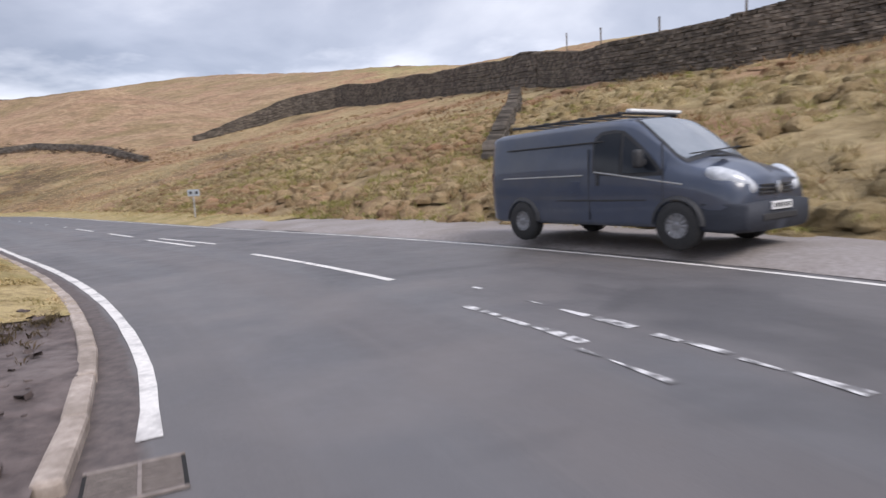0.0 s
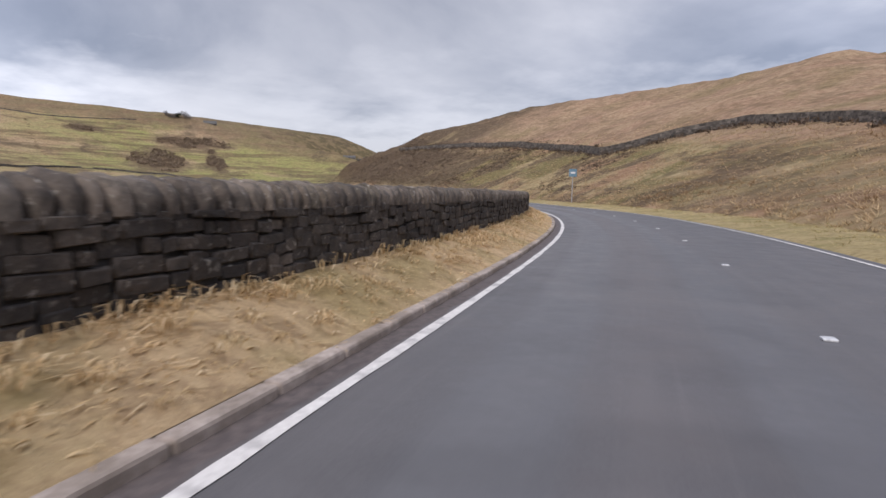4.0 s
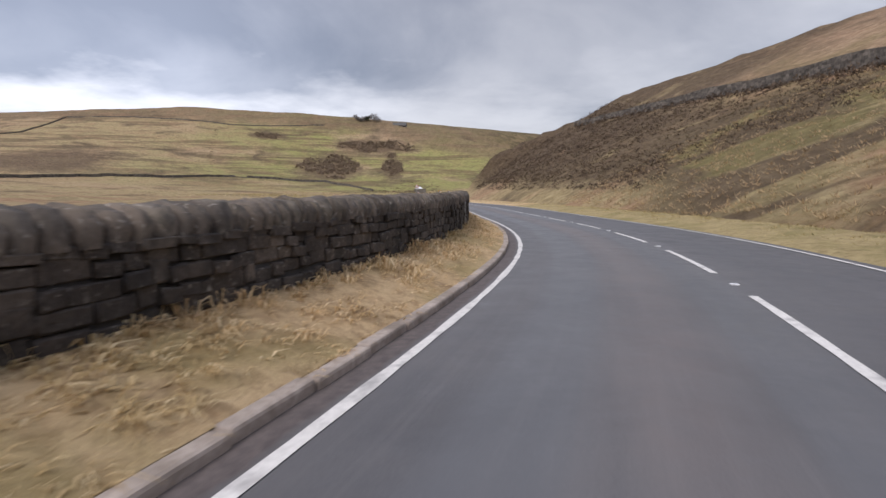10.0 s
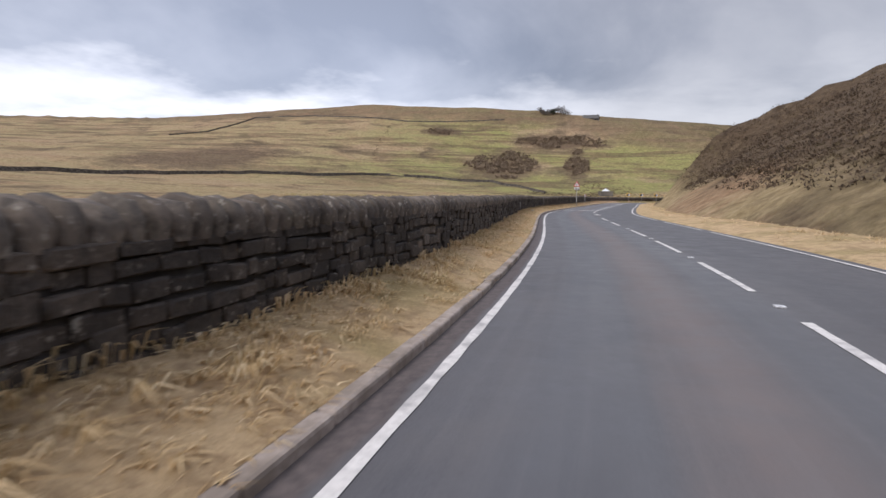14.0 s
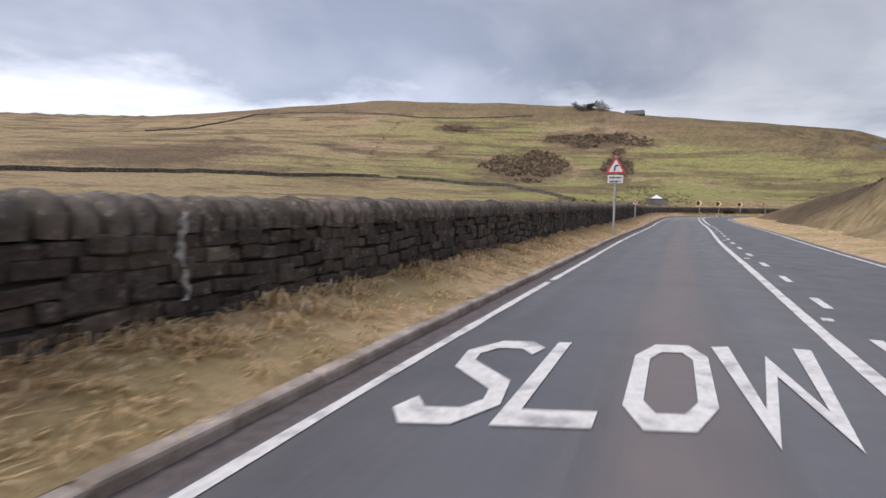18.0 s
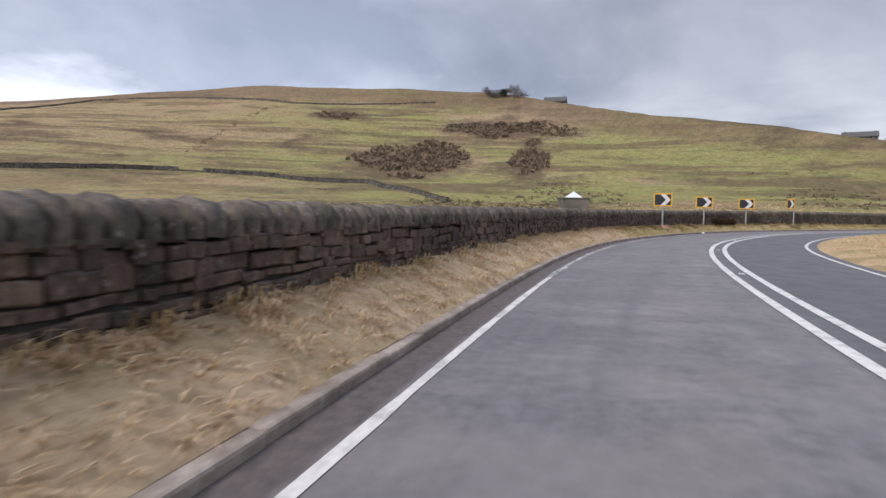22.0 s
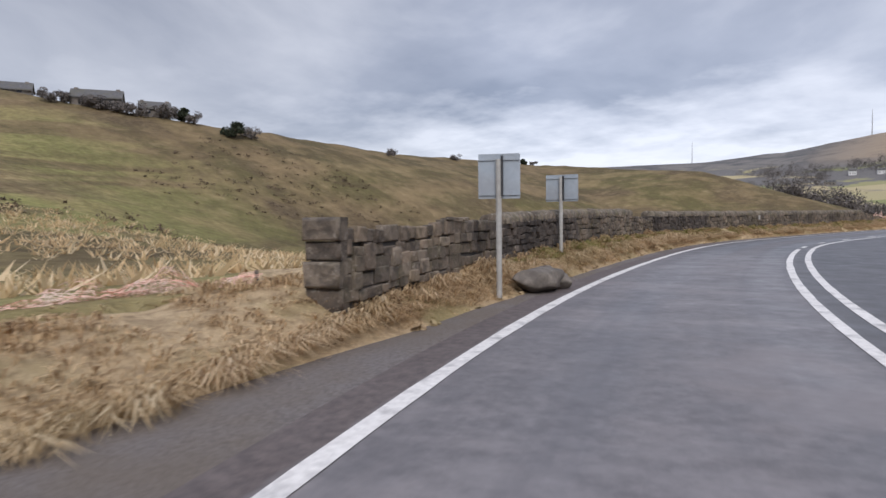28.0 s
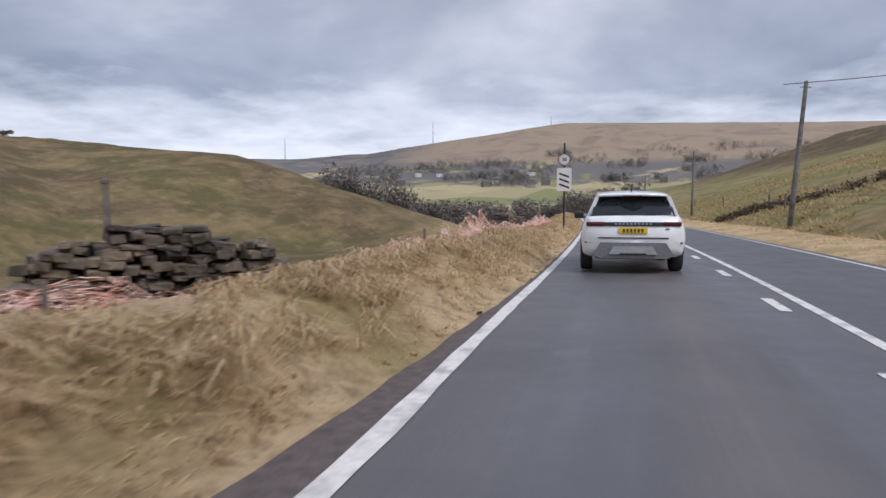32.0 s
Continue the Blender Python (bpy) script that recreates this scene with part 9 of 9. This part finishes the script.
hill_tufts("hill_heather", "dark heather over the nose of the hill", 195, 300, 14.0, 42, 6500, 0.22, 0.30, 8, 25, HEATHER, gap=-0.3, width=0.018, category="heather")
hill_tufts("hill_bracken", "rusty dead bracken on the hillside", 10, 110, 11.0, 60, 6000, 0.26, 0.45, 8, 24, BRACKEN, gap=0.1, scale=0.05, width=0.03, category="bracken")
hill_tufts("field_grass", "rough grass at the field's edge", 440, 570, 9.5, 30, 7000, 0.26, 0.34, 8, 27, GREENISH, width=0.03)
hill_tufts("moor_grass_tufts", "rough tussocks on the slope behind the wall", 380, 478, -6.0, -50, 6500, 0.35, 0.5, 7, 28, STRAW, width=0.04)
hill_tufts("moor_grass_tufts", "rough tussocks on the pasture behind the wall", 300, 400, -6.0, -60, 4200, 0.30, 0.5, 7, 29, GREENISH, width=0.04)
hill_tufts("sedge", "dark brown sedge and rushes among the dry grass", 5, 75, 9.8, 45, 9000, 0.26, 0.34, 9, 31, BRACKEN, gap=0.28, scale=0.3, width=0.022)
hill_tufts("sedge", "dark heather sprigs among the dry grass", 5, 75, 10.2, 60, 7000, 0.24, 0.30, 8, 32, HEATHER, gap=0.42, scale=0.25, width=0.022, category="heather")
# ivy and bramble against the wall in the bend
bx_, by_, _ = along(grng.uniform(368.6, 371.8, 160), grng.uniform(-1.5, -1.25, 160))
blades("bramble", "dark bramble growing against the wall", HEATHER, bx_, by_, grng.uniform(0.4, 0.75, 160), 0.28, 0.22, 9, 30, 0.02, "bush")

# a scrap of white litter in the channel
lit = bmesh.new()
bmesh.ops.create_icosphere(lit, subdivisions=2, radius=0.09)
for v_ in lit.verts:
    v_.co = Vector((v_.co.x, v_.co.y * 1.3, max(v_.co.z, -0.03) * 0.8)) * (1 + 0.5 * noise.noise(v_.co * 14))
litter = new("litter", done(lit, "litter", SIGN_WHITE))
litter.matrix_world = road_pose(364.2, -0.25, 0.02)
tagged(litter, "crumpled scrap of white plastic in the gutter", "litter")


# lumps of mud and a few weeds behind the kerb at the mouth of the track
mrng = random.Random(12)
mv, mf = [], []
for i in range(220):
    s_, d_ = mrng.uniform(14.5, 20.8), -mrng.uniform(0.66, 2.6)
    x_, y_, _ = along(s_, d_)
    k_ = 0.015 + 0.05 * mrng.random() ** 2
    m_ = pose(float(x_), float(y_), 0.085, mrng.uniform(-20, 20), mrng.uniform(-20, 20), mrng.uniform(0, 360)) @ Matrix.Diagonal((k_ * 1.7, k_ * 1.2, k_ * 0.7, 1)) @ pose(0, -0.5, 0)
    o_ = len(mv)
    mv += [m_ @ Vector(p_) for p_ in STONE_SHAPES[mrng.randrange(14)]]
    mf += [tuple(o_ + j for j in f_) for f_ in STONE_FACES]
tagged(new("mud_clods", mesh_from("mud_clods", mv, mf, MUD)), "lumps of dark mud and stones behind the kerb", "earth", kind="stuff")
ws_, wd_ = np.concatenate([grng.normal(18.7, 0.35, 60), grng.normal(19.3, 0.2, 30)]), np.concatenate([grng.normal(-1.05, 0.2, 60), grng.normal(-0.66, 0.08, 30)])
wx_, wy_, _ = along(ws_, wd_)
blades("track_weeds", "dark weeds growing in the mud behind the kerb", HEATHER, wx_, wy_, np.full(90, 0.09), 0.07, 0.12, 7, 33, 0.008, "weeds")

# clods of dark earth along the broken edge of the bank
crng = random.Random(88)
cv, cf = [], []
for i in range(420):
    s_ = crng.uniform(428.0, 530.0)
    d_ = -float(np.interp(s_, EDGE_S, EDGE_D)) + crng.gauss(0.0, 0.08)
    x_, y_, _ = along(s_, d_)
    k_ = crng.uniform(0.02, 0.07)
    m_ = pose(float(x_), float(y_), 0.015 + k_ * 0.15, crng.uniform(-25, 25), crng.uniform(-25, 25), crng.uniform(0, 360)) @ Matrix.Diagonal((k_ * 1.5, k_, k_ * 0.7, 1)) @ pose(0, -0.5, 0)
    o_ = len(cv)
    cv += [m_ @ Vector(p_) for p_ in STONE_SHAPES[crng.randrange(14)]]
    cf += [tuple(o_ + j for j in f_) for f_ in STONE_FACES]
tagged(new("verge_clods", mesh_from("verge_clods", cv, cf, VERGE_ROUGH)), "crumbled clods of dark earth along the bank's edge", "earth", kind="stuff")
